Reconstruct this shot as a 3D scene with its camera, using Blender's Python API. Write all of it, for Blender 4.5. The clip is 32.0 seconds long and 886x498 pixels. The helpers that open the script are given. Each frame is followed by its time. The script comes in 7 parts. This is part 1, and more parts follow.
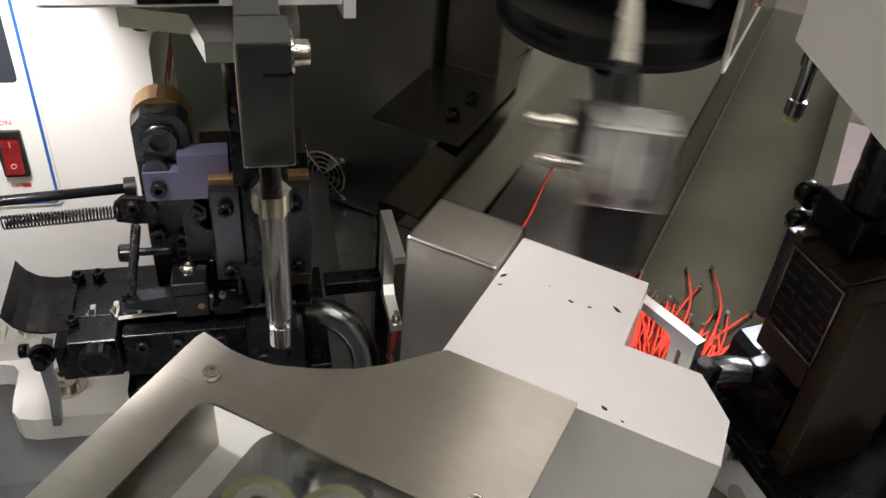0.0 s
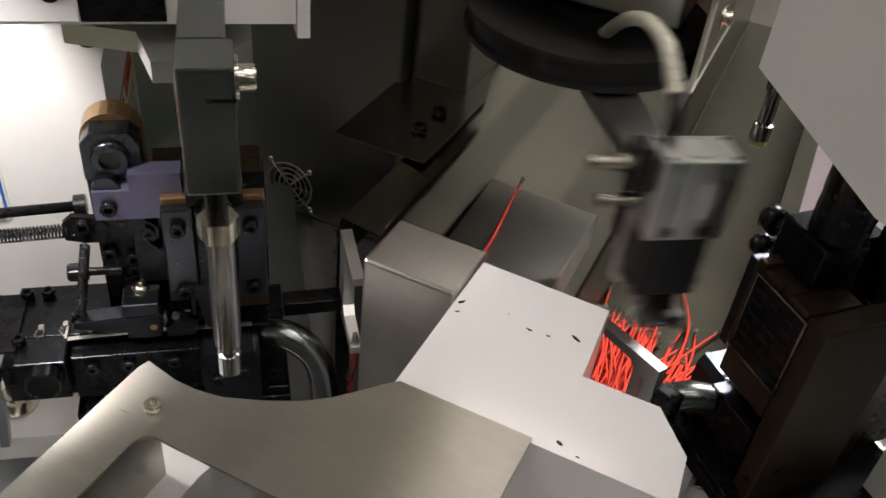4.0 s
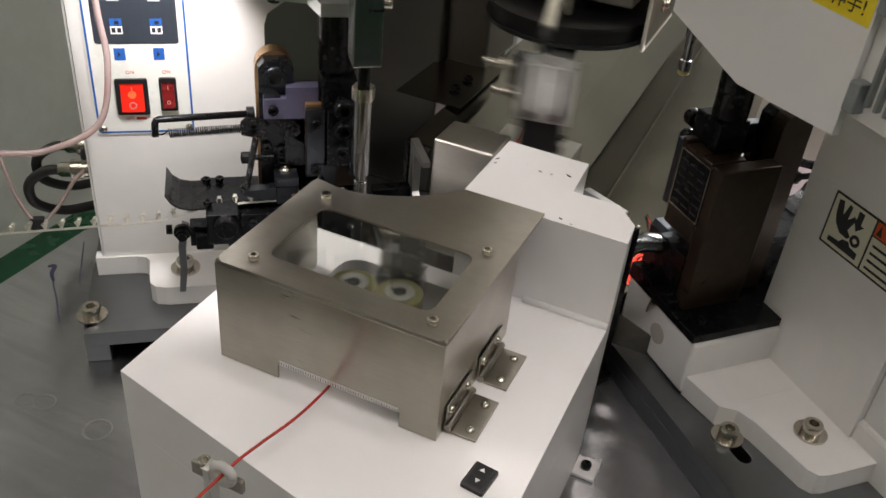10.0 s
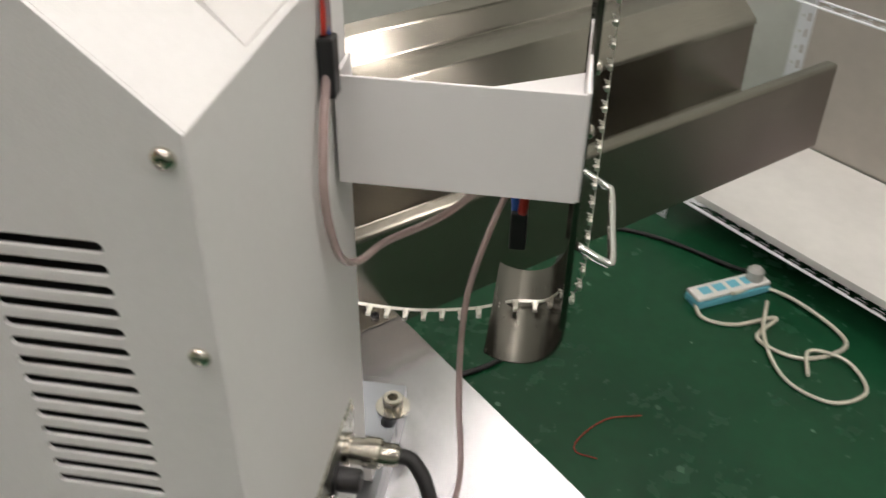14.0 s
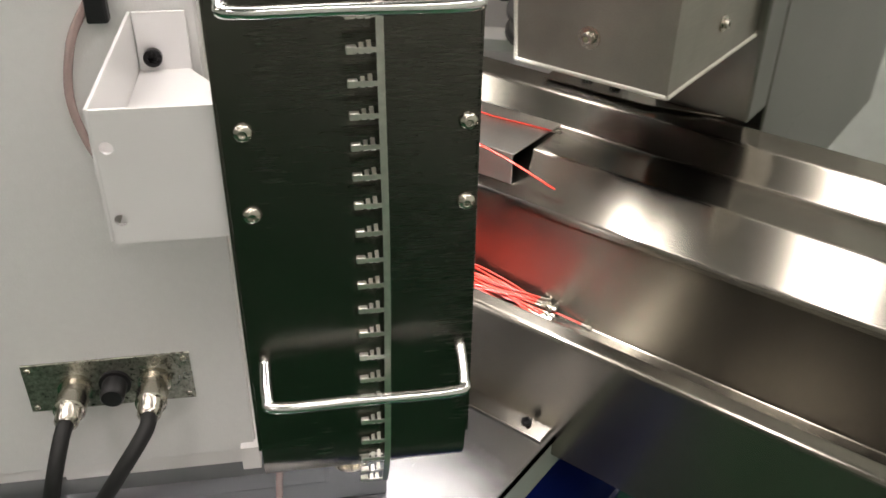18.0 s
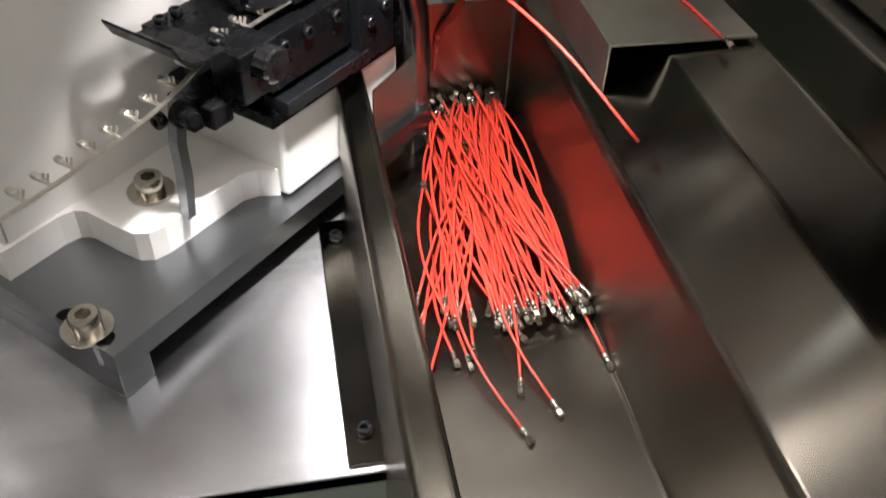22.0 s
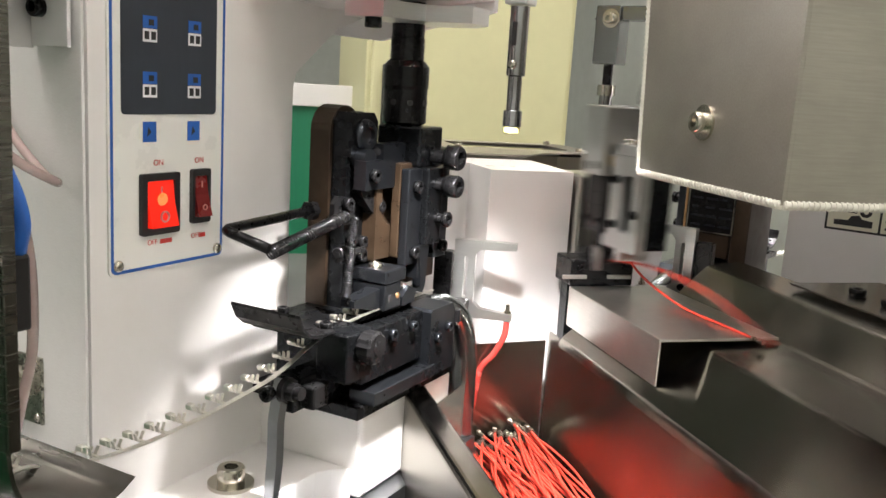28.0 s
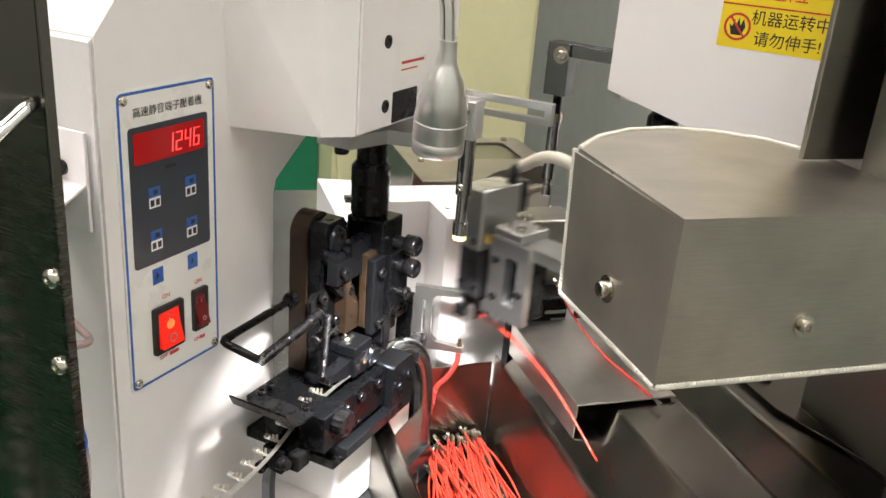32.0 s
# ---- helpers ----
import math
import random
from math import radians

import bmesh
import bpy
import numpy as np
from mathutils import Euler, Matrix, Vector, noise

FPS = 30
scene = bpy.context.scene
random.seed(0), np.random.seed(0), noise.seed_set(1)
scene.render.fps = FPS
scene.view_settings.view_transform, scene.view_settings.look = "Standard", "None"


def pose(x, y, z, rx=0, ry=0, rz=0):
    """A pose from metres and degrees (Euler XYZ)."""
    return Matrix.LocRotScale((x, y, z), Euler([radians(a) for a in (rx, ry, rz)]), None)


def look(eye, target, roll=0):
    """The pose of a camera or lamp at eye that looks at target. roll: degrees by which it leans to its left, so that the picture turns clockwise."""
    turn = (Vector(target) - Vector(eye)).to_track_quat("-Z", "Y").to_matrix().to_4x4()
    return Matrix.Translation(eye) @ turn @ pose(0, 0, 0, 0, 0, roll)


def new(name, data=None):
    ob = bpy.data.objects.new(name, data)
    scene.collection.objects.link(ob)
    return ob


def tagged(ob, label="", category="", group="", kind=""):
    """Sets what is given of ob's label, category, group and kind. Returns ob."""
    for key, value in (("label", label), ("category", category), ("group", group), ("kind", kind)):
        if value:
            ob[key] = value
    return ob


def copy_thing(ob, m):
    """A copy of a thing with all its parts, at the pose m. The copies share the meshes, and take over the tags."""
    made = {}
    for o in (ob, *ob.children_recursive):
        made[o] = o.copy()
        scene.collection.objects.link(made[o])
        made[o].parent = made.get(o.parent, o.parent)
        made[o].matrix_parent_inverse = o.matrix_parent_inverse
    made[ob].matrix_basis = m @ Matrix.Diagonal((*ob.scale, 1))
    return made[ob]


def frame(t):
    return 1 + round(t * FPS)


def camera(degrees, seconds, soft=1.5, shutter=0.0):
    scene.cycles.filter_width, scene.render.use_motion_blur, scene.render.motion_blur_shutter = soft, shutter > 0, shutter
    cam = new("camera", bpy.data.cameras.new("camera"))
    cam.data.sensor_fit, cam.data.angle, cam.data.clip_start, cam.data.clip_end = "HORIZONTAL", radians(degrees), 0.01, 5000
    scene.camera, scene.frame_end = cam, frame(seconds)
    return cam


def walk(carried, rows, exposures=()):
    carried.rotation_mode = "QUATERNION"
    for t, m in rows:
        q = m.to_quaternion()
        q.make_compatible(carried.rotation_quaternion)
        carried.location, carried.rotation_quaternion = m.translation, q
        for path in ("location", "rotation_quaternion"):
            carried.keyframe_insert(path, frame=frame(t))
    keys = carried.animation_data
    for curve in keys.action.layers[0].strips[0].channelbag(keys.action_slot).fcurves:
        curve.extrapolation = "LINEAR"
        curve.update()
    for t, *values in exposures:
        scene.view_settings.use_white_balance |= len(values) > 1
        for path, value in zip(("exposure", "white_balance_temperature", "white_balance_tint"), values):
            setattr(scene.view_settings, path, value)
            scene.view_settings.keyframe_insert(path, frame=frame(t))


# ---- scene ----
cam = camera(53.38, 32.0, shutter=0.4)
PATH = [
    (0, (-0.0009, 0.0030, 1.1706), (-0.1554, 0.3617, 0.8584), 5.05),
    (0.5, (-0.0019, 0.0154, 1.1688), (-0.1539, 0.3688, 0.8494), 5.14),
    (1, (0.0011, 0.0255, 1.1679), (-0.1443, 0.3792, 0.8458), 5.77),
    (1.5, (0.0048, 0.0266, 1.1684), (-0.1366, 0.3818, 0.8461), 6.40),
    (2, (0.0078, 0.0230, 1.1729), (-0.1333, 0.3792, 0.8516), 6.22),
    (2.5, (0.0111, 0.0310, 1.1717), (-0.1249, 0.3903, 0.8517), 6.57),
    (4.5, (-0.0048, 0.0050, 1.1737), (-0.1587, 0.3670, 0.8652), 6.53),
    (5, (-0.0116, -0.0142, 1.1731), (-0.1864, 0.3347, 0.8605), 6.10),
    (5.5, (-0.0155, -0.0390, 1.1740), (-0.2042, 0.3012, 0.8599), 6.59),
    (6, (-0.0124, -0.0613, 1.1670), (-0.2026, 0.2734, 0.8480), 6.35),
    (6.5, (-0.0043, -0.0700, 1.1619), (-0.1833, 0.2657, 0.8374), 6.23),
    (7, (-0.0023, -0.0703, 1.1649), (-0.1688, 0.2709, 0.8395), 6.69),
    (7.5, (0.0036, -0.0805, 1.1661), (-0.1551, 0.2665, 0.8430), 7.08),
    (8, (0.0093, -0.0947, 1.1724), (-0.1451, 0.2584, 0.8538), 7.33),
    (8.5, (0.0183, -0.1173, 1.1797), (-0.1335, 0.2439, 0.8690), 7.45),
    (9, (0.0316, -0.1527, 1.1909), (-0.1188, 0.2175, 0.8902), 7.09),
    (9.5, (0.0512, -0.1852, 1.2016), (-0.0992, 0.1940, 0.9124), 6.56),
    (10, (0.0722, -0.2129, 1.2079), (-0.0802, 0.1715, 0.9269), 5.74),
    (10.5, (0.1038, -0.2166, 1.2166), (-0.0600, 0.1690, 0.9437), 4.81),
    (11, (0.1659, -0.1801, 1.2140), (-0.0130, 0.2011, 0.9443), 5.16),
    (11.5, (0.2361, -0.1362, 1.2065), (0.0359, 0.2318, 0.9336), 4.19),
    (12, (0.3146, -0.0846, 1.1953), (0.0962, 0.2704, 0.9192), 2.22),
    (12.5, (0.3525, -0.0103, 1.1886), (0.1347, 0.3428, 0.9096), 1.32),
    (13, (0.3887, 0.1081, 1.1876), (0.1468, 0.4422, 0.9050), 0.87),
    (13.5, (0.4195, 0.2013, 1.1871), (0.1402, 0.4977, 0.8970), -0.03),
    (14, (0.4949, 0.2818, 1.1876), (0.1625, 0.5199, 0.8997), 1.03),
    (14.5, (0.5630, 0.3507, 1.1928), (0.1847, 0.5162, 0.9107), 0.32),
    (15, (0.5577, 0.4387, 1.1831), (0.1536, 0.5447, 0.9085), -0.21),
    (15.5, (0.5531, 0.5101, 1.1841), (0.1318, 0.5380, 0.9163), -0.20),
    (17.5, (0.4865, 0.7302, 1.1600), (0.1099, 0.5250, 0.9029), 2.48),
    (18, (0.4150, 0.7432, 1.1564), (0.0746, 0.4942, 0.8879), 1.05),
    (18.5, (0.3729, 0.7691, 1.1521), (0.0854, 0.4741, 0.8687), 0.04),
    (19, (0.3360, 0.8286, 1.1515), (0.0954, 0.5011, 0.8603), 1.05),
    (19.5, (0.2874, 0.8805, 1.1441), (0.0785, 0.5379, 0.8457), 1.31),
    (20, (0.2200, 0.8680, 1.1216), (0.0251, 0.5271, 0.8121), 0.51),
    (20.5, (0.1656, 0.8126, 1.1076), (-0.0115, 0.4800, 0.7789), 2.37),
    (21, (0.1201, 0.7819, 1.0706), (-0.0129, 0.4482, 0.7228), 3.51),
    (21.5, (0.0847, 0.7711, 1.0594), (-0.0102, 0.4310, 0.7054), 3.99),
    (22, (0.0627, 0.7618, 1.0577), (-0.0155, 0.3977, 0.7241), 2.20),
    (22.5, (0.0641, 0.7566, 1.0604), (-0.0192, 0.3834, 0.7382), 3.13),
    (23, (0.0598, 0.7566, 1.0515), (-0.0168, 0.3761, 0.7363), 2.53),
    (23.5, (0.0645, 0.7586, 1.0427), (-0.0081, 0.3738, 0.7317), 2.39),
    (24, (0.0632, 0.7545, 1.0403), (-0.0143, 0.3596, 0.7437), 2.54),
    (24.5, (0.0759, 0.7647, 1.0472), (-0.0056, 0.3446, 0.7887), 3.03),
    (25, (0.0867, 0.7698, 1.0500), (0.0069, 0.3356, 0.8151), 3.73),
    (25.5, (0.1052, 0.7849, 1.0525), (0.0100, 0.3380, 0.8496), 4.16),
    (26, (0.1185, 0.7945, 1.0358), (0.0141, 0.3349, 0.8687), 3.98),
    (26.5, (0.1228, 0.7994, 1.0400), (0.0096, 0.3394, 0.8801), 4.54),
    (28.5, (0.1483, 0.8229, 0.9841), (0.0127, 0.3487, 0.9021), 3.28),
    (29, (0.1470, 0.8260, 0.9856), (0.0120, 0.3518, 0.9028), 3.29),
    (29.5, (0.1499, 0.8336, 0.9963), (0.0127, 0.3614, 0.9062), 3.35),
    (30, (0.1453, 0.8369, 1.0130), (0.0061, 0.3674, 0.9122), 3.66),
    (30.5, (0.1494, 0.8401, 1.0384), (0.0047, 0.3753, 0.9242), 4.26),
    (31, (0.1523, 0.8476, 1.0756), (0.0030, 0.3908, 0.9379), 4.64),
    (31.5, (0.1562, 0.8548, 1.1169), (0.0085, 0.4050, 0.9561), 4.49),
    (32, (0.1567, 0.8614, 1.1516), (0.0110, 0.4191, 0.9696), 4.58),
]
EXPOSURE = [(0, -0.24), (2, -0.32), (6, -0.46), (8, -0.32), (9, -0.33), (10, -0.30), (11.3, -0.05), (12.3, 0.34), (13.1, 0.95), (14, 0.30), (15, 0.62), (18, 0.50), (19, 0.8), (20, 1.0), (21, 0.02), (21.5, -0.10), (23, 0.06), (23.5, 0.05), (25, 0.36), (26, 0.72), (29, 1.05), (30, 1.04), (31, 1.06), (32, 0.88)]
walk(cam, [(t, look(eye, target, roll)) for t, eye, target, roll in PATH], EXPOSURE)

# ---- building helpers ----
def rot_z(deg):
    return Matrix.Rotation(radians(deg), 4, "Z")


def to_axis(p0, p1):
    d = Vector(p1) - Vector(p0)
    return Matrix.Translation(p0) @ d.to_track_quat("Z", "Y").to_matrix().to_4x4(), d.length


def box(bm, x0, x1, y0, y1, z0, z1, bev=0.0, seg=2, m=None):
    vs = [bm.verts.new((x, y, z)) for x in (x0, x1) for y in (y0, y1) for z in (z0, z1)]
    fs = [bm.faces.new([vs[i] for i in q]) for q in ((0, 1, 3, 2), (4, 6, 7, 5), (0, 4, 5, 1), (2, 3, 7, 6), (0, 2, 6, 4), (1, 5, 7, 3))]
    made = set(vs)
    if bev:
        es = list({e for f in fs for e in f.edges})
        r = bmesh.ops.bevel(bm, geom=es, offset=bev, segments=seg, affect="EDGES", profile=0.5)
        made = {v for f in r["faces"] for v in f.verts} | {v for v in vs if v.is_valid}
    if m is not None:
        bmesh.ops.transform(bm, matrix=m, verts=list(made))
    return bm


def cyl(bm, p0, p1, r0, r1=None, seg=20, cap=True):
    r1 = r0 if r1 is None else r1
    m, h = to_axis(p0, p1)
    rings = []
    for z, r in ((0, r0), (h, r1)):
        rings.append([bm.verts.new(m @ Vector((r * math.cos(2 * math.pi * i / seg), r * math.sin(2 * math.pi * i / seg), z))) for i in range(seg)])
    for i in range(seg):
        f = bm.faces.new((rings[0][i], rings[0][(i + 1) % seg], rings[1][(i + 1) % seg], rings[1][i]))
        f.smooth = True
    if cap:
        for f in (bm.faces.new(rings[0][::-1]), bm.faces.new(rings[1])):
            for e in f.edges:
                e.smooth = False
    return bm


def lathe(bm, p0, axis_to, prof, seg=24):
    """A turned shape: prof is rows of (height along the axis, radius)."""
    m, _ = to_axis(p0, axis_to)
    rings = [[bm.verts.new(m @ Vector((max(r, 1e-5) * math.cos(2 * math.pi * i / seg), max(r, 1e-5) * math.sin(2 * math.pi * i / seg), z))) for i in range(seg)] for z, r in prof]
    for a, b, (za, ra), (zb, rb) in zip(rings, rings[1:], prof, prof[1:]):
        for i in range(seg):
            f = bm.faces.new((a[i], a[(i + 1) % seg], b[(i + 1) % seg], b[i]))
            f.smooth = True
        if abs(zb - za) < 1e-6 or abs(ra - rb) < 1e-6:
            for ring in (a, b):
                for i in range(seg):
                    e = bm.edges.get((ring[i], ring[(i + 1) % seg]))
                    if e:
                        e.smooth = False
    if prof[0][1] > 1e-4:
        bm.faces.new(rings[0][::-1])
    if prof[-1][1] > 1e-4:
        bm.faces.new(rings[-1])
    return bm


def tube(bm, pts, r, seg=10, closed=False, taper=None):
    """A round rod along a line of points."""
    pts = [Vector(p) for p in pts]
    n = len(pts)
    up = Vector((0, 0, 1))
    rings = []
    prev = None
    for i, p in enumerate(pts):
        d = (pts[min(i + 1, n - 1)] - pts[max(i - 1, 0)]).normalized()
        side = (prev - d * prev.dot(d)) if prev is not None else d.cross(up if abs(d.z) < 0.9 else Vector((1, 0, 0)))
        side.normalize()
        prev = side
        oth = d.cross(side)
        rr = r if taper is None else r * taper(i / (n - 1))
        rings.append([bm.verts.new(p + (side * math.cos(2 * math.pi * k / seg) + oth * math.sin(2 * math.pi * k / seg)) * rr) for k in range(seg)])
    for a, b in zip(rings, rings[1:]):
        for k in range(seg):
            bm.faces.new((a[k], a[(k + 1) % seg], b[(k + 1) % seg], b[k])).smooth = True
    bm.faces.new(rings[0][::-1])
    bm.faces.new(rings[-1])
    return bm


def smooth_line(pts, steps=8):
    """A curve through the points (Catmull-Rom)."""
    pts = [Vector(p) for p in pts]
    ext = [pts[0] * 2 - pts[1]] + pts + [pts[-1] * 2 - pts[-2]]
    out = []
    for a, b, c, d in zip(ext, ext[1:], ext[2:], ext[3:]):
        for s in range(steps):
            t = s / steps
            out.append(0.5 * ((2 * b) + (c - a) * t + (2 * a - 5 * b + 4 * c - d) * t * t + (3 * b - a - 3 * c + d) * t ** 3))
    return out + [pts[-1]]


def prism(bm, outline, h0, h1, plane="xy", holes=(), m=None):
    """A sheet or block: an outline with holes, pushed from h0 to h1 along the plane's normal. In plane xz the normal is y, in yz it is x."""
    def at(u, v, w):
        return Vector((u, v, w)) if plane == "xy" else Vector((u, w, v)) if plane == "xz" else Vector((w, u, v))
    loops = [list(outline)] + [list(h) for h in holes]
    if not holes:
        bot = [bm.verts.new(at(u, v, h0)) for u, v in loops[0]]
        top = [bm.verts.new(at(u, v, h1)) for u, v in loops[0]]
        made = bot + top
        bm.faces.new(bot)
        bm.faces.new(top[::-1])
        pairs = [(bot, top)]
        n = len(bot)
        for i in range(n):
            bm.faces.new((bot[i], top[i], top[(i + 1) % n], bot[(i + 1) % n]))
    else:
        made = []
        rings = []
        for h in (h0, h1):
            edges, layer = [], []
            for lp in loops:
                vs = [bm.verts.new(at(u, v, h)) for u, v in lp]
                made += vs
                layer.append(vs)
                edges += [bm.edges.new((vs[i], vs[(i + 1) % len(vs)])) for i in range(len(vs))]
            bmesh.ops.triangle_fill(bm, use_beauty=True, use_dissolve=False, edges=edges)
            rings.append(layer)
        for lo, hi in zip(*rings):
            n = len(lo)
            for i in range(n):
                bm.faces.new((lo[i], hi[i], hi[(i + 1) % n], lo[(i + 1) % n]))
    if m is not None:
        bmesh.ops.transform(bm, matrix=m, verts=made)
    return bm


def circle(u, v, r, seg=20, a0=0.0):
    return [(u + r * math.cos(a0 + 2 * math.pi * i / seg), v + r * math.sin(a0 + 2 * math.pi * i / seg)) for i in range(seg)]


def round_rect(u0, u1, v0, v1, r, seg=4):
    out = []
    for cu, cv, a in ((u1 - r, v1 - r, 0), (u0 + r, v1 - r, 90), (u0 + r, v0 + r, 180), (u1 - r, v0 + r, 270)):
        out += [(cu + r * math.cos(radians(a + 90 * i / seg)), cv + r * math.sin(radians(a + 90 * i / seg))) for i in range(seg + 1)]
    return out


def slot_shape(u0, u1, v, r, seg=6):
    return [(u1 - r + r * math.cos(radians(-90 + 180 * i / seg)), v + r * math.sin(radians(-90 + 180 * i / seg))) for i in range(seg + 1)] + \
           [(u0 + r + r * math.cos(radians(90 + 180 * i / seg)), v + r * math.sin(radians(90 + 180 * i / seg))) for i in range(seg + 1)]


def mesh_of(name, bm, mat):
    bmesh.ops.recalc_face_normals(bm, faces=bm.faces[:])
    me = bpy.data.meshes.new(name)
    bm.to_mesh(me)
    bm.free()
    me.materials.append(mat)
    return me


def part(name, bm, mat, parent=None, label="", m=None):
    ob = new(name, bm if isinstance(bm, bpy.types.Mesh) else mesh_of(name, bm, mat))
    if parent is not None:
        ob.parent = parent
    if m is not None:
        ob.matrix_basis = m
    if label:
        ob["label"] = label
    return ob


def thing(name, label, category, m=None, group="", kind=""):
    ob = new(name)
    ob.empty_display_size = 0.02
    if m is not None:
        ob.matrix_basis = m
    return tagged(ob, label, category, group, kind)


def solid(name, bm, mat, label, category, m=None, group="", kind=""):
    ob = part(name, bm, mat, None, "", m)
    return tagged(ob, label, category, group, kind)


def B():
    return bmesh.new()


BOLTS = {}


def bolt_mesh(r, h, mat, hexed=True, washer=0.0):
    key = (r, h, mat.name, hexed, washer)
    if key not in BOLTS:
        bm = B()
        z = 0.0
        if washer:
            cyl(bm, (0, 0, 0), (0, 0, washer), r * 1.65, seg=20)
            z = washer
        seg = 18
        prof = [(z, r * 0.97), (z + h * 0.85, r), (z + h, r * 0.9)]
        rings = [[bm.verts.new((q * math.cos(2 * math.pi * i / seg), q * math.sin(2 * math.pi * i / seg), zz)) for i in range(seg)] for zz, q in prof]
        for a, b in zip(rings, rings[1:]):
            for i in range(seg):
                bm.faces.new((a[i], a[(i + 1) % seg], b[(i + 1) % seg], b[i])).smooth = True
        bm.faces.new(rings[0][::-1])
        hx = [bm.verts.new((r * 0.55 * math.cos(math.pi * i / 3), r * 0.55 * math.sin(math.pi * i / 3), z + h)) for i in range(6)]
        top = rings[-1]
        for i in range(6):
            r0, r1, r2, r3 = (top[(3 * i + k) % seg] for k in range(4))
            h0, h1 = hx[i], hx[(i + 1) % 6]
            for f in ((r0, r1, h0), (r1, r2, h1, h0), (r2, r3, h1)):
                bm.faces.new(f)
        low = [bm.verts.new((v.co.x, v.co.y, z + h * (0.35 if hexed else 0.9))) for v in hx]
        for i in range(6):
            bm.faces.new((hx[i], hx[(i + 1) % 6], low[(i + 1) % 6], low[i]))
        bm.faces.new(low)
        BOLTS[key] = mesh_of("bolt", bm, mat)
    return BOLTS[key]


def bolt(parent, place, axis, r, h=None, mat=None, washer=0.0, name="bolt"):
    """A socket-head screw whose head stands on place and points along axis."""
    m, _ = to_axis(place, Vector(place) + Vector(axis))
    return part(name, bolt_mesh(r, h or r * 1.1, mat or ZINC, True, washer), None, parent, "", m)


def dome_screw(parent, place, axis, r, mat=None, name="screw"):
    key = ("dome", r, (mat or ZINC).name)
    if key not in BOLTS:
        bm = lathe(B(), (0, 0, 0), (0, 0, 1), [(0, r), (r * 0.25, r * 0.97), (r * 0.5, r * 0.8), (r * 0.66, r * 0.45), (r * 0.68, r * 0.3), (r * 0.45, r * 0.26), (r * 0.45, 0)], 16)
        BOLTS[key] = mesh_of("screw", bm, mat or ZINC)
    m, _ = to_axis(place, Vector(place) + Vector(axis))
    return part(name, BOLTS[key], None, parent, "", m)


def writing(name, text, size, m, mat, parent=None, depth=0.00008, align="CENTER"):
    cu = bpy.data.curves.new(name, "FONT")
    cu.body, cu.size, cu.align_x, cu.align_y, cu.extrude, cu.resolution_u = text, size, align, "CENTER", depth, 3
    tmp = bpy.data.objects.new(name, cu)
    scene.collection.objects.link(tmp)
    bpy.context.view_layer.update()
    me = bpy.data.meshes.new_from_object(tmp.evaluated_get(bpy.context.evaluated_depsgraph_get()))
    bpy.data.objects.remove(tmp)
    me.materials.clear()
    me.materials.append(mat)
    return part(name, me, None, parent, "", m)


def coil(r, pitch, turns, wire_r, p0, p1, seg=8, per=12):
    """A coil spring between two points."""
    m, h = to_axis(p0, p1)
    n = int(turns * per)
    pts = [m @ Vector((r * math.cos(2 * math.pi * i / per), r * math.sin(2 * math.pi * i / per), h * i / n)) for i in range(n + 1)]
    return tube(B(), pts, wire_r, seg=5)


# ---- world and light ----
TABLE = 0.757          # top of the machine's steel table
world = bpy.data.worlds.new("world")
scene.world = world
world.use_nodes = True
world.node_tree.nodes["Background"].inputs[0].default_value = (0.86, 0.93, 1.0, 1)
world.node_tree.nodes["Background"].inputs[1].default_value = 0.02


def area_lamp(name, place, target, sx, sy, watts, colour):
    data = bpy.data.lights.new(name, "AREA")
    data.shape, data.size, data.size_y, data.energy, data.color = "RECTANGLE", sx, sy, watts, colour
    ob = new(name, data)
    ob.matrix_world = look(place, target)
    return ob


def spot_lamp(name, place, target, watts, angle, colour, size=0.012, blend=0.6):
    data = bpy.data.lights.new(name, "SPOT")
    data.energy, data.spot_size, data.spot_blend, data.color, data.shadow_soft_size = watts, radians(angle), blend, colour, size
    ob = new(name, data)
    ob.matrix_world = look(place, target)
    return ob


COOL = (1.0, 0.845, 0.80)
# rows of fluorescent ceiling luminaires
CEIL = 2.9
TUBES = [(-0.72, 1.80, 6.5), (-0.74, -0.45, 5), (0.9, 1.7, 5), (0.65, -1.0, 4), (0.60, -0.15, 3), (0.60, 0.42, 6), (2.7, 1.5, 10), (2.7, -1.0, 8.5)]
for tx, ty, watts in TUBES:
    area_lamp("ceiling_light_glow", (tx, ty, CEIL - 0.09), (tx, ty, 0), 1.25, 0.16, watts, COOL)


# the two gooseneck work lamps, in the places of their lenses
PA = pose(-0.342, 0.152, TABLE, 0, 0, 37.5)
PB = pose(0.1539, 0.4894, TABLE, 0, 0, 226.0)
spot_lamp("work_lamp_glow", PB @ Vector((0.0936, -0.0738, 0.2830)), PB @ Vector((0.165, -0.050, 0.03)), 16.5, 86, (1.0, 0.95, 0.93), blend=0.9)
spot_lamp("work_lamp_glow", PA @ Vector((0.0735, -0.0270, 0.3175)), PA @ Vector((0.112, 0.050, 0.120)), 2.2, 116, (1.0, 0.95, 0.93), blend=0.3)

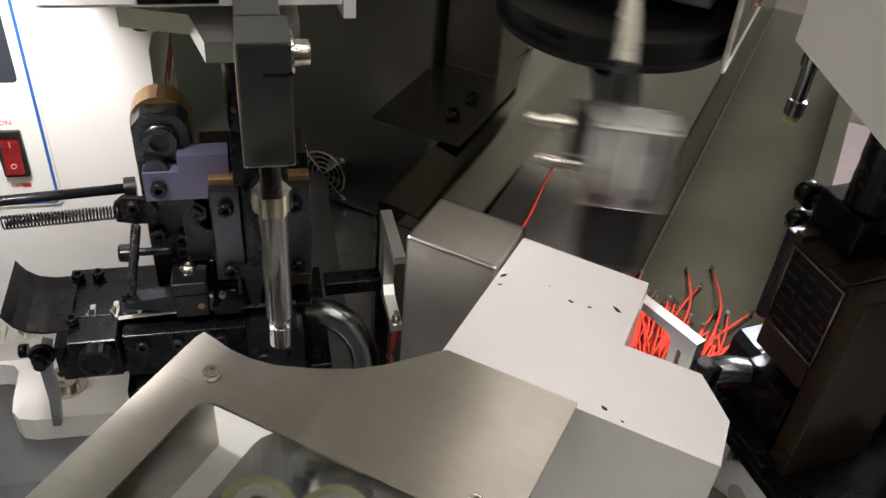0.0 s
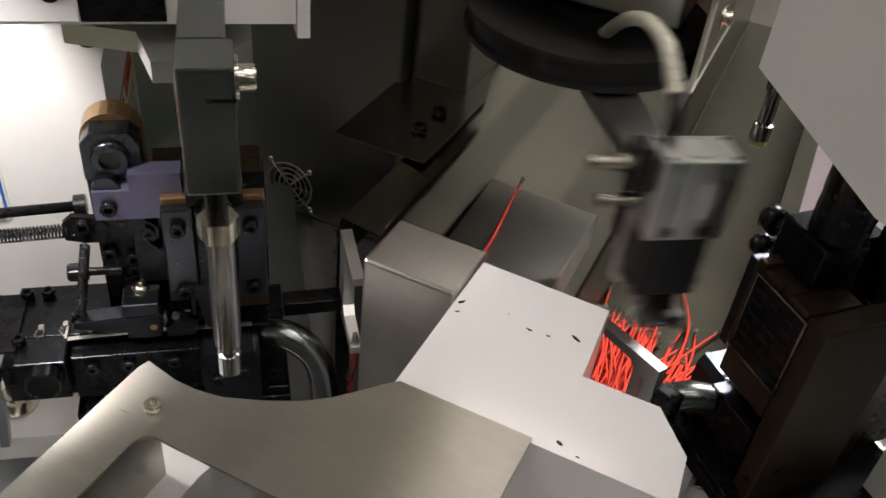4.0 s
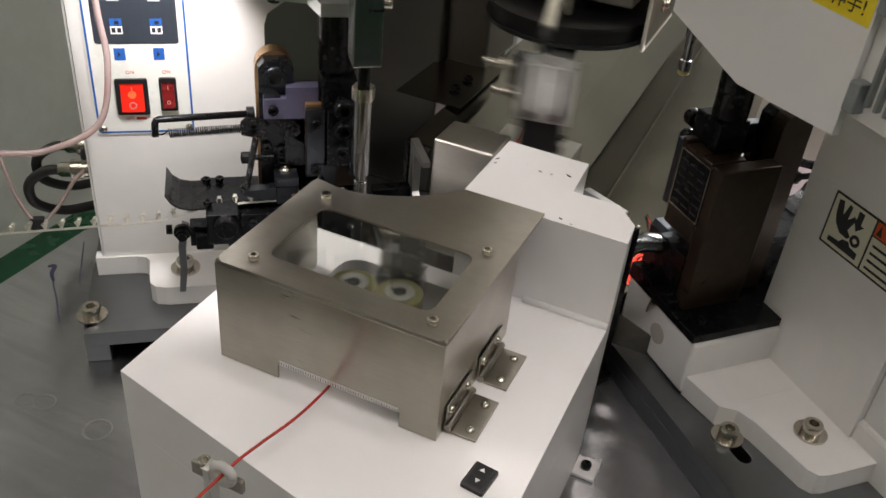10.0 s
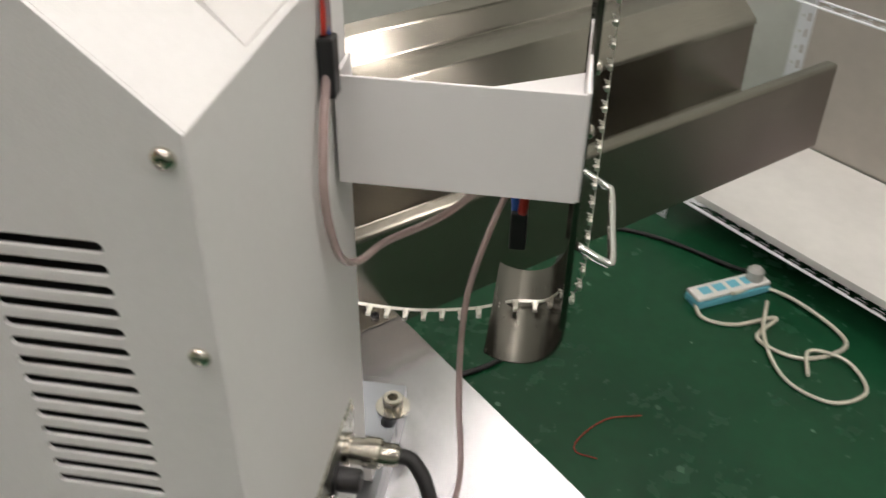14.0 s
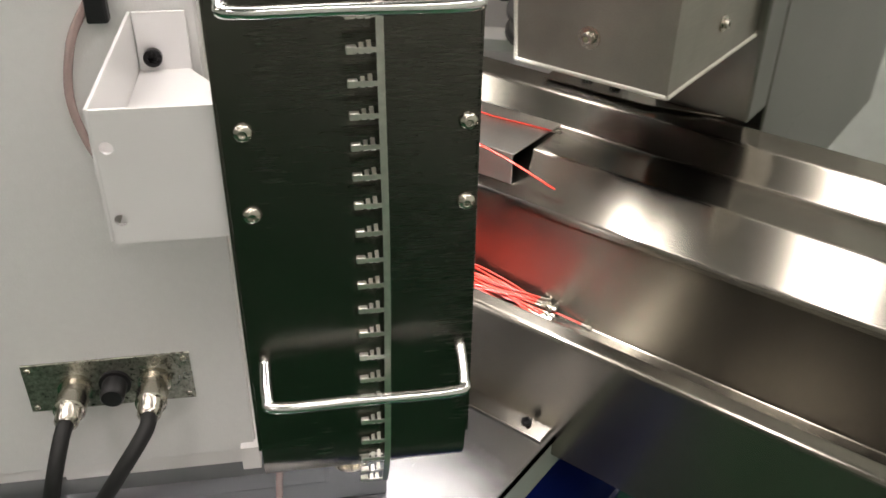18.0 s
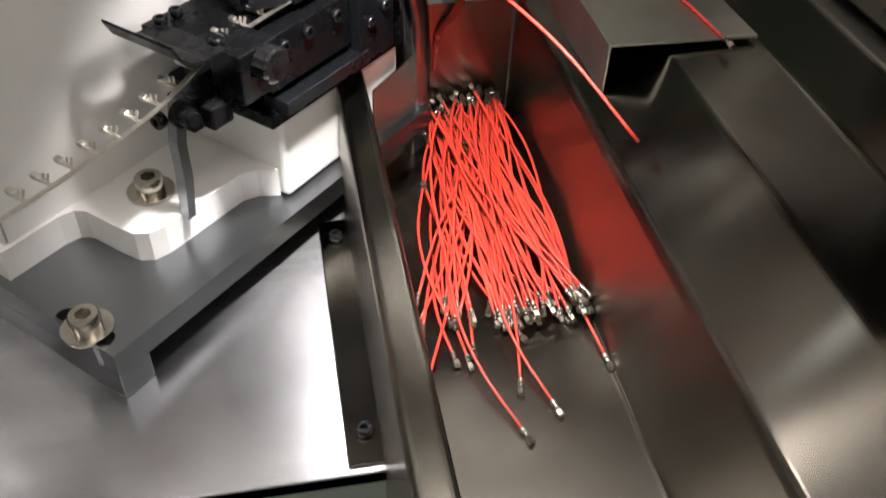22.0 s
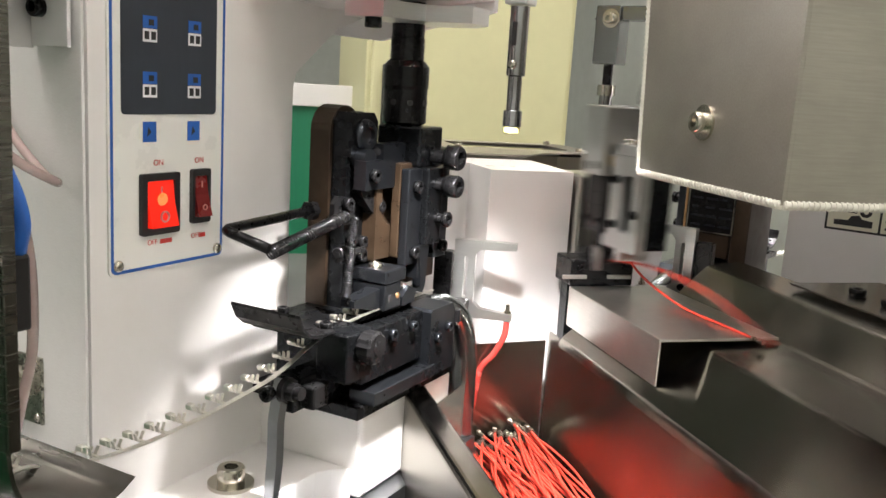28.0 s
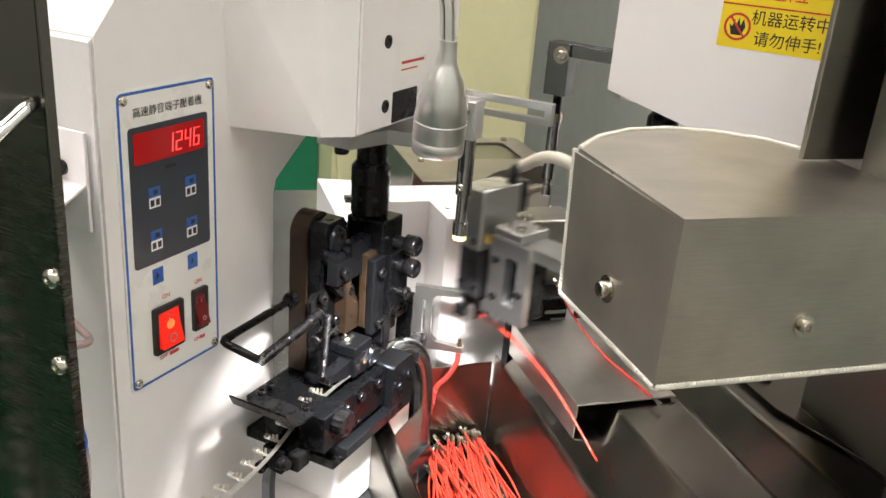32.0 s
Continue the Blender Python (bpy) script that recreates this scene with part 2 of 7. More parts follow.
# ---- materials ----
def material(name, base, rough=0.5, metal=0.0, vary=0.06, scale=40.0, stretch=(1, 1, 1), bump=0.0, bump_scale=None, rough_vary=0.08,
             coat=0.0, stain=0.0, stain_scale=7.0, emit=None, power=0.0, transmission=0.0, ior=1.45, piece=0.0, spec=0.5, brushed=None, aniso=0.75, scratch=0.0, lines=(1, 60, 60)):
    m = bpy.data.materials.new(name)
    m.use_nodes = True
    nt = m.node_tree
    n, l = nt.nodes, nt.links
    b = n["Principled BSDF"]
    b.inputs["Metallic"].default_value = metal
    b.inputs["Coat Weight"].default_value = coat
    b.inputs["Coat Roughness"].default_value = 0.08
    b.inputs["Transmission Weight"].default_value = transmission
    b.inputs["IOR"].default_value = ior
    b.inputs["Specular IOR Level"].default_value = spec
    if brushed:
        b.inputs["Anisotropic"].default_value = aniso
        across = n.new("ShaderNodeCombineXYZ")
        for socket, value in zip(across.inputs, brushed):
            socket.default_value = value
        l.new(across.outputs[0], b.inputs["Tangent"])
    co = n.new("ShaderNodeTexCoord")
    mp = n.new("ShaderNodeMapping")
    mp.inputs["Scale"].default_value = stretch
    l.new(co.outputs["Object"], mp.inputs["Vector"])
    fine = n.new("ShaderNodeTexNoise")
    fine.inputs["Scale"].default_value, fine.inputs["Detail"].default_value, fine.inputs["Roughness"].default_value = scale, 5.0, 0.6
    l.new(mp.outputs["Vector"], fine.inputs["Vector"])
    broad = n.new("ShaderNodeTexNoise")
    broad.inputs["Scale"].default_value, broad.inputs["Detail"].default_value = stain_scale, 4.0
    l.new(co.outputs["Object"], broad.inputs["Vector"])
    ramp = n.new("ShaderNodeMapRange")
    ramp.inputs["From Min"].default_value, ramp.inputs["From Max"].default_value = 0.3, 0.7
    ramp.inputs["To Min"].default_value, ramp.inputs["To Max"].default_value = 1 - vary, 1 + vary
    l.new(fine.outputs["Fac"], ramp.inputs["Value"])
    worn = n.new("ShaderNodeMapRange")
    worn.inputs["From Min"].default_value, worn.inputs["From Max"].default_value = 0.35, 0.75
    worn.inputs["To Min"].default_value, worn.inputs["To Max"].default_value = 1 + stain * 0.3, 1 - stain
    l.new(broad.outputs["Fac"], worn.inputs["Value"])
    both = n.new("ShaderNodeMath")
    both.operation = "MULTIPLY"
    l.new(ramp.outputs[0], both.inputs[0])
    l.new(worn.outputs[0], both.inputs[1])
    last = both.outputs[0]
    if piece:
        info = n.new("ShaderNodeObjectInfo")
        pr = n.new("ShaderNodeMapRange")
        pr.inputs["To Min"].default_value, pr.inputs["To Max"].default_value = 1 - piece, 1 + piece
        l.new(info.outputs["Random"], pr.inputs["Value"])
        mul = n.new("ShaderNodeMath")
        mul.operation = "MULTIPLY"
        l.new(last, mul.inputs[0])
        l.new(pr.outputs[0], mul.inputs[1])
        last = mul.outputs[0]
    if scratch:
        # hairline scratches along the grain
        along = n.new("ShaderNodeMapping")
        along.inputs["Scale"].default_value = lines
        l.new(co.outputs["Object"], along.inputs["Vector"])
        hair = n.new("ShaderNodeTexNoise")
        hair.inputs["Scale"].default_value, hair.inputs["Detail"].default_value, hair.inputs["Roughness"].default_value = 14.0, 6.0, 0.7
        l.new(along.outputs["Vector"], hair.inputs["Vector"])
        hr = n.new("ShaderNodeMapRange")
        hr.inputs["From Min"].default_value, hr.inputs["From Max"].default_value = 0.34, 0.68
        hr.inputs["To Min"].default_value, hr.inputs["To Max"].default_value = 1 - scratch, 1 + scratch
        l.new(hair.outputs["Fac"], hr.inputs["Value"])
        mul = n.new("ShaderNodeMath")
        mul.operation = "MULTIPLY"
        l.new(last, mul.inputs[0])
        l.new(hr.outputs[0], mul.inputs[1])
        last = mul.outputs[0]
    tint = n.new("ShaderNodeVectorMath")
    tint.operation = "SCALE"
    tint.inputs[0].default_value = base
    l.new(last, tint.inputs["Scale"])
    l.new(tint.outputs[0], b.inputs["Base Color"])
    rr = n.new("ShaderNodeMapRange")
    rr.inputs["From Min"].default_value, rr.inputs["From Max"].default_value = 0.3, 0.7
    rr.inputs["To Min"].default_value, rr.inputs["To Max"].default_value = max(0.02, rough - rough_vary), min(1.0, rough + rough_vary)
    mixr = n.new("ShaderNodeMath")
    mixr.operation = "ADD"
    half = n.new("ShaderNodeMath")
    half.operation = "MULTIPLY"
    half.inputs[1].default_value = 0.5
    l.new(fine.outputs["Fac"], mixr.inputs[0])
    l.new(broad.outputs["Fac"], mixr.inputs[1])
    l.new(mixr.outputs[0], half.inputs[0])
    l.new(half.outputs[0], rr.inputs["Value"])
    l.new(rr.outputs[0], b.inputs["Roughness"])
    if bump:
        bp = n.new("ShaderNodeBump")
        bp.inputs["Strength"].default_value = bump
        bp.inputs["Distance"].default_value = 0.001
        src = fine
        if bump_scale:
            src = n.new("ShaderNodeTexNoise")
            src.inputs["Scale"].default_value, src.inputs["Detail"].default_value = bump_scale, 4.0
            l.new(mp.outputs["Vector"], src.inputs["Vector"])
        l.new(src.outputs["Fac"], bp.inputs["Height"])
        l.new(bp.outputs["Normal"], b.inputs["Normal"])
    if emit:
        b.inputs["Emission Color"].default_value = (*emit, 1)
        b.inputs["Emission Strength"].default_value = power
    return m


STEEL = material("brushed_stainless", (0.38, 0.358, 0.315), 0.29, 1.0, 0.030, 60, (1, 20, 20), 0.0, 60, 0.02, stain=0.20, stain_scale=22, brushed=(0.05, 0.8, 0.6), aniso=0.8, scratch=0.03, lines=(1.5, 90, 90))
STEEL_Y = material("brushed_stainless_lengthwise", (0.31, 0.29, 0.252), 0.20, 1.0, 0.045, 60, (20, 1, 20), 0.0, 60, 0.015, stain=0.18, stain_scale=9, brushed=(0.8, 0.03, 0.6), aniso=0.97, scratch=0.05, lines=(60, 1, 60))
HOOD_STEEL = material("satin_stainless_hood", (0.40, 0.378, 0.33), 0.40, 1.0, 0.05, 90, (1, 12, 12), 0.0, 60, 0.02, stain=0.16, stain_scale=26, brushed=(0.05, 0.8, 0.6), aniso=0.6, scratch=0.04, lines=(1.5, 90, 90))
# stainless with a raised base colour, standing in for ceiling light reflected on the covers
GLARE_STEEL = material("bent_stainless_lightened_for_glare", (0.58, 0.56, 0.52), 0.30, 1.0, 0.04, 60, (1, 20, 20), 0.0, 60, 0.02, stain=0.18, stain_scale=26, brushed=(0.8, 0.05, 0.6), aniso=0.6, scratch=0.03, lines=(60, 2, 60))
STEEL_DARK = material("satin_stainless_cabinet", (0.25, 0.245, 0.225), 0.30, 1.0, 0.01, 60, (1, 1, 20), 0.0, 60, 0.03, stain=0.10, stain_scale=4)
TRAY_STEEL = material("dull_brushed_tray", (0.26, 0.242, 0.207), 0.25, 1.0, 0.055, 60, (20, 1, 20), 0.0, 60, 0.015, stain=0.22, stain_scale=12, brushed=(0.8, 0.03, 0.6), aniso=0.9, scratch=0.05, lines=(60, 1, 60))
TABLE_STEEL = material("worn_polished_steel_table", (0.46, 0.46, 0.475), 0.26, 1.0, 0.03, 20, (1, 4, 1), 0.0, 25, 0.018, stain=0.28, stain_scale=9, brushed=(0.0, 1.0, 0.0), aniso=0.75, scratch=0.09, lines=(1, 14, 14))
PLATE_STEEL = material("ground_steel_plate", (0.25, 0.26, 0.275), 0.30, 1.0, 0.015, 60, (1, 6, 6), 0.0, 60, 0.02, stain=0.12, stain_scale=16)
CHUTE_STEEL = material("dark_mirror_stainless_chute", (0.15, 0.143, 0.126), 0.25, 1.0, 0.02, 60, (1, 1, 20), 0.0, 60, 0.05, stain=0.10, stain_scale=14)
ORANGE_CAP = material("orange_plastic_cap", (0.62, 0.20, 0.03), 0.45, 0.0, 0.05, 90)
MILKY = material("milky_nylon_block", (0.42, 0.42, 0.39), 0.22, 0.0, 0.05, 90, transmission=0.45, stain=0.08, stain_scale=50)
ROD_STEEL = material("ground_feeler_rod", (0.34, 0.34, 0.345), 0.20, 1.0, 0.03, 60, rough_vary=0.02)
FEELER = material("dull_greenish_steel", (0.22, 0.235, 0.235), 0.24, 1.0, 0.04, 60, (1, 1, 4), rough_vary=0.05, stain=0.06, stain_scale=30)
ALU = material("bare_aluminium", (0.66, 0.66, 0.65), 0.34, 1.0, 0.03, 90, (1, 1, 8), 0.004, 120, 0.04)
CHROME = material("bright_chrome", (0.82, 0.82, 0.80), 0.10, 1.0, 0.03, 60, rough_vary=0.04)
ZINC = material("nickel_plated_screw", (0.56, 0.53, 0.46), 0.22, 1.0, 0.06, 300, rough_vary=0.08)
DARK_STEEL = material("oiled_tool_steel", (0.024, 0.026, 0.029), 0.27, 0.9, 0.08, 160, rough_vary=0.04, stain=0.2, stain_scale=30)
TOOL_GREY = material("ground_tool_steel", (0.056, 0.062, 0.072), 0.29, 0.95, 0.06, 140, rough_vary=0.04, stain=0.15, stain_scale=30)
BLACK_OX = material("black_oxide_steel", (0.016, 0.016, 0.017), 0.28, 0.7, 0.25, 180, bump=0.06, rough_vary=0.10)
BROWN = material("browned_iron_frame", (0.040, 0.026, 0.016), 0.34, 0.5, 0.22, 120, bump=0.06, rough_vary=0.1, stain=0.3, stain_scale=25)
BRONZE = material("bronze_bushing", (0.46, 0.28, 0.14), 0.34, 0.9, 0.12, 140, rough_vary=0.1)
PURPLE = material("blued_steel_block", (0.125, 0.118, 0.19), 0.38, 0.6, 0.10, 120, rough_vary=0.1)
WHITE = material("white_enamel", (0.80, 0.785, 0.785), 0.30, 0.0, 0.008, 60, bump=0.06, bump_scale=220, coat=0.25, stain=0.012, stain_scale=14, rough_vary=0.015)
WHITE_CAST = material("white_painted_casting", (0.80, 0.785, 0.77), 0.34, 0.0, 0.02, 50, bump=0.22, bump_scale=70, coat=0.25, stain=0.05, stain_scale=12, rough_vary=0.015)
COVER = material("pale_powder_coat", (0.75, 0.745, 0.735), 0.48, 0.0, 0.015, 300, bump=0.16, bump_scale=900, stain=0.02, rough_vary=0.015)
ORANGE = material("orange_powder_coat", (0.66, 0.092, 0.008), 0.50, 0.0, 0.03, 300, bump=0.2, bump_scale=800, stain=0.04)
FIN = material("cast_grey_motor", (0.30, 0.32, 0.33), 0.45, 0.6, 0.08, 90, bump=0.15, rough_vary=0.1)
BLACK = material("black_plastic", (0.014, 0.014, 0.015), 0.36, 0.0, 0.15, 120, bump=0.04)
RUBBER = material("black_cable_rubber", (0.012, 0.012, 0.012), 0.5, 0.0, 0.15, 90)
KEYPAD = material("dark_blue_keypad_film", (0.035, 0.042, 0.055), 0.30, 0.0, 0.05, 60, (6, 6, 0.6), rough_vary=0.02, stain=0.12, stain_scale=40)
FILM = material("printed_panel_film", (0.78, 0.78, 0.74), 0.30, 0.0, 0.015, 60, stain=0.03)
BLUE = material("blue_print", (0.02, 0.11, 0.42), 0.4, 0.0, 0.05, 80)
RED_INK = material("red_print", (0.55, 0.04, 0.03), 0.5, 0.0, 0.05, 80)
INK = material("black_print", (0.02, 0.02, 0.02), 0.5, 0.0, 0.05, 80)
WHITE_INK = material("white_print", (0.8, 0.8, 0.8), 0.5, 0.0, 0.03, 80)
PINK_INK = material("faded_switch_print", (0.55, 0.22, 0.20), 0.5, 0.0, 0.05, 80)
YELLOW = material("yellow_sticker", (0.80, 0.62, 0.02), 0.4, 0.0, 0.03, 80)
CREAM = material("cream_label", (0.72, 0.70, 0.56), 0.45, 0.0, 0.03, 80)
RED_LENS = material("lit_red_rocker", (0.60, 0.02, 0.01), 0.25, 0.0, 0.05, 60, emit=(1.0, 0.02, 0.008), power=0.30)
RED_HOT = material("neon_of_the_rocker", (0.8, 0.08, 0.03), 0.3, 0.0, 0.05, 60, emit=(1.0, 0.13, 0.03), power=0.95)
RED_DULL = material("unlit_red_rocker", (0.16, 0.012, 0.012), 0.28, 0.0, 0.05, 60)
DISPLAY = material("red_display_window", (0.10, 0.006, 0.006), 0.12, 0.0, 0.03, 60, emit=(0.8, 0.012, 0.012), power=0.16)
DIGIT = material("lit_display_segment", (0.9, 0.1, 0.1), 0.3, 0.0, 0.02, 60, emit=(1.0, 0.04, 0.04), power=0.9)
WIRE = material("red_wire_insulation", (0.38, 0.028, 0.016), 0.38, 0.0, 0.06, 200, piece=0.10)
TIN = material("tinned_terminal", (0.80, 0.78, 0.72), 0.34, 1.0, 0.10, 400, rough_vary=0.06)
SPRING = material("spring_steel", (0.045, 0.045, 0.048), 0.26, 0.9, 0.1, 200)
HOSE = material("white_spiral_wrap", (0.62, 0.60, 0.50), 0.32, 0.0, 0.05, 120, stain=0.08, stain_scale=40)
TUBE_CLEAR = material("clear_pink_tubing", (0.72, 0.56, 0.54), 0.18, 0.0, 0.10, 70, transmission=0.6)
ACRYLIC = material("clear_acrylic", (0.70, 0.72, 0.69), 0.03, 0.0, 0.0, 10, transmission=1.0, ior=1.49, rough_vary=0.01)
URETHANE = material("yellowed_urethane_tyre", (0.30, 0.29, 0.13), 0.32, 0.0, 0.08, 80, stain=0.15, stain_scale=40)
HUB = material("pale_ring_hub", (0.45, 0.45, 0.43), 0.4, 0.0, 0.05, 80)
AMBER = material("amber_rubber_tip", (0.36, 0.34, 0.14), 0.4, 0.0, 0.05, 80)
TAPE = material("amber_tape", (0.34, 0.20, 0.03), 0.3, 0.0, 0.05, 80)
RED_SLEEVE = material("red_fibre_sleeve", (0.50, 0.06, 0.05), 0.25, 0.0, 0.06, 90, transmission=0.3)
DULL_TIN = material("dull_crimped_tin", (0.30, 0.28, 0.24), 0.30, 1.0, 0.15, 300, rough_vary=0.06)
FOAM = material("pale_edge_trim", (0.66, 0.65, 0.58), 0.55, 0.0, 0.06, 160)
FLOOR = material("green_epoxy_floor", (0.009, 0.064, 0.027), 0.24, 0.0, 0.10, 25, bump=0.05, rough_vary=0.10, stain=0.18, stain_scale=3)
SCUFF = material("pale_floor_scuff", (0.07, 0.16, 0.10), 0.5, 0.0, 0.2, 60)
PLASTER = material("pale_plaster_wall", (0.56, 0.58, 0.54), 0.80, 0.0, 0.05, 20, bump=0.35, bump_scale=16, stain=0.08, stain_scale=2.5)
CEILING = material("grey_ceiling_board", (0.30, 0.30, 0.29), 0.8, 0.0, 0.03, 20)
CREAM_PAINT = material("cream_cabinet_paint", (0.62, 0.60, 0.36), 0.42, 0.0, 0.02, 40, stain=0.04, stain_scale=3)
GREEN_CURTAIN = material("green_curtain_sheet", (0.018, 0.19, 0.10), 0.45, 0.0, 0.08, 12, stain=0.12, stain_scale=5)
APRON_PAINT = material("grey_green_edge_paint", (0.34, 0.38, 0.33), 0.35, 0.0, 0.03, 40, stain=0.10, stain_scale=12)
BLUE_PAINT = material("glossy_blue_cabinet", (0.004, 0.012, 0.10), 0.16, 0.0, 0.04, 40, coat=0.5, stain=0.08)
RACK_WHITE = material("white_perforated_angle", (0.72, 0.75, 0.78), 0.4, 0.0, 0.03, 60)
PINK_BOARD = material("pinkish_shelf_board", (0.66, 0.56, 0.62), 0.55, 0.0, 0.04, 30, stain=0.06)
WHITE_BOARD = material("white_shelf_board", (0.74, 0.73, 0.70), 0.5, 0.0, 0.03, 30, stain=0.06)
GREY_BOARD = material("warm_grey_board", (0.42, 0.39, 0.35), 0.6, 0.0, 0.04, 30, stain=0.08)
PALE_BLUE = material("pale_blue_plastic", (0.16, 0.50, 0.62), 0.4, 0.0, 0.04, 60)
LAMP_GLOW = material("glowing_lamp_lens", (1, 1, 1), 0.3, 0.0, 0.0, 10, emit=(0.92, 0.97, 1.0), power=6.0)
TUBE_GLOW = material("glowing_ceiling_diffuser", (1, 1, 1), 0.4, 0.0, 0.0, 10, emit=(0.97, 0.96, 0.91), power=8.5)
PCB = material("speckled_metal_plate", (0.30, 0.30, 0.26), 0.28, 0.9, 0.5, 500, bump=0.2, rough_vary=0.15)

# ---- the room ----
def slab(name, x0, x1, y0, y1, z0, z1, mat, kind="structure", category=""):
    return tagged(part(name, box(B(), x0, x1, y0, y1, z0, z1), mat), kind=kind, category=category)


RX0, RX1, RY0, RY1 = -1.42, 4.6, -4.6, 2.35
slab("floor", RX0 - 0.2, RX1 + 0.2, RY0 - 0.2, RY1 + 0.2, -0.1, 0.0, FLOOR)
slab("ceiling", RX0 - 0.2, RX1 + 0.2, RY0 - 0.2, RY1 + 0.2, CEIL, CEIL + 0.1, CEILING)
slab("wall_west", RX0 - 0.15, RX0, RY0, RY1, 0, CEIL, PLASTER)
slab("wall_east", RX1, RX1 + 0.15, RY0, RY1, 0, CEIL, PLASTER)
slab("wall_north", RX0 - 0.15, RX1 + 0.15, RY1, RY1 + 0.15, 0, CEIL, PLASTER)
slab("wall_south", RX0 - 0.15, RX1 + 0.15, RY0 - 0.15, RY0, 0, CEIL, PLASTER)
for tx, ty, watts in TUBES:
    lum = thing("ceiling_light", "white ceiling luminaire with a long glowing diffuser", "ceiling light", pose(tx, ty, CEIL - 0.06), "ceiling luminaires")
    part("housing", box(B(), -0.66, 0.66, -0.11, 0.11, 0.0, 0.06, 0.004), WHITE, lum)
    part("diffuser", box(B(), -0.64, 0.64, -0.09, 0.09, -0.012, -0.001, 0.004), TUBE_GLOW, lum)

# ---- the machine table ----
TX0, TX1, TY0, TY1 = -0.458, 0.309, -0.34, 0.560
table = thing("machine_table", "steel-topped machine table over a glossy blue cabinet", "table", pose(0, 0, 0))
part("tabletop", box(B(), TX0, TX1, TY0, TY1, TABLE - 0.008, TABLE, 0.001), TABLE_STEEL, table, "worn polished steel tabletop")
part("apron", box(B(), TX0 + 0.002, TX1 - 0.002, TY0 + 0.002, TY1 - 0.002, TABLE - 0.036, TABLE - 0.0085, 0.001), APRON_PAINT, table, "grey-green painted table edge")
part("shadow_gap", box(B(), TX0 + 0.03, TX1 - 0.03, TY0 + 0.03, TY1 - 0.03, TABLE - 0.075, TABLE - 0.0365), BLACK, table)
part("cabinet_body", box(B(), TX0 + 0.004, TX1 - 0.004, TY0 + 0.004, TY1 + 0.03, 0.06, TABLE - 0.0755, 0.006, 3), BLUE_PAINT, table, "glossy blue sheet-metal cabinet")
bolt(table, (0.2798, 0.5378, TABLE), (0, 0, 1), 0.0055, 0.0008, ZINC)
part("plinth", box(B(), TX0 + 0.05, TX1 - 0.05, TY0 + 0.05, TY1 - 0.03, 0.0, 0.0595), BLACK, table)

# ---- the wire tray and the sheet steel behind it ----
TR0, TR1 = 0.322, 1.10
tray = thing("wire_tray", "long bent stainless steel tray for the cut wires", "tray", pose(0, 0, 0))


def fold(bm, prof, y0, y1, t=0.0012):
    """A bent sheet: its section in x and z, drawn along y."""
    line = [prof[0]]
    for p, q, r in zip(prof, prof[1:], prof[2:]):
        p, q, r = Vector(p), Vector(q), Vector(r)
        k = min(0.0024, (p - q).length * 0.4, (r - q).length * 0.4)
        a, b = q + (p - q).normalized() * k, q + (r - q).normalized() * k
        line += [tuple(a * (1 - u) ** 2 + q * 2 * u * (1 - u) + b * u * u) for u in (0.0, 0.25, 0.5, 0.75, 1.0)]
    prof = line + [prof[-1]]
    n = len(prof)
    off = []
    for i in range(n):
        a, b = Vector(prof[max(i - 1, 0)]), Vector(prof[min(i + 1, n - 1)])
        d = (b - a).normalized()
        off.append((prof[i][0] - d.y * t, prof[i][1] + d.x * t))
    return prism(bm, list(prof) + off[::-1], y0, y1, "xz")


part("tray_channel", fold(B(), [(0.0245, 0.8205), (0.0250, 0.8285), (0.0375, 0.8290), (0.0378, 0.737), (0.0365, 0.7368), (0.0363, 0.7590), (-0.067, 0.7602), (-0.0685, 0.8430)], TR0, TR1), TRAY_STEEL, tray)
part("slope_sheet", fold(B(), [(-0.0665, 0.8395), (-0.0675, 0.8445), (-0.1000, 0.8706), (-0.1430, 0.8718), (-0.1620, 0.8900), (-0.187, 0.8930), (-0.189, 0.8600)], TR0 + 0.02, TR1, 0.001), STEEL_Y, tray)
part("end_sheet", prism(B(), [(0.036, 0.757), (0.036, 0.800), (0.005, 0.812), (-0.004, 0.835), (-0.0665, 0.837), (-0.0665, 0.757)], TR0 - 0.0014, TR0, "xz"), TRAY_STEEL, tray)
part("foot_strip", box(B(), 0.0385, 0.0535, 0.405, 0.557, TABLE + 0.0005, TABLE + 0.0022, 0.0004), STEEL_Y, tray)
for by in (0.419, 0.5415):
    bolt(tray, (0.0455, by, TABLE + 0.0022), (0, 0, 1), 0.0034, 0.0032, BLACK_OX)

cover = thing("tray_cover", "bent stainless cover plate over the tray edge", "cover plate", pose(0, 0, 0))
part("plate", prism(B(), [(-0.0748, 0.334), (-0.0748, 0.4460), (-0.1415, 0.4465), (-0.1380, 0.334)], 0.8738, 0.8750), GLARE_STEEL, cover)
part("flange", box(B(), -0.0748, -0.0737, 0.334, 0.4460, 0.8508, 0.8750, 0.0003), GLARE_STEEL, cover)

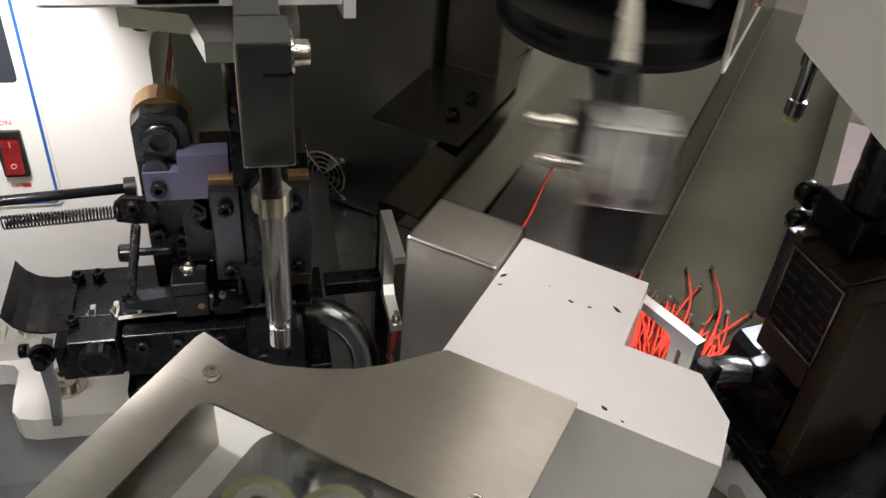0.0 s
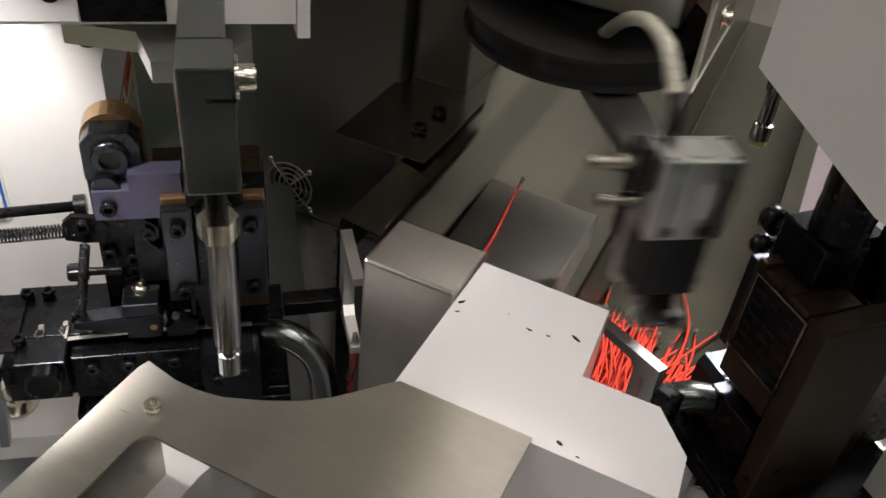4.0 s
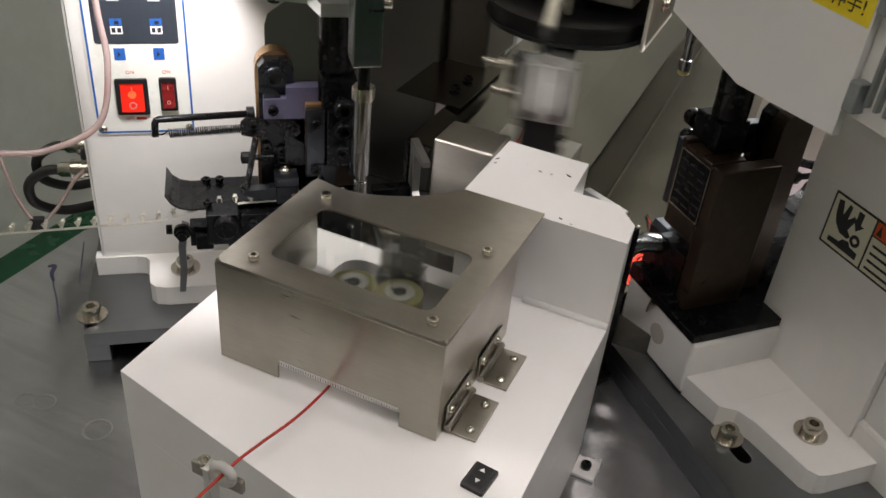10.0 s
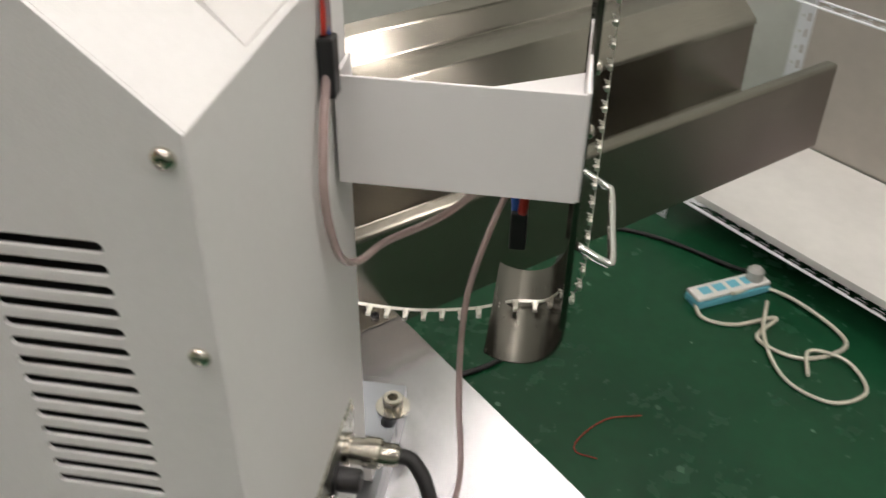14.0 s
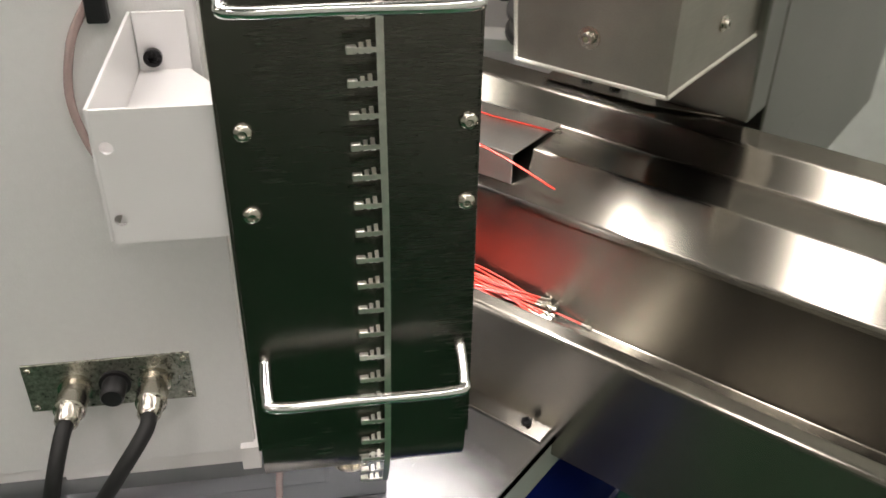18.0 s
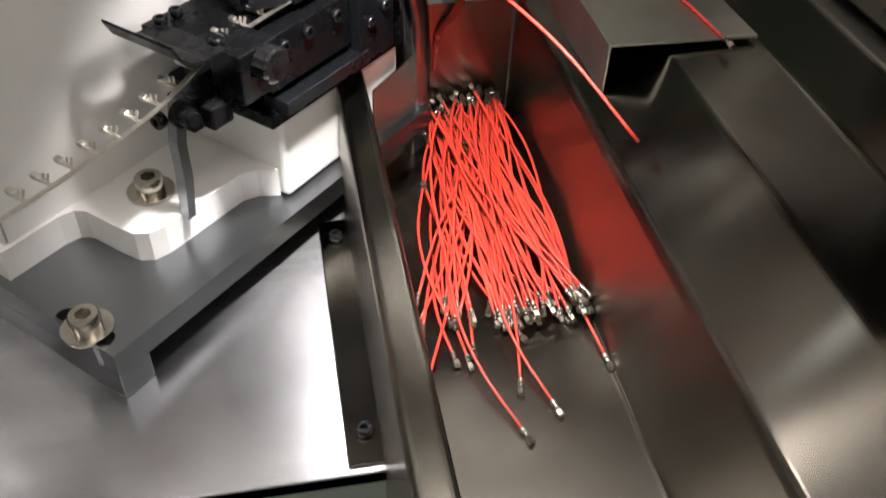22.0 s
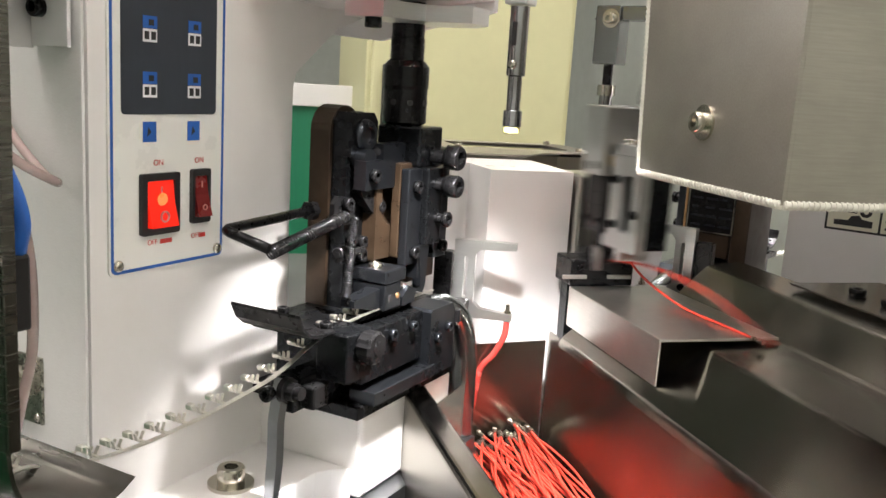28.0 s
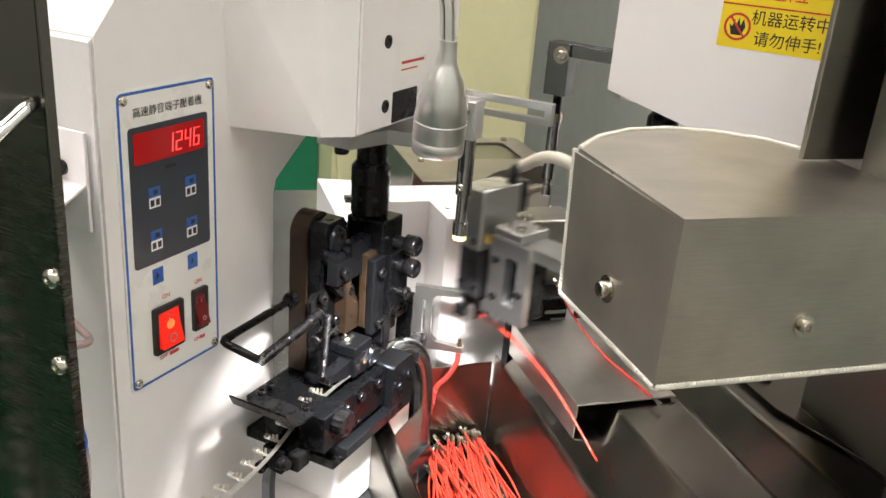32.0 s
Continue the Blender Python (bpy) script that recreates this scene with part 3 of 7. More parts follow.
# dark stainless cabinet that carries the swing unit
cab = thing("steel_cabinet", "tall dark satin stainless control cabinet with a fan", "cabinet", pose(0, 0, 0))
part("body", box(B(), -0.66, -0.228, 0.487, 0.5725, TABLE, 1.55, 0.002), STEEL_DARK, cab)
part("base_ledge", prism(B(), [(-0.232, 0.41), (-0.172, 0.41), (-0.172, 0.50), (-0.19, 0.56), (-0.232, 0.56)], 0.8942, 0.8952), STEEL_Y, cab)
for bx, by in ((-0.1905, 0.4405), (-0.189, 0.4655)):
    bolt(cab, (bx, by, 0.8952), (0, 0, 1), 0.0045, 0.004, BLACK_OX)
part("side_column", box(B(), -0.2275, -0.187, 0.50, 0.5720, 0.894, 1.55, 0.002), STEEL_DARK, cab)
part("upper_panel", box(B(), -0.2275, -0.1615, 0.483, 0.4868, 1.0400, 1.55, 0.0008), STEEL, cab)


def fan_guard(parent, m, r, wire, mat, rings=4, screws=True):
    """A round wire finger guard with its fan behind it, in the plane z = 0 of m, facing +z."""
    fan = part("fan", cyl(B(), (0, 0, -0.004), (0, 0, -0.0005), r * 0.98, seg=28), BLACK, parent, "black cooling fan", m)
    for i in range(rings):
        rr = r * (0.28 + 0.72 * i / (rings - 1))
        bm = B()
        pts = [(rr * math.cos(2 * math.pi * k / 28), rr * math.sin(2 * math.pi * k / 28), wire * 1.6) for k in range(29)]
        part("guard_ring", tube(bm, pts, wire, 6), mat, fan)
    for a in (45, 135):
        ca, sa = math.cos(radians(a)), math.sin(radians(a))
        part("guard_bar", tube(B(), [(-ca * r * 1.28, -sa * r * 1.28, wire), (-ca * r, -sa * r, wire * 2.6), (ca * r, sa * r, wire * 2.6), (ca * r * 1.28, sa * r * 1.28, wire)], wire, 6), mat, fan)
    part("hub", cyl(B(), (0, 0, -0.0004), (0, 0, 0.001), r * 0.25, seg=16), DARK_STEEL, fan)
    for i in range(5):
        a = 2 * math.pi * i / 5
        part("blade", prism(B(), [(r * 0.25 * math.cos(a), r * 0.25 * math.sin(a)), (r * 0.9 * math.cos(a), r * 0.9 * math.sin(a)), (r * 0.9 * math.cos(a + 0.8), r * 0.9 * math.sin(a + 0.8)), (r * 0.25 * math.cos(a + 0.8), r * 0.25 * math.sin(a + 0.8))], -0.0004, 0.0004), DARK_STEEL, fan)
    if screws:
        for a in (45, 135, 225, 315):
            dome_screw(fan, (r * 1.28 * math.cos(radians(a)), r * 1.28 * math.sin(radians(a)), 0.0), (0, 0, 1), r * 0.14)
    return fan


fan_guard(cab, pose(-0.3155, 0.4868, 0.7815, 90, 0, 0), 0.019, 0.0007, STEEL)

# ---- the two crimping presses ----
# in a press's own space: x to the right as one faces its control panel, y into the machine, z up from the table
PRESS_A = pose(-0.342, 0.152, TABLE, 0, 0, 37.5)
PRESS_B = pose(0.1539, 0.4894, TABLE, 0, 0, 226.0)


def rocker(parent, x, z, w, h, lit):
    sw = part("rocker_switch", prism(B(), round_rect(x - w / 2, x + w / 2, z - h / 2, z + h / 2, 0.0012), 0.0490, 0.0515, "xz",
                                     holes=[round_rect(x - w * 0.36, x + w * 0.36, z - h * 0.38, z + h * 0.38, 0.0006)]), BLACK, parent, "lit red rocker switch in a black frame" if lit else "dark red rocker switch in a black frame")
    a, b = z - h * 0.37, z + h * 0.37
    part("rocker", prism(B(), [(0.0462, a), (0.0489, z + h * 0.02), (0.0500, b), (0.0514, b), (0.0514, a)], x - w * 0.35, x + w * 0.35, "yz"), RED_LENS if lit else RED_DULL, sw)
    if lit:
        part("glow", cyl(B(), (x, 0.0486, z + h * 0.08), (x, 0.0483, z + h * 0.08), w * 0.13, seg=14), RED_HOT, sw)
    part("on_mark", box(B(), x - 0.0003, x + 0.0003, 0.0488, 0.0491, z + h * 0.16, z + h * 0.28), PINK_INK, sw)
    bm = prism(B(), circle(x, z - h * 0.2, w * 0.12, 14), 0.0466, 0.0472, "xz", holes=[circle(x, z - h * 0.2, w * 0.085, 14)])
    part("off_mark", bm, PINK_INK, sw)
    return sw


def seven_segment(parent, digit, x, z, w, h, y):
    on = {"1": "bc", "2": "abged", "4": "fgbc", "6": "afgcde"}[digit]
    t = w * 0.17
    seg = {"a": (0, w, h - t, h), "g": (0, w, h / 2 - t / 2, h / 2 + t / 2), "d": (0, w, 0, t), "f": (0, t, h / 2, h), "b": (w - t, w, h / 2, h), "e": (0, t, 0, h / 2), "c": (w - t, w, 0, h / 2)}
    for s in on:
        u0, u1, v0, v1 = seg[s]
        sh = 0.09
        part("digit_segment", prism(B(), [(x + u0 + v0 * sh, z + v0 + 0.0001), (x + u1 + v0 * sh, z + v0 + 0.0001), (x + u1 + v1 * sh, z + v1 - 0.0001), (x + u0 + v1 * sh, z + v1 - 0.0001)], y - 0.0002, y, "xz"), DIGIT, parent)


def control_panel(press):
    """The printed panel on the front of the column."""
    px0, px1, pz0, pz1 = 0.0150, 0.0820, 0.1480, 0.3045
    panel = part("control_panel", prism(B(), round_rect(px0, px1, pz0, pz1, 0.003), 0.0510, 0.0520, "xz"), FILM, press, "white printed control panel with a blue border")
    y = 0.0510
    part("blue_border", prism(B(), round_rect(px0 + 0.001, px1 - 0.001, pz0 + 0.001, pz1 - 0.001, 0.0028), y - 0.00015, y, "xz", holes=[round_rect(px0 + 0.0024, px1 - 0.0024, pz0 + 0.0024, pz1 - 0.0024, 0.002)]), BLUE, panel)
    part("keypad", prism(B(), round_rect(0.0215, 0.0755, 0.2150, 0.2865, 0.002), y - 0.0003, y, "xz"), KEYPAD, panel, "dark membrane keypad")
    part("display", prism(B(), round_rect(0.0245, 0.0725, 0.2680, 0.2835, 0.0008), y - 0.0006, y - 0.0003, "xz"), DISPLAY, panel, "red LED counter display")
    for i, d in enumerate("1246"):
        seven_segment(panel, d, 0.0455 + 0.0062 * i, 0.2705, 0.0044, 0.0095, y - 0.0006)
    for kx in (0.0365, 0.0618):
        for kz in (0.2500, 0.2275):
            part("key", box(B(), kx - 0.0038, kx + 0.0038, y - 0.0005, y - 0.0003, kz, kz + 0.0050), BLUE, panel)
            part("key_label", box(B(), kx - 0.0038, kx + 0.0038, y - 0.0005, y - 0.0003, kz - 0.0055, kz - 0.0002), WHITE_INK, panel)
            for dx in (-0.0018, 0.0018):
                part("key_bar", box(B(), kx + dx - 0.0012, kx + dx + 0.0012, y - 0.0006, y - 0.0005, kz - 0.0045, kz - 0.0012), INK, panel)
            part("key_bar", box(B(), kx - 0.0008, kx + 0.0020, y - 0.0006, y - 0.0005, kz + 0.0012, kz + 0.0036), INK, panel)
        part("blue_square", box(B(), kx - 0.0036, kx + 0.0036, y - 0.0003, y, 0.2035, 0.2120), BLUE, panel)
        part("square_mark", prism(B(), [(kx - 0.0015, 0.2058), (kx + 0.0008, 0.2075), (kx - 0.0008, 0.2098)], y - 0.0004, y - 0.0003, "xz"), INK, panel)
    writing("panel_title", "高速静音端子壓着機", 0.0052, pose(0.0485, y - 0.0001, 0.2930, 90), INK, panel)
    part("counter_caption", box(B(), 0.0440, 0.0520, y - 0.0004, y - 0.0003, 0.2625, 0.2645), INK, panel)
    rocker(panel, 0.0415, 0.1770, 0.0215, 0.0265, True)
    rocker(panel, 0.0655, 0.1785, 0.0115, 0.0245, False)
    for kx, w in ((0.0415, 0.0155), (0.0655, 0.0085)):
        writing("on_caption", "ON", 0.0036, pose(kx, y - 0.0001, 0.1945, 90), RED_INK, panel)
        writing("off_caption", "OFF", 0.0032, pose(kx - w * 0.22, y - 0.0001, 0.1603, 90), RED_INK, panel)
        part("caption_bar", box(B(), kx + w * 0.06, kx + w * 0.5, y - 0.00015, y, 0.1592, 0.1612), RED_INK, panel)
    for bx in (0.0196, 0.0775):
        for bz in (0.1525, 0.3000):
            dome_screw(panel, (bx, y, bz), (0, -1, 0), 0.0026)
    return panel


def build_press(m, group):
    press = thing("crimping_press", "white cast terminal crimping press with control panel and orange motor cover", "crimping press", m, group)
    # column and head in one casting, drawn in the x-z plane, with the throat under the head
    col = [(0.0065, 0.022), (0.1325, 0.022), (0.1325, 0.228), (0.1350, 0.236), (0.1690, 0.2600), (0.2115, 0.2740), (0.2115, 0.372), (0.0440, 0.372), (0.0065, 0.330)]
    part("column", prism(B(), col, 0.0520, 0.1560, "xz"), WHITE_CAST, press, "white painted cast column")
    bm = B()
    box(bm, 0.0090, 0.1300, 0.0545, 0.2040, 0.022, 0.0600, 0.003)
    part("column_base", bm, WHITE_CAST, press)
    # head side plate with cut corners, carrying the sticker
    head = prism(B(), [(-0.0200, 0.2745), (0.0530, 0.2570), (0.1300, 0.2625), (0.1300, 0.372), (-0.0200, 0.372)], 0.2120, 0.2165, "yz")
    part("head_side_plate", head, WHITE, press)
    # the head swells forward from the column to the slide
    bm = B()
    for v in ((0.0960, 0.0519, 0.2740), (0.1600, 0.0519, 0.2700), (0.2115, 0.0519, 0.2730), (0.2115, -0.0200, 0.2800), (0.1060, -0.0200, 0.2800), (0.0960, -0.0060, 0.2790),
              (0.0880, 0.0519, 0.372), (0.2115, 0.0519, 0.372), (0.2115, -0.0200, 0.372), (0.1060, -0.0200, 0.372), (0.0960, -0.0060, 0.372), (0.0940, 0.0519, 0.2750)):
        bm.verts.new(v)
    bmesh.ops.convex_hull(bm, input=bm.verts[:])
    part("head", bm, WHITE_CAST, press, "white cast head over the ram")
    part("slide_cap", box(B(), 0.1065, 0.1400, -0.0216, -0.0201, 0.2812, 0.3720, 0.0006), WHITE, press)
    part("slide_gib", box(B(), 0.1402, 0.1680, -0.0212, -0.0201, 0.2812, 0.2980, 0.0004), BLACK_OX, press)
    rl = part("rating_label", box(B(), 0.1470, 0.1780, -0.0203, -0.0201, 0.3050, 0.3220), FILM, press, "small red-printed label")
    part("label_line", box(B(), 0.1500, 0.1750, -0.0204, -0.0203, 0.3120, 0.3135), RED_INK, rl)
    part("label_line", box(B(), 0.1500, 0.1680, -0.0204, -0.0203, 0.3085, 0.3093), RED_INK, rl)
    for bz in (0.2920, 0.3260):
        bolt(press, (0.1320, -0.0216, bz), (0, -1, 0), 0.0036, 0.0006, BLACK_OX)
    # back cover with ventilation slots
    cov = [(0.0045, 0.038), (0.1275, 0.038), (0.1275, 0.258), (0.1180, 0.2645), (0.1000, 0.2645), (0.1000, 0.3665), (0.0460, 0.3665), (0.0045, 0.3275)]
    slots = [slot_shape(0.0335, 0.0720, 0.1890 + i * 0.00778, 0.0021) for i in range(14)]
    cover_p = part("back_cover", prism(B(), cov, 0.2070, 0.2085, "xz", holes=slots + [circle(0.0595, 0.1070, 0.0225, 28)] + [circle(0.1142, z, 0.0022, 10) for z in (0.2270, 0.2372)]), COVER, press, "pale powder-coated back cover with slots")
    part("cover_side", box(B(), 0.0045, 0.0060, 0.0530, 0.2068, 0.038, 0.3275, 0.0004), COVER, press)
    part("cover_side", box(B(), 0.1260, 0.1275, 0.1565, 0.2068, 0.0600, 0.2640, 0.0004), COVER, press)
    part("cover_top", prism(B(), [(0.0045, 0.3275), (0.0460, 0.3665), (0.1000, 0.3665), (0.1000, 0.3650), (0.0466, 0.3650), (0.0060, 0.3268)], 0.0530, 0.2068, "xz"), COVER, press)
    part("cover_inside", box(B(), 0.0120, 0.1200, 0.1700, 0.1720, 0.05, 0.320), BLACK, press)
    for sx, sz in ((0.0105, 0.3207), (0.0110, 0.2540), (0.0110, 0.1536), (0.1190, 0.1507), (0.0930, 0.2535), (0.0110, 0.0560), (0.1170, 0.0560), (0.0930, 0.3560)):
        dome_screw(cover_p, (sx, 0.2085, sz), (0, 1, 0), 0.0034)
    fan_guard(press, pose(0.0595, 0.2087, 0.1070, -90, 0, 0), 0.0225, 0.0008, FEELER, 5)
    # motor with cooling fins and its orange end cover
    bm = B()
    box(bm, 0.1100, 0.2080, 0.1310, 0.2000, 0.2800, 0.4000, 0.004)
    motor = part("motor", bm, FIN, press, "grey finned cast motor")
    for i in range(9):
        part("fin", box(B(), 0.2080, 0.2150, 0.1400 + i * 0.0062, 0.1422 + i * 0.0062, 0.2830, 0.3980, 0.0005), FIN, motor)
    for fz in (0.2860, 0.3350):
        part("lug", box(B(), 0.2080, 0.2190, 0.1310, 0.1385, fz - 0.008, fz + 0.008, 0.001), FIN, motor)
        part("lug", box(B(), 0.2080, 0.2190, 0.1930, 0.2005, fz - 0.010, fz + 0.010, 0.001), FIN, motor)
    bolt(motor, (0.2152, 0.1580, 0.3190), (1, 0, 0), 0.0055, 0.006, ZINC, 0.001)
    oc, oz = 0.1665, 0.3188
    holes = [circle(oc, oz, 0.0172, 32)] + [circle(oc + dx, oz + dz, 0.0058, 18) for dx, dz in ((0.0250, 0.0225), (0.0250, -0.0255), (-0.0215, -0.0240))] + [circle(oc - 0.0455, oz + dz, 0.0021, 10) for dz in (0.0028, -0.0054)]
    oran = part("orange_cover", prism(B(), [(0.1035, 0.2725), (0.2140, 0.2715), (0.2140, 0.400), (0.1035, 0.400)], 0.2265, 0.2282, "xz", holes=holes), ORANGE, press, "orange powder-coated motor end cover")
    part("cover_wall", box(B(), 0.2125, 0.2140, 0.2010, 0.2264, 0.2715, 0.4000, 0.0004), ORANGE, oran)
    part("cover_wall", box(B(), 0.1035, 0.1050, 0.2010, 0.2264, 0.2725, 0.4000, 0.0004), ORANGE, oran)
    part("cover_wall", box(B(), 0.1051, 0.2124, 0.2010, 0.2264, 0.2720, 0.2735, 0.0004), ORANGE, oran)
    part("rotor_end", lathe(B(), (oc, 0.2005, oz), (oc, 0.3, oz), [(0, 0.0160), (0.010, 0.0160), (0.011, 0.0105), (0.019, 0.0105), (0.020, 0.0090)], 24), BLACK_OX, oran)
    part("cover_inside", box(B(), 0.106, 0.2115, 0.2005, 0.2020, 0.275, 0.398), BLACK, oran)
    # warning label on the column's side
    warn = part("warning_label", prism(B(), round_rect(0.0770, 0.1545, 0.1505, 0.1885, 0.001), 0.1326, 0.1328, "yz"), INK, press, "cream crush-hazard warning label")
    part("label_field", prism(B(), round_rect(0.0785, 0.1120, 0.1520, 0.1870, 0.0006), 0.1328, 0.1329, "yz"), CREAM, warn)
    part("label_field", prism(B(), round_rect(0.1135, 0.1530, 0.1520, 0.1762, 0.0006), 0.1328, 0.1329, "yz"), CREAM, warn)
    part("label_band", prism(B(), round_rect(0.1135, 0.1530, 0.1772, 0.1870, 0.0006), 0.1328, 0.1329, "yz"), ORANGE, warn)
    for shape in ([(0.0815, 0.1840), (0.0855, 0.1850), (0.0880, 0.1760), (0.0905, 0.1850), (0.0930, 0.1845), (0.0925, 0.1750), (0.0960, 0.1790), (0.0985, 0.1775), (0.0950, 0.1690), (0.0985, 0.1660), (0.0970, 0.1635), (0.0900, 0.1640), (0.0845, 0.1690), (0.0825, 0.1750)],
                  [(0.0985, 0.1850), (0.1030, 0.1850), (0.1030, 0.1770), (0.1060, 0.1770), (0.1008, 0.1715), (0.0958, 0.1800), (0.0985, 0.1790)],
                  [(0.0830, 0.1545), (0.1080, 0.1545), (0.1080, 0.1590), (0.1010, 0.1600), (0.0990, 0.1625), (0.0940, 0.1615), (0.0920, 0.1585), (0.0830, 0.1580)]):
        part("pictogram", prism(B(), shape, 0.1329, 0.1330, "yz"), INK, warn)
    part("pictogram", prism(B(), circle(0.1030, 0.1655, 0.0042, 10), 0.1329, 0.1330, "yz", holes=[circle(0.1030, 0.1655, 0.0018, 10)]), INK, warn)
    part("pictogram", prism(B(), [(0.1150, 0.1785), (0.1192, 0.1785), (0.1171, 0.1858)], 0.1329, 0.1330, "yz"), INK, warn)
    writing("label_word", "WARNING", 0.0056, Matrix.Translation((0.1330, 0.1365, 0.1820)) @ Euler((radians(90), 0, radians(90))).to_matrix().to_4x4(), INK, warn)
    for i in range(4):
        part("label_line", box(B(), 0.1329, 0.1330, 0.1160, 0.1500 - 0.004 * (i % 2), 0.1545 + i * 0.0052, 0.1562 + i * 0.0052), INK, warn)
    # yellow sticker on the head's side plate
    st = part("yellow_sticker", prism(B(), [(0.062, 0.3180), (0.122, 0.3180), (0.122, 0.3580), (0.062, 0.3580)], 0.2165, 0.2167, "yz"), YELLOW, press, "yellow danger sticker with black and red print")
    writing("sticker_line", "机器运转中", 0.0085, Matrix.Translation((0.2168, 0.1000, 0.3350)) @ Euler((radians(90), 0, radians(90))).to_matrix().to_4x4(), INK, st)
    writing("sticker_line", "请勿伸手!", 0.0085, Matrix.Translation((0.2168, 0.1000, 0.3240)) @ Euler((radians(90), 0, radians(90))).to_matrix().to_4x4(), INK, st)
    part("sticker_rule", box(B(), 0.2167, 0.2168, 0.062, 0.122, 0.3410, 0.3418), RED_INK, st)
    writing("sticker_head", "危险", 0.011, Matrix.Translation((0.2168, 0.0960, 0.3495)) @ Euler((radians(90), 0, radians(90))).to_matrix().to_4x4(), RED_INK, st)
    part("sticker_ring", prism(B(), circle(0.0720, 0.3295, 0.0075, 24), 0.2167, 0.2168, "yz", holes=[circle(0.0720, 0.3295, 0.0062, 24)]), RED_INK, st)
    part("sticker_palm", prism(B(), [(0.0690, 0.3250), (0.0745, 0.3250), (0.0765, 0.3295), (0.0750, 0.3340), (0.0735, 0.3300), (0.0725, 0.3345), (0.0713, 0.3302), (0.0700, 0.3335), (0.0692, 0.3295), (0.0675, 0.3305)], 0.21672, 0.21682, "yz"), INK, st)
    part("sticker_slash", prism(B(), [(0.0670, 0.3345), (0.0679, 0.3352), (0.0770, 0.3245), (0.0761, 0.3238)], 0.21685, 0.21695, "yz"), RED_INK, st)
    mid = Vector((0.2165, 0.092, 0.316))
    st.matrix_basis = Matrix.Translation(mid) @ Matrix.Diagonal((1.0, 1.22, 1.22, 1.0)) @ Matrix.Translation(-mid)
    control_panel(press)
    # connector plate low on the column's outer side
    cp = part("connector_plate", box(B(), 0.0030, 0.0045, 0.0790, 0.1610, 0.0810, 0.1110, 0.0003), PCB, press, "speckled metal connector plate")
    for cy in (0.1370, 0.0980):
        part("connector", lathe(B(), (0.0030, cy, 0.0950), (-1, cy, 0.0950), [(0, 0.0085), (0.003, 0.0085), (0.003, 0.0068), (0.010, 0.0068), (0.010, 0.0078), (0.018, 0.0078), (0.019, 0.0060), (0.026, 0.0058), (0.028, 0.0040)], 20), ZINC, cp, "nickel round connector")
    part("fuse_cap", lathe(B(), (0.0030, 0.1175, 0.0960), (-1, 0.1175, 0.0960), [(0, 0.0080), (0.002, 0.0080), (0.002, 0.0062), (0.012, 0.0060), (0.013, 0.0050)], 20), BLACK, cp, "black fuse cap")
    for cy in (0.0820, 0.1580):
        for cz in (0.0840, 0.1080):
            dome_screw(cp, (0.0030, cy, cz), (-1, 0, 0), 0.0018)
    # pedestal under the applicator and the two flanged feet
    bm = B()
    box(bm, 0.1140, 0.2060, -0.0115, 0.0740, 0.0275, 0.0722, 0.003, 3)
    prism(bm, [(0.1140, 0.0741), (0.2050, 0.0741), (0.2000, 0.1060), (0.1140, 0.1060)], 0.0275, 0.0440)
    part("pedestal", bm, WHITE_CAST, press, "white painted cast pedestal")
    part("front_foot", prism(B(), [(0.0, 0.0600), (0.0, 0.0500), (0.0300, 0.0500), (0.0370, 0.0480), (0.0400, 0.0430), (0.0405, 0.0240), (0.0415, 0.0140), (0.0455, 0.0088), (0.0530, 0.0068), (0.1000, 0.0060), (0.1075, 0.0020), (0.1138, -0.0060), (0.1138, 0.0600)], 0.0270, 0.0430), WHITE_CAST, press)
    part("back_foot", prism(B(), [(0.1140, 0.1061), (0.2000, 0.1061), (0.1900, 0.1130), (0.1850, 0.1260), (0.1790, 0.1700), (0.1750, 0.1765), (0.1680, 0.1785), (0.1140, 0.1800)], 0.0270, 0.0440), WHITE_CAST, press)
    part("pedestal_eye", cyl(B(), (0.2060, 0.0350, 0.052), (0.2066, 0.0350, 0.052), 0.0080, seg=20), GREY_BOARD, press)
    bolt(press, (0.0667, 0.0300, 0.0430), (0, 0, 1), 0.0066, 0.0075, ZINC, 0.0018)
    bolt(press, (0.1554, 0.1449, 0.0440), (0, 0, 1), 0.0066, 0.0075, ZINC, 0.0018)
    return press


def build_plate(m, group):
    pl = thing("mounting_plate", "ground steel mounting plate on side rails under the press", "mounting plate", m, group)
    part("plate", prism(B(), [(-0.0045, -0.0205), (0.2250, -0.0205), (0.2250, 0.2450), (-0.0045, 0.2450)], 0.0150, 0.0268, holes=[[(y - 0.004, x - 0.012) for x, y in slot_shape(-0.002, 0.030, 0.004, 0.0052)], [(y + 0.1979, x + 0.1191) for x, y in slot_shape(-0.010, 0.024, 0.0, 0.0052)]]), PLATE_STEEL, pl)
    part("rail", box(B(), -0.0045, 0.0120, -0.0200, 0.2445, 0.0, 0.0148, 0.0006), PLATE_STEEL, pl)
    part("rail", box(B(), 0.2085, 0.2250, -0.0200, 0.2445, 0.0, 0.0148, 0.0006), PLATE_STEEL, pl)
    for bx, by in ((0.0, 0.0), (0.1979, 0.1191)):
        bolt(pl, (bx, by, 0.0268), (0, 0, 1), 0.0066, 0.0075, ZINC, 0.0018)
    return pl


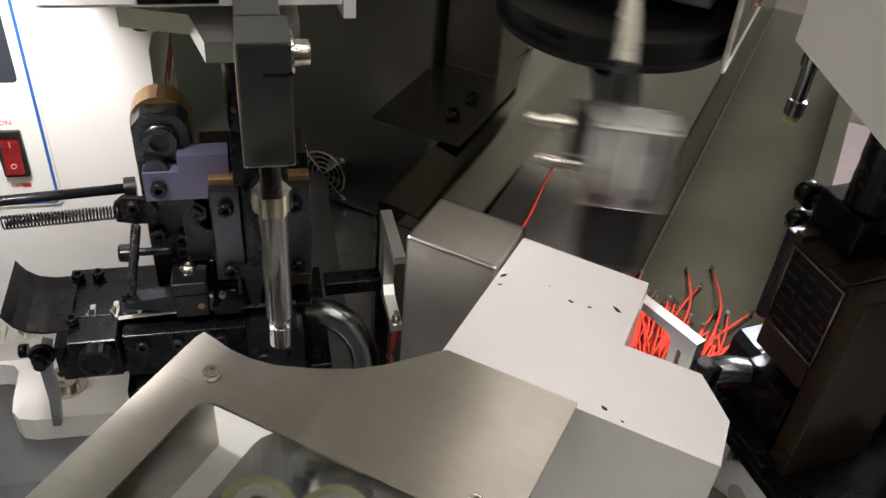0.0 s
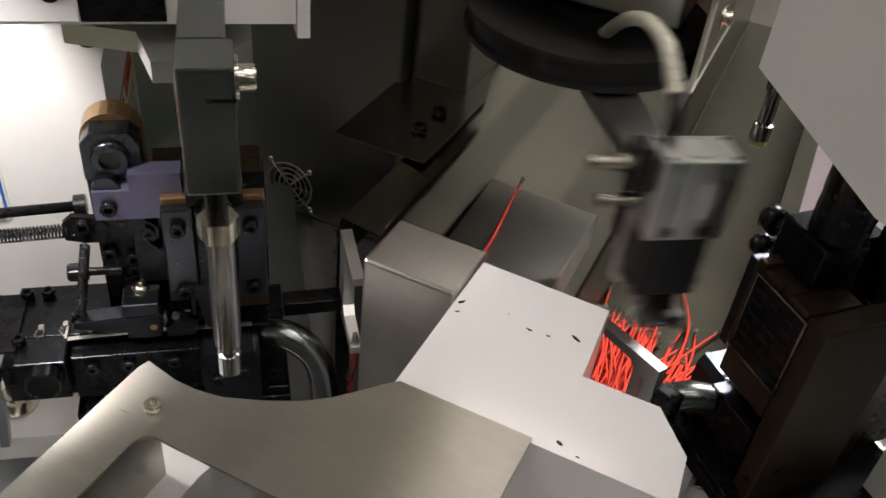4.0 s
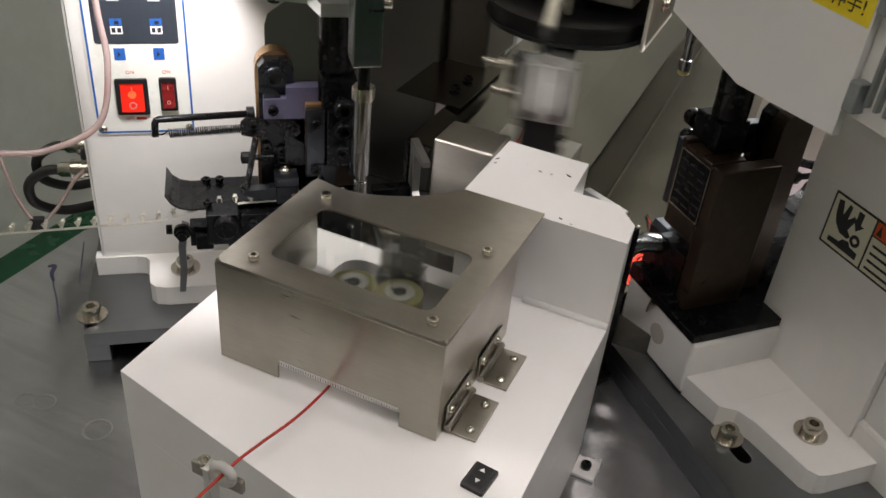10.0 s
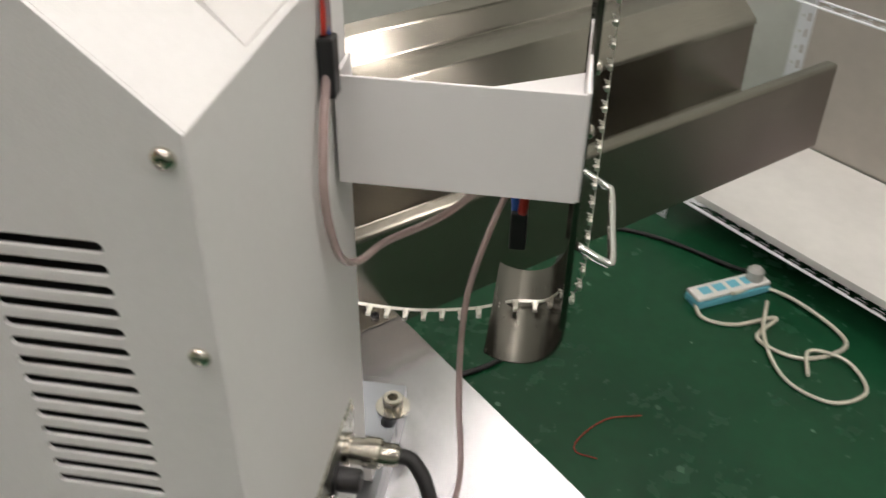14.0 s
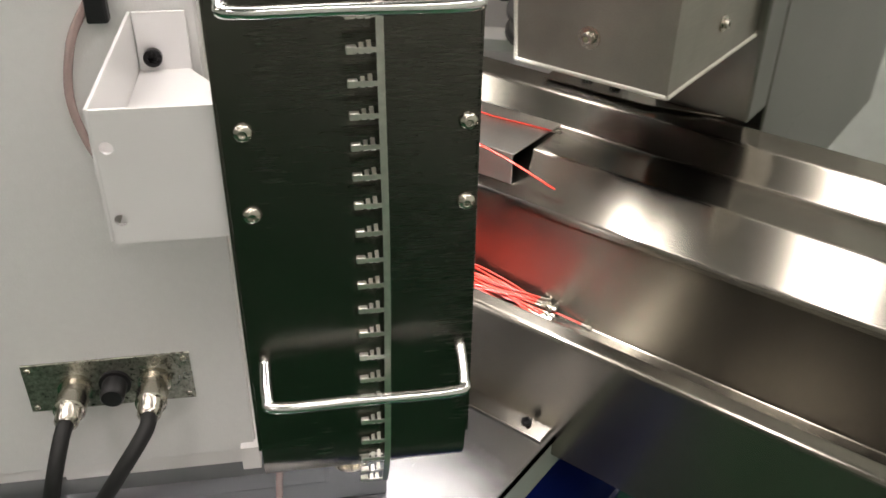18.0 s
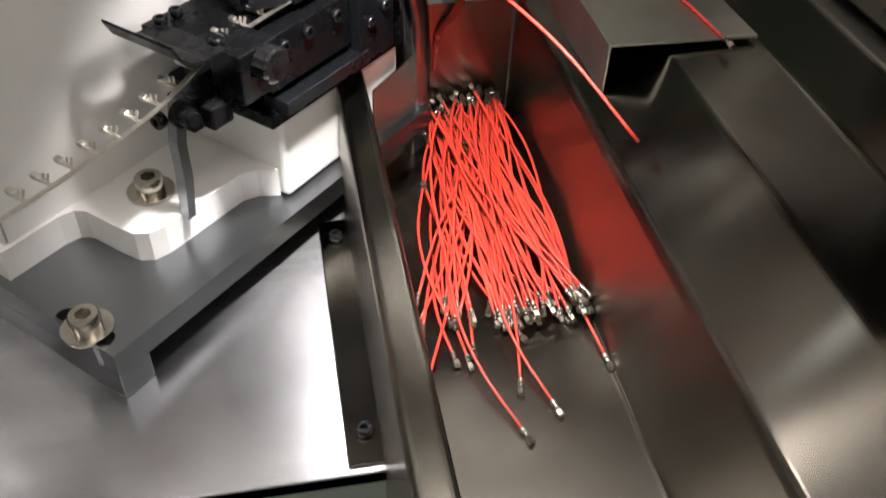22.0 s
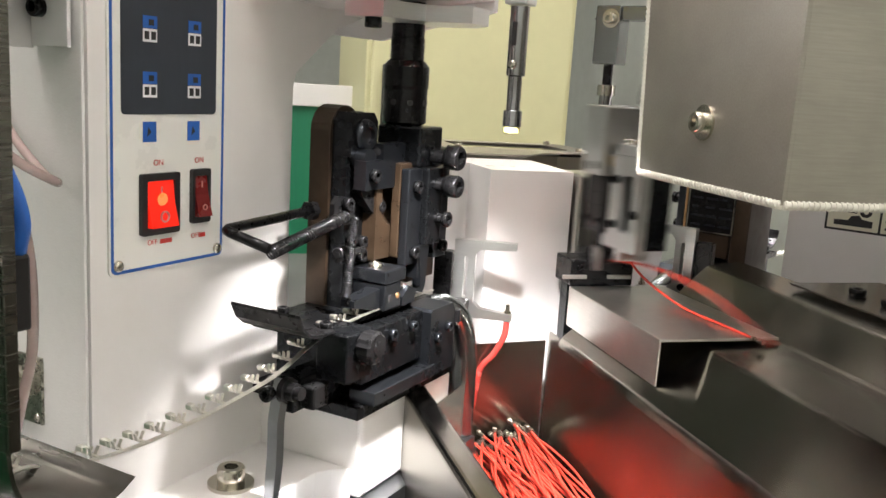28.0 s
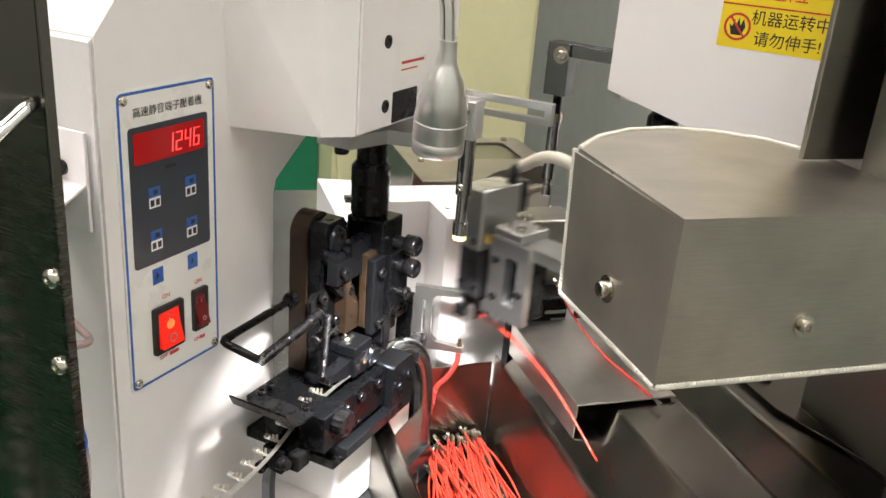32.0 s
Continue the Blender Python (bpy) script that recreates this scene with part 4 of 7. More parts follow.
press_b = build_press(PRESS_B, "crimping presses")
copy_thing(press_b, PRESS_A)
plate_b = build_plate(PRESS_B, "press mounting plates")
copy_thing(plate_b, PRESS_A)

# ---- crimping applicators, one on each press ----
def knurled(parent, p0, p1, r, mat, name="knob"):
    bm = B()
    m, h = to_axis(p0, p1)
    n = 28
    prof = [(0, 0.0), (h * 0.1, 1.0), (h * 0.9, 1.0), (h, 0.88)]
    rings = []
    for z, k in ((0, 0.9), (h * 0.12, 1.0), (h * 0.88, 1.0), (h, 0.86)):
        rings.append([bm.verts.new(m @ Vector(((r * k * (1.0 if i % 2 else 0.94)) * math.cos(2 * math.pi * i / n), (r * k * (1.0 if i % 2 else 0.94)) * math.sin(2 * math.pi * i / n), z))) for i in range(n)])
    for a, b in zip(rings, rings[1:]):
        for i in range(n):
            bm.faces.new((a[i], a[(i + 1) % n], b[(i + 1) % n], b[i]))
    bm.faces.new(rings[0][::-1])
    bm.faces.new(rings[-1])
    cyl(bm, m @ Vector((0, 0, h)), m @ Vector((0, 0, h + 0.0003)), r * 0.45, seg=6)
    return part(name, bm, mat, parent)


def arch_plate(bm, x0, x1, z0, z1, y0, y1):
    r = (x1 - x0) / 2
    pts = [(x0, z0), (x1, z0)] + [((x0 + x1) / 2 + r * math.cos(radians(a)), z1 - r + r * math.sin(radians(a))) for a in range(0, 181, 15)]
    return prism(bm, pts, y0, y1, "xz")


def build_applicator(m, group, warm):
    ap = thing("crimp_applicator", "oily dark steel terminal applicator on the press pedestal", "applicator", m, group)
    part("base_plate", box(B(), 0.1065, 0.2070, -0.0135, 0.0720, 0.0724, 0.0790, 0.0006), DARK_STEEL, ap)
    part("frame", box(B(), 0.1500, 0.1985, 0.0336, 0.0450, 0.0792, 0.1900, 0.0010), BROWN, ap, "browned iron applicator frame")
    part("frame_cheek", box(B(), 0.1700, 0.1985, 0.0005, 0.0328, 0.1280, 0.1900, 0.0010), BROWN, ap)
    part("frame_post", arch_plate(B(), 0.1240, 0.1490, 0.0792, 0.2215, 0.0215, 0.0335), BRONZE if warm else BROWN, ap, "round-topped post")
    # yoke with a round-bottomed slot in which the pusher runs
    slot_ = [(0.1475, 0.1905)] + [(0.1565 + 0.0090 * math.cos(radians(a)), 0.1700 + 0.0090 * math.sin(radians(a))) for a in range(180, 361, 20)] + [(0.1655, 0.1905)]
    part("yoke", prism(B(), [(0.1420, 0.1905), (0.1420, 0.1440), (0.1985, 0.1440), (0.1985, 0.1905)] + slot_[::-1], 0.0045, 0.0210, "xz"), DARK_STEEL if warm else BROWN, ap, "slotted yoke")
    np_ = part("name_plate", box(B(), 0.1986, 0.1992, 0.0010, 0.0350, 0.1440, 0.1880, 0.0002), BLACK_OX, ap, "engraved maker's plate")
    part("plate_border", prism(B(), [(0.0015, 0.1445), (0.0345, 0.1445), (0.0345, 0.1875), (0.0015, 0.1875)], 0.1992, 0.1993, "yz", holes=[[(0.0025, 0.1455), (0.0335, 0.1455), (0.0335, 0.1865), (0.0025, 0.1865)]]), ZINC, np_)
    rnd = random.Random(5)
    for i in range(6):
        for k in range(3):
            w = 0.004 + rnd.random() * 0.005
            part("plate_bar", box(B(), 0.1992, 0.1993, 0.0045 + k * 0.0098, 0.0045 + k * 0.0098 + w, 0.1490 + i * 0.0062, 0.1504 + i * 0.0062), TOOL_GREY, np_)
    bar = part("clamp_bar", box(B(), 0.1960, 0.2066, -0.0120, 0.0400, 0.0792, 0.0842, 0.0008), DARK_STEEL, ap)
    for by in (-0.0030, 0.0300):
        bolt(bar, (0.2013, by, 0.0842), (0, 0, 1), 0.0032, 0.0008, BLACK_OX)
    bolt(ap, (0.1930, 0.0590, 0.0790), (0, 0, 1), 0.0036, 0.003, BLACK_OX)
    # pivot head, feed lever and link in front of the post
    pb = part("pivot_block", prism(B(), [(0.1258, 0.1970), (0.1488, 0.1970), (0.1488, 0.2140), (0.1450, 0.2185), (0.1296, 0.2185), (0.1258, 0.2140)], 0.0100, 0.0213, "xz"), TOOL_GREY if warm else DARK_STEEL, ap)
    part("pivot_bush", lathe(B(), (0.1370, 0.0099, 0.2075), (0.1370, -1, 0.2075), [(0, 0.0080), (0.0008, 0.0080), (0.0010, 0.0074), (0.0030, 0.0070), (0.0030, 0.0044), (0.0004, 0.0044)], 28), TOOL_GREY, pb)
    part("pivot_hole", cyl(B(), (0.1370, 0.0094, 0.2075), (0.1370, 0.0090, 0.2075), 0.0044, seg=20), BLACK, pb)
    part("oil_hole", cyl(B(), (0.1373, 0.0150, 0.2184), (0.1373, 0.0150, 0.2189), 0.0026, seg=16), BLACK, pb)
    part("lever_plate", prism(B(), [(0.1258, 0.1000), (0.1450, 0.1000), (0.1480, 0.1350), (0.1490, 0.1500), (0.1488, 0.1968), (0.1440, 0.1968), (0.1400, 0.1900), (0.1330, 0.1880), (0.1290, 0.1920), (0.1282, 0.1968), (0.1258, 0.1968)], 0.0125, 0.0213, "xz"), DARK_STEEL, ap)
    part("roller", cyl(B(), (0.1340, 0.0040, 0.1960), (0.1340, 0.0124, 0.1960), 0.0052, seg=20), TOOL_GREY, ap)
    lk = part("link", prism(B(), [(0.1300, 0.1800), (0.1330, 0.1760), (0.1440, 0.1660), (0.1490, 0.1650), (0.1525, 0.1680), (0.1525, 0.1730), (0.1490, 0.1765), (0.1420, 0.1820), (0.1360, 0.1850)], 0.0060, 0.0122, "xz"), BLACK_OX, ap, "oily black feed link")
    bolt(lk, (0.1480, 0.0060, 0.1710), (0, -1, 0), 0.0030, 0.002, BLACK_OX)
    # feed table with the curved inlet leaf
    part("feed_table", box(B(), 0.0830, 0.1720, -0.0020, 0.0330, 0.1165, 0.1205, 0.0005), DARK_STEEL, ap)
    part("table_block", box(B(), 0.1000, 0.1980, 0.0, 0.0320, 0.0792, 0.1163, 0.0008), DARK_STEEL, ap)
    lf = [(0.0870, 0.1210), (0.0760, 0.1208), (0.0690, 0.1225), (0.0640, 0.1265), (0.0605, 0.1330)]
    part("inlet_leaf", prism(B(), lf + [(x + 0.0003, z + 0.0012) for x, z in lf[::-1]], -0.0120, 0.0265, "xz"), BLACK_OX, ap, "curved black inlet leaf")
    for bx, by in ((0.0872, 0.0250), (0.0964, 0.0255), (0.0880, -0.0060)):
        bolt(ap, (bx, by, 0.1215), (0, 0, 1), 0.0030, 0.0032, BLACK_OX)
    part("front_rail", box(B(), 0.1090, 0.1660, -0.0130, -0.0035, 0.0900, 0.1160, 0.0006), DARK_STEEL, ap)
    part("front_foot", box(B(), 0.1120, 0.1720, -0.0190, -0.0040, 0.0792, 0.0860, 0.0006), TOOL_GREY, ap)
    for bx in (0.1180, 0.1340, 0.1540):
        bolt(ap, (bx, -0.0130, 0.1100), (0, -1, 0), 0.0030, 0.003, TOOL_GREY)
    part("end_block", prism(B(), [(0.1660, 0.0792), (0.1930, 0.0792), (0.1930, 0.1120), (0.1900, 0.1165), (0.1680, 0.1165), (0.1660, 0.1150)], -0.0180, 0.0, "xz"), TOOL_GREY, ap)
    for bx, bz in ((0.1735, 0.1000), (0.1850, 0.1040)):
        bolt(ap, (bx, -0.0180, bz), (0, -1, 0), 0.0028, 0.0025, TOOL_GREY)
    part("knob_block", box(B(), 0.0865, 0.1085, -0.0195, -0.0020, 0.0975, 0.1205, 0.0008), DARK_STEEL, ap)
    knurled(ap, (0.0995, -0.0196, 0.1135), (0.0995, -0.0275, 0.1135), 0.0080, BLACK_OX)
    part("bracket", box(B(), 0.0740, 0.1080, 0.0005, 0.0140, 0.0830, 0.0985, 0.0008), DARK_STEEL, ap)
    lv = part("brake_lever", prism(B(), [(0.0630, 0.0420), (0.0672, 0.0420), (0.0700, 0.0620), (0.0700, 0.0800), (0.0735, 0.0990), (0.0690, 0.1010), (0.0650, 0.0820), (0.0650, 0.0630)], 0.0020, 0.0075, "xz"), PLATE_STEEL, ap, "hanging steel brake lever")
    lathe_b = lathe(B(), (0.0690, 0.0018, 0.0960), (0.0690, -1, 0.0960), [(0, 0.0060), (0.003, 0.0060), (0.003, 0.0042), (0.007, 0.0042), (0.007, 0.0030), (0.010, 0.0030)], 16)
    part("lever_pivot", lathe_b, BLACK_OX, lv)
    bolt(lv, (0.0620, 0.0040, 0.0960), (-1, 0, 0), 0.0036, 0.004, BLACK_OX)
    part("small_plate", box(B(), 0.0780, 0.0900, -0.0080, 0.0, 0.0850, 0.0960, 0.0012), BLACK_OX, ap)
    # hold-down clamp and finger
    cl = part("hold_down", box(B(), 0.1345, 0.1500, -0.0080, 0.0120, 0.1206, 0.1340, 0.0008), TOOL_GREY, ap, "steel hold-down block")
    part("top_plate", box(B(), 0.1340, 0.1500 if warm else 0.1535, -0.0085, 0.0122, 0.1344, 0.1412, 0.0008), TOOL_GREY, cl)
    part("slot", prism(B(), slot_shape(0.1405, 0.1500, 0.0030, 0.0021), 0.1411, 0.1414), BLACK, cl)
    dome_screw(cl, (0.1415, 0.0030, 0.1412), (0, 0, 1), 0.0040)
    part("pin_hole", cyl(B(), (0.1395, -0.0082, 0.1265), (0.1395, -0.0078, 0.1265), 0.0022, seg=14), BLACK, cl)
    part("pin", cyl(B(), (0.1465, -0.0083, 0.1270), (0.1465, -0.0079, 0.1270), 0.0016, seg=14), BRONZE, cl)
    part("finger", prism(B(), [(0.1120, 0.1262), (0.1344, 0.1210), (0.1344, 0.1320), (0.1120, 0.1295)], -0.0050, 0.0030, "xz"), TOOL_GREY, ap)
    part("finger_hook", tube(B(), [(0.1110, -0.0010, 0.1275), (0.1135, -0.0010, 0.1300), (0.1110, -0.0010, 0.1320)], 0.0012, 8), BLACK_OX, ap)
    part("terminal_guide_tip", prism(B(), [(0.1520, 0.1206), (0.1640, 0.1206), (0.1660, 0.1270), (0.1580, 0.1300), (0.1520, 0.1250)], -0.0080, -0.0010, "xz"), TOOL_GREY, ap)
    part("guide_finger", prism(B(), [(0.1560, 0.1215), (0.1585, 0.1215), (0.1590, 0.1290), (0.1560, 0.1315), (0.1545, 0.1300), (0.1565, 0.1275)], -0.0060, -0.0030, "xz"), ALU, ap, "bent bright guide finger")
    part("stop_bracket", prism(B(), [(0.1505, 0.1206), (0.1640, 0.1206), (0.1720, 0.1230), (0.1720, 0.1300), (0.1690, 0.1300), (0.1690, 0.1265), (0.1505, 0.1265)], 0.0080, 0.0140, "xz"), BLACK_OX, ap)
    part("spring", coil(0.0019, 0.001, 40, 0.00036, (0.1225, 0.0, 0.1700) if warm else (0.1150, -0.0010, 0.1700), (0.1150, 0.0, 0.1310) if warm else (0.1105, -0.0010, 0.1310)), SPRING, ap)
    hs = part("spring", coil(0.0029, 0.001, 40, 0.00042, (0.0660, 0.0100, 0.1575), (0.1140, 0.0030, 0.1700)) if not warm else coil(0.0029, 0.001, 34, 0.00045, (0.0660, 0.0095, 0.1688), (0.1155, 0.0095, 0.1712)), SPRING, ap)
    if warm:
        part("hook", tube(B(), smooth_line([(0.0575, 0.0095, 0.1705), (0.0600, 0.0095, 0.1680), (0.0635, 0.0095, 0.1690), (0.0660, 0.0095, 0.1715)], 5), 0.00045, 6), SPRING, hs)
        part("hook", tube(B(), smooth_line([(0.1155, 0.0095, 0.1685), (0.1180, 0.0095, 0.1690), (0.1195, 0.0095, 0.1720), (0.1225, 0.0095, 0.1722)], 5), 0.00045, 6), SPRING, hs)
    part("rod", tube(B(), [(0.1220, 0.0290, 0.1690), (0.0630, 0.0310, 0.1660), (0.0612, 0.0300, 0.1657), (0.0608, 0.0280, 0.1652), (0.0640, 0.0085, 0.1600)] if not warm else
                    [(0.1220, 0.0190, 0.1775), (0.0600, 0.0140, 0.1770), (0.0584, 0.0132, 0.1765), (0.0575, 0.0122, 0.1750), (0.0572, 0.0095, 0.1665)], 0.0024, 10), BLACK_OX, ap, "bent black spring rod")
    part("rod_nut", cyl(B(), (0.1180, 0.0292, 0.1689) if not warm else (0.1175, 0.0186, 0.1774), (0.1225, 0.0290, 0.1690) if not warm else (0.1225, 0.0190, 0.1775), 0.0050, seg=6), BLACK_OX, ap)
    part("anchor_plate", prism(B(), [(0.1130, 0.1660), (0.1210, 0.1640), (0.1300, 0.1640), (0.1310, 0.1720), (0.1280, 0.1770), (0.1170, 0.1785), (0.1130, 0.1750)], 0.0095, 0.0124, "xz"), BLACK_OX, ap)
    for bx, by, bz in ((0.1215, 0.0095, 0.1745), (0.1300, 0.0124, 0.1560), (0.1400, 0.0124, 0.1530), (0.1400, 0.0124, 0.1460)):
        bolt(ap, (bx, by, bz), (0, -1, 0), 0.0034, 0.004, BLACK_OX)
    knurled(ap, (0.1205, 0.0060, 0.1505), (0.1120, 0.0060, 0.1505), 0.0042, BLACK_OX, "adjusting_pin")
    part("pin_shaft", cyl(B(), (0.1206, 0.0060, 0.1505), (0.1344, 0.0060, 0.1505), 0.0019, seg=12), BLACK_OX, ap)
    # front guides of the ram
    for gx in (0.1555, 0.1855):
        part("guide_back", box(B(), gx, gx + 0.0130, -0.0012, 0.0043, 0.1440, 0.1935, 0.0008), BRONZE if warm else BROWN, ap, "bronze-coloured guide strip" if warm else "browned guide strip")
        gp = part("guide_plate", box(B(), gx - 0.0003, gx + 0.0130, -0.0065, -0.0014, 0.1405, 0.1910, 0.0008), TOOL_GREY, ap, "ground steel guide plate")
        for bz in (0.1470, 0.1815):
            bolt(gp, (gx + 0.0064, -0.0065, bz), (0, -1, 0), 0.0034, 0.0032, BLACK_OX)
    return ap


build_applicator(PRESS_B, "terminal applicators", False)
build_applicator(PRESS_A, "terminal applicators", True)


def build_ram(m, group, which):
    """All that goes up and down with the press stroke."""
    ram = thing("press_ram", "dark press ram with threaded collar, crimp block and feeler rod", "press ram", m, group)
    tall = 0.048 if which == "a" else 0.037
    part("collar", lathe(B(), (0.1770, 0.0120, 0.2085), (0.1770, 0.0120, 1), [(0, 0.0085), (0.003, 0.0085), (0.005, 0.0118), (0.022, 0.0118), (0.024, 0.0122), (tall - 0.003, 0.0122), (tall, 0.0100)], 28), BLACK_OX, ram)
    for a in range(0, 360, 45):
        part("collar_hole", cyl(B(), (0.1770 + 0.0110 * math.cos(radians(a)), 0.0120 + 0.0110 * math.sin(radians(a)), 0.2240), (0.1770 + 0.01195 * math.cos(radians(a)), 0.0120 + 0.01195 * math.sin(radians(a)), 0.2240), 0.0016, seg=10), BLACK, ram)
    thread = [(0.0, 0.0088)]
    for i in range(10):
        thread += [(0.0012 * i + 0.0005, 0.0094), (0.0012 * i + 0.0011, 0.0086)]
    part("thread", lathe(B(), (0.1770, 0.0120, 0.2086 + tall), (0.1770, 0.0120, 1), thread + [(0.030, 0.0086)], 20), BLACK_OX, ram)
    part("tie_plate", prism(B(), [(0.1300, 0.0200), (0.1960, 0.0200), (0.1960, -0.0180), (0.1800, -0.0330), (0.1620, -0.0330), (0.1560, -0.0100), (0.1300, -0.0020)], 0.2645, 0.2725), ALU, ram, "aluminium tie plate")
    bolt(ram, (0.1370, 0.0080, 0.2645), (0, 0, -1), 0.0042, 0.005, BLACK_OX)
    part("ram_block", box(B(), 0.1660, 0.1895, -0.0055, 0.0215, 0.1912, 0.2120, 0.0012), DARK_STEEL, ram)
    part("ram_slide", box(B(), 0.1692, 0.1848, -0.0100, 0.0040, 0.1500, 0.1911, 0.0008), DARK_STEEL, ram)
    pm = TOOL_GREY if which == "b" else PURPLE
    cb = part("pusher_block", prism(B(), [(0.1283, 0.1810), (0.1645, 0.1810), (0.1645, 0.2035), (0.1434, 0.2035), (0.1434, 0.1955), (0.1283, 0.1955)], 0.0025, 0.0095 if which == "b" else 0.0122, "xz"), pm, ram, "blued steel L-shaped pusher block" if which == "a" else "L-shaped pusher block")
    bolt(cb, (0.1345, 0.0025, 0.1880), (0, -1, 0), 0.0036, 0.0034, BLACK_OX)
    part("bore", cyl(B(), (0.1433, 0.0060, 0.1995), (0.1431, 0.0060, 0.1995), 0.0022, seg=14), BLACK, cb)
    for bz, r in ((0.1970, 0.0066), (0.1820, 0.0060), (0.1640, 0.0042)):
        part("spacer", cyl(B(), (0.1790, -0.0062 if bz > 0.19 else -0.0100, bz), (0.1790, -0.0150, bz), r * 0.62, seg=16), BLACK_OX, ram)
        bolt(ram, (0.1790, -0.0150, bz), (0, -1, 0), r, 0.0080 if bz > 0.17 else 0.0030, BLACK_OX, name="cap_screw")
    part("crimp_die", prism(B(), [(0.1660, 0.1500), (0.1760, 0.1500), (0.1740, 0.1280), (0.1715, 0.1240), (0.1690, 0.1280)], -0.0085, -0.0035, "xz"), TOOL_GREY, ram)
    part("cutter", box(B(), 0.1640, 0.1655, -0.0085, 0.0, 0.1330, 0.1500), TOOL_GREY, ram)
    # feeler rod on its slotted arm
    if which == "a":
        fx, fy, top, tip, r = 0.1815, -0.0790, 0.2560, 0.1690, 0.0062
        arm_ = part("feeler_block", box(B(), fx - 0.0082, fx + 0.0082, fy - 0.0100, fy + 0.0100, 0.2560, 0.2985, 0.0010), FEELER, ram, "grey steel feeler block")
        part("groove", box(B(), fx - 0.0003, fx + 0.0084, fy - 0.0102, fy - 0.0098, 0.2880, 0.2892), BLACK_OX, arm_)
        part("feeler_bar", box(B(), fx - 0.0081, fx + 0.0060, fy + 0.0101, 0.0100, 0.2880, 0.2983, 0.0006), FEELER, ram)
        bolt(ram, (fx + 0.0082, -0.0760, 0.2890), (1, 0, 0), 0.0042, 0.005, ZINC, 0.001)
        part("feeler_thread", cyl(B(), (fx, fy, 0.2400), (fx, fy, 0.2558), 0.0036, seg=16), BLACK_OX, ram)
        part("feeler_nut", cyl(B(), (fx, fy, 0.2330), (fx, fy, 0.2410), 0.0068, seg=6), ZINC, ram, "nickel hex nut")
        part("feeler_rod", lathe(B(), (fx, fy, 0.1690), (fx, fy, 1), [(0, 0.0036), (0.0005, 0.0042), (0.010, 0.0042), (0.0105, 0.0032), (0.014, 0.0032), (0.015, 0.0050), (0.064, 0.0050)], 24), ROD_STEEL, ram, "polished feeler rod")
    else:
        fx, fy = 0.1685, -0.0550
        part("slotted_bar", prism(B(), [(-0.1000, 0.2870), (-0.0205, 0.2870), (-0.0205, 0.2990), (-0.1000, 0.2990)], fx + 0.0060, fx + 0.0110, "yz", holes=[[(-0.0960, 0.2905), (-0.0300, 0.2905), (-0.0300, 0.2950), (-0.0960, 0.2950)]]), ALU, ram, "slotted aluminium bar")
        part("feeler_block", box(B(), fx - 0.0060, fx + 0.0060, fy - 0.0060, fy + 0.0060, 0.2740, 0.2960, 0.0008), ALU, ram)
        bolt(ram, (fx - 0.0060, fy, 0.2910), (-1, 0, 0), 0.0026, 0.0022, ZINC)
        part("feeler_rod", lathe(B(), (fx, fy, 0.2165), (fx, fy, 1), [(0, 0.0046), (0.0075, 0.0046), (0.0080, 0.0034), (0.024, 0.0034), (0.0245, 0.0046), (0.057, 0.0046)], 20), ROD_STEEL, ram, "polished feeler rod")
        part("window", box(B(), fx - 0.0049, fx - 0.0044, fy - 0.0012, fy + 0.0012, 0.2550, 0.2660), BLACK, ram)
        dome_screw(ram, (fx - 0.0046, fy, 0.2460), (-1, 0, 0), 0.0024)
        part("feeler_tip", lathe(B(), (fx, fy, 0.2130), (fx, fy, 1), [(0, 0.0036), (0.0005, 0.0041), (0.0034, 0.0041)], 18), AMBER, ram, "amber rubber tip")
    return ram


ram_b = build_ram(PRESS_B, "press rams", "b")
ram_a = build_ram(PRESS_A, "press rams", "a")

# ---- terminal strips, reel guide, lamps and pipes at the presses ----
def terminal_mesh():
    """A crimp terminal: flat tail, two pairs of open wings and a box contact."""
    bm = B()
    box(bm, -0.0008, 0.0008, -0.0022, 0.0052, 0.0, 0.0004)
    for y0, y1, h, lean in ((0.0000, 0.0014, 0.0030, 0.0011), (0.0024, 0.0038, 0.0024, 0.0007)):
        for sx in (-1, 1):
            prism(bm, [(sx * 0.0007, 0.0002), (sx * 0.0011, 0.0000), (sx * (0.0011 + lean), h), (sx * (0.0008 + lean), h)], y0, y1, "xz")
    box(bm, -0.0013, 0.0013, 0.0046, 0.0078, 0.0, 0.0022, 0.0003, 1)
    return mesh_of("terminal", bm, TIN)


TERMINAL = terminal_mesh()


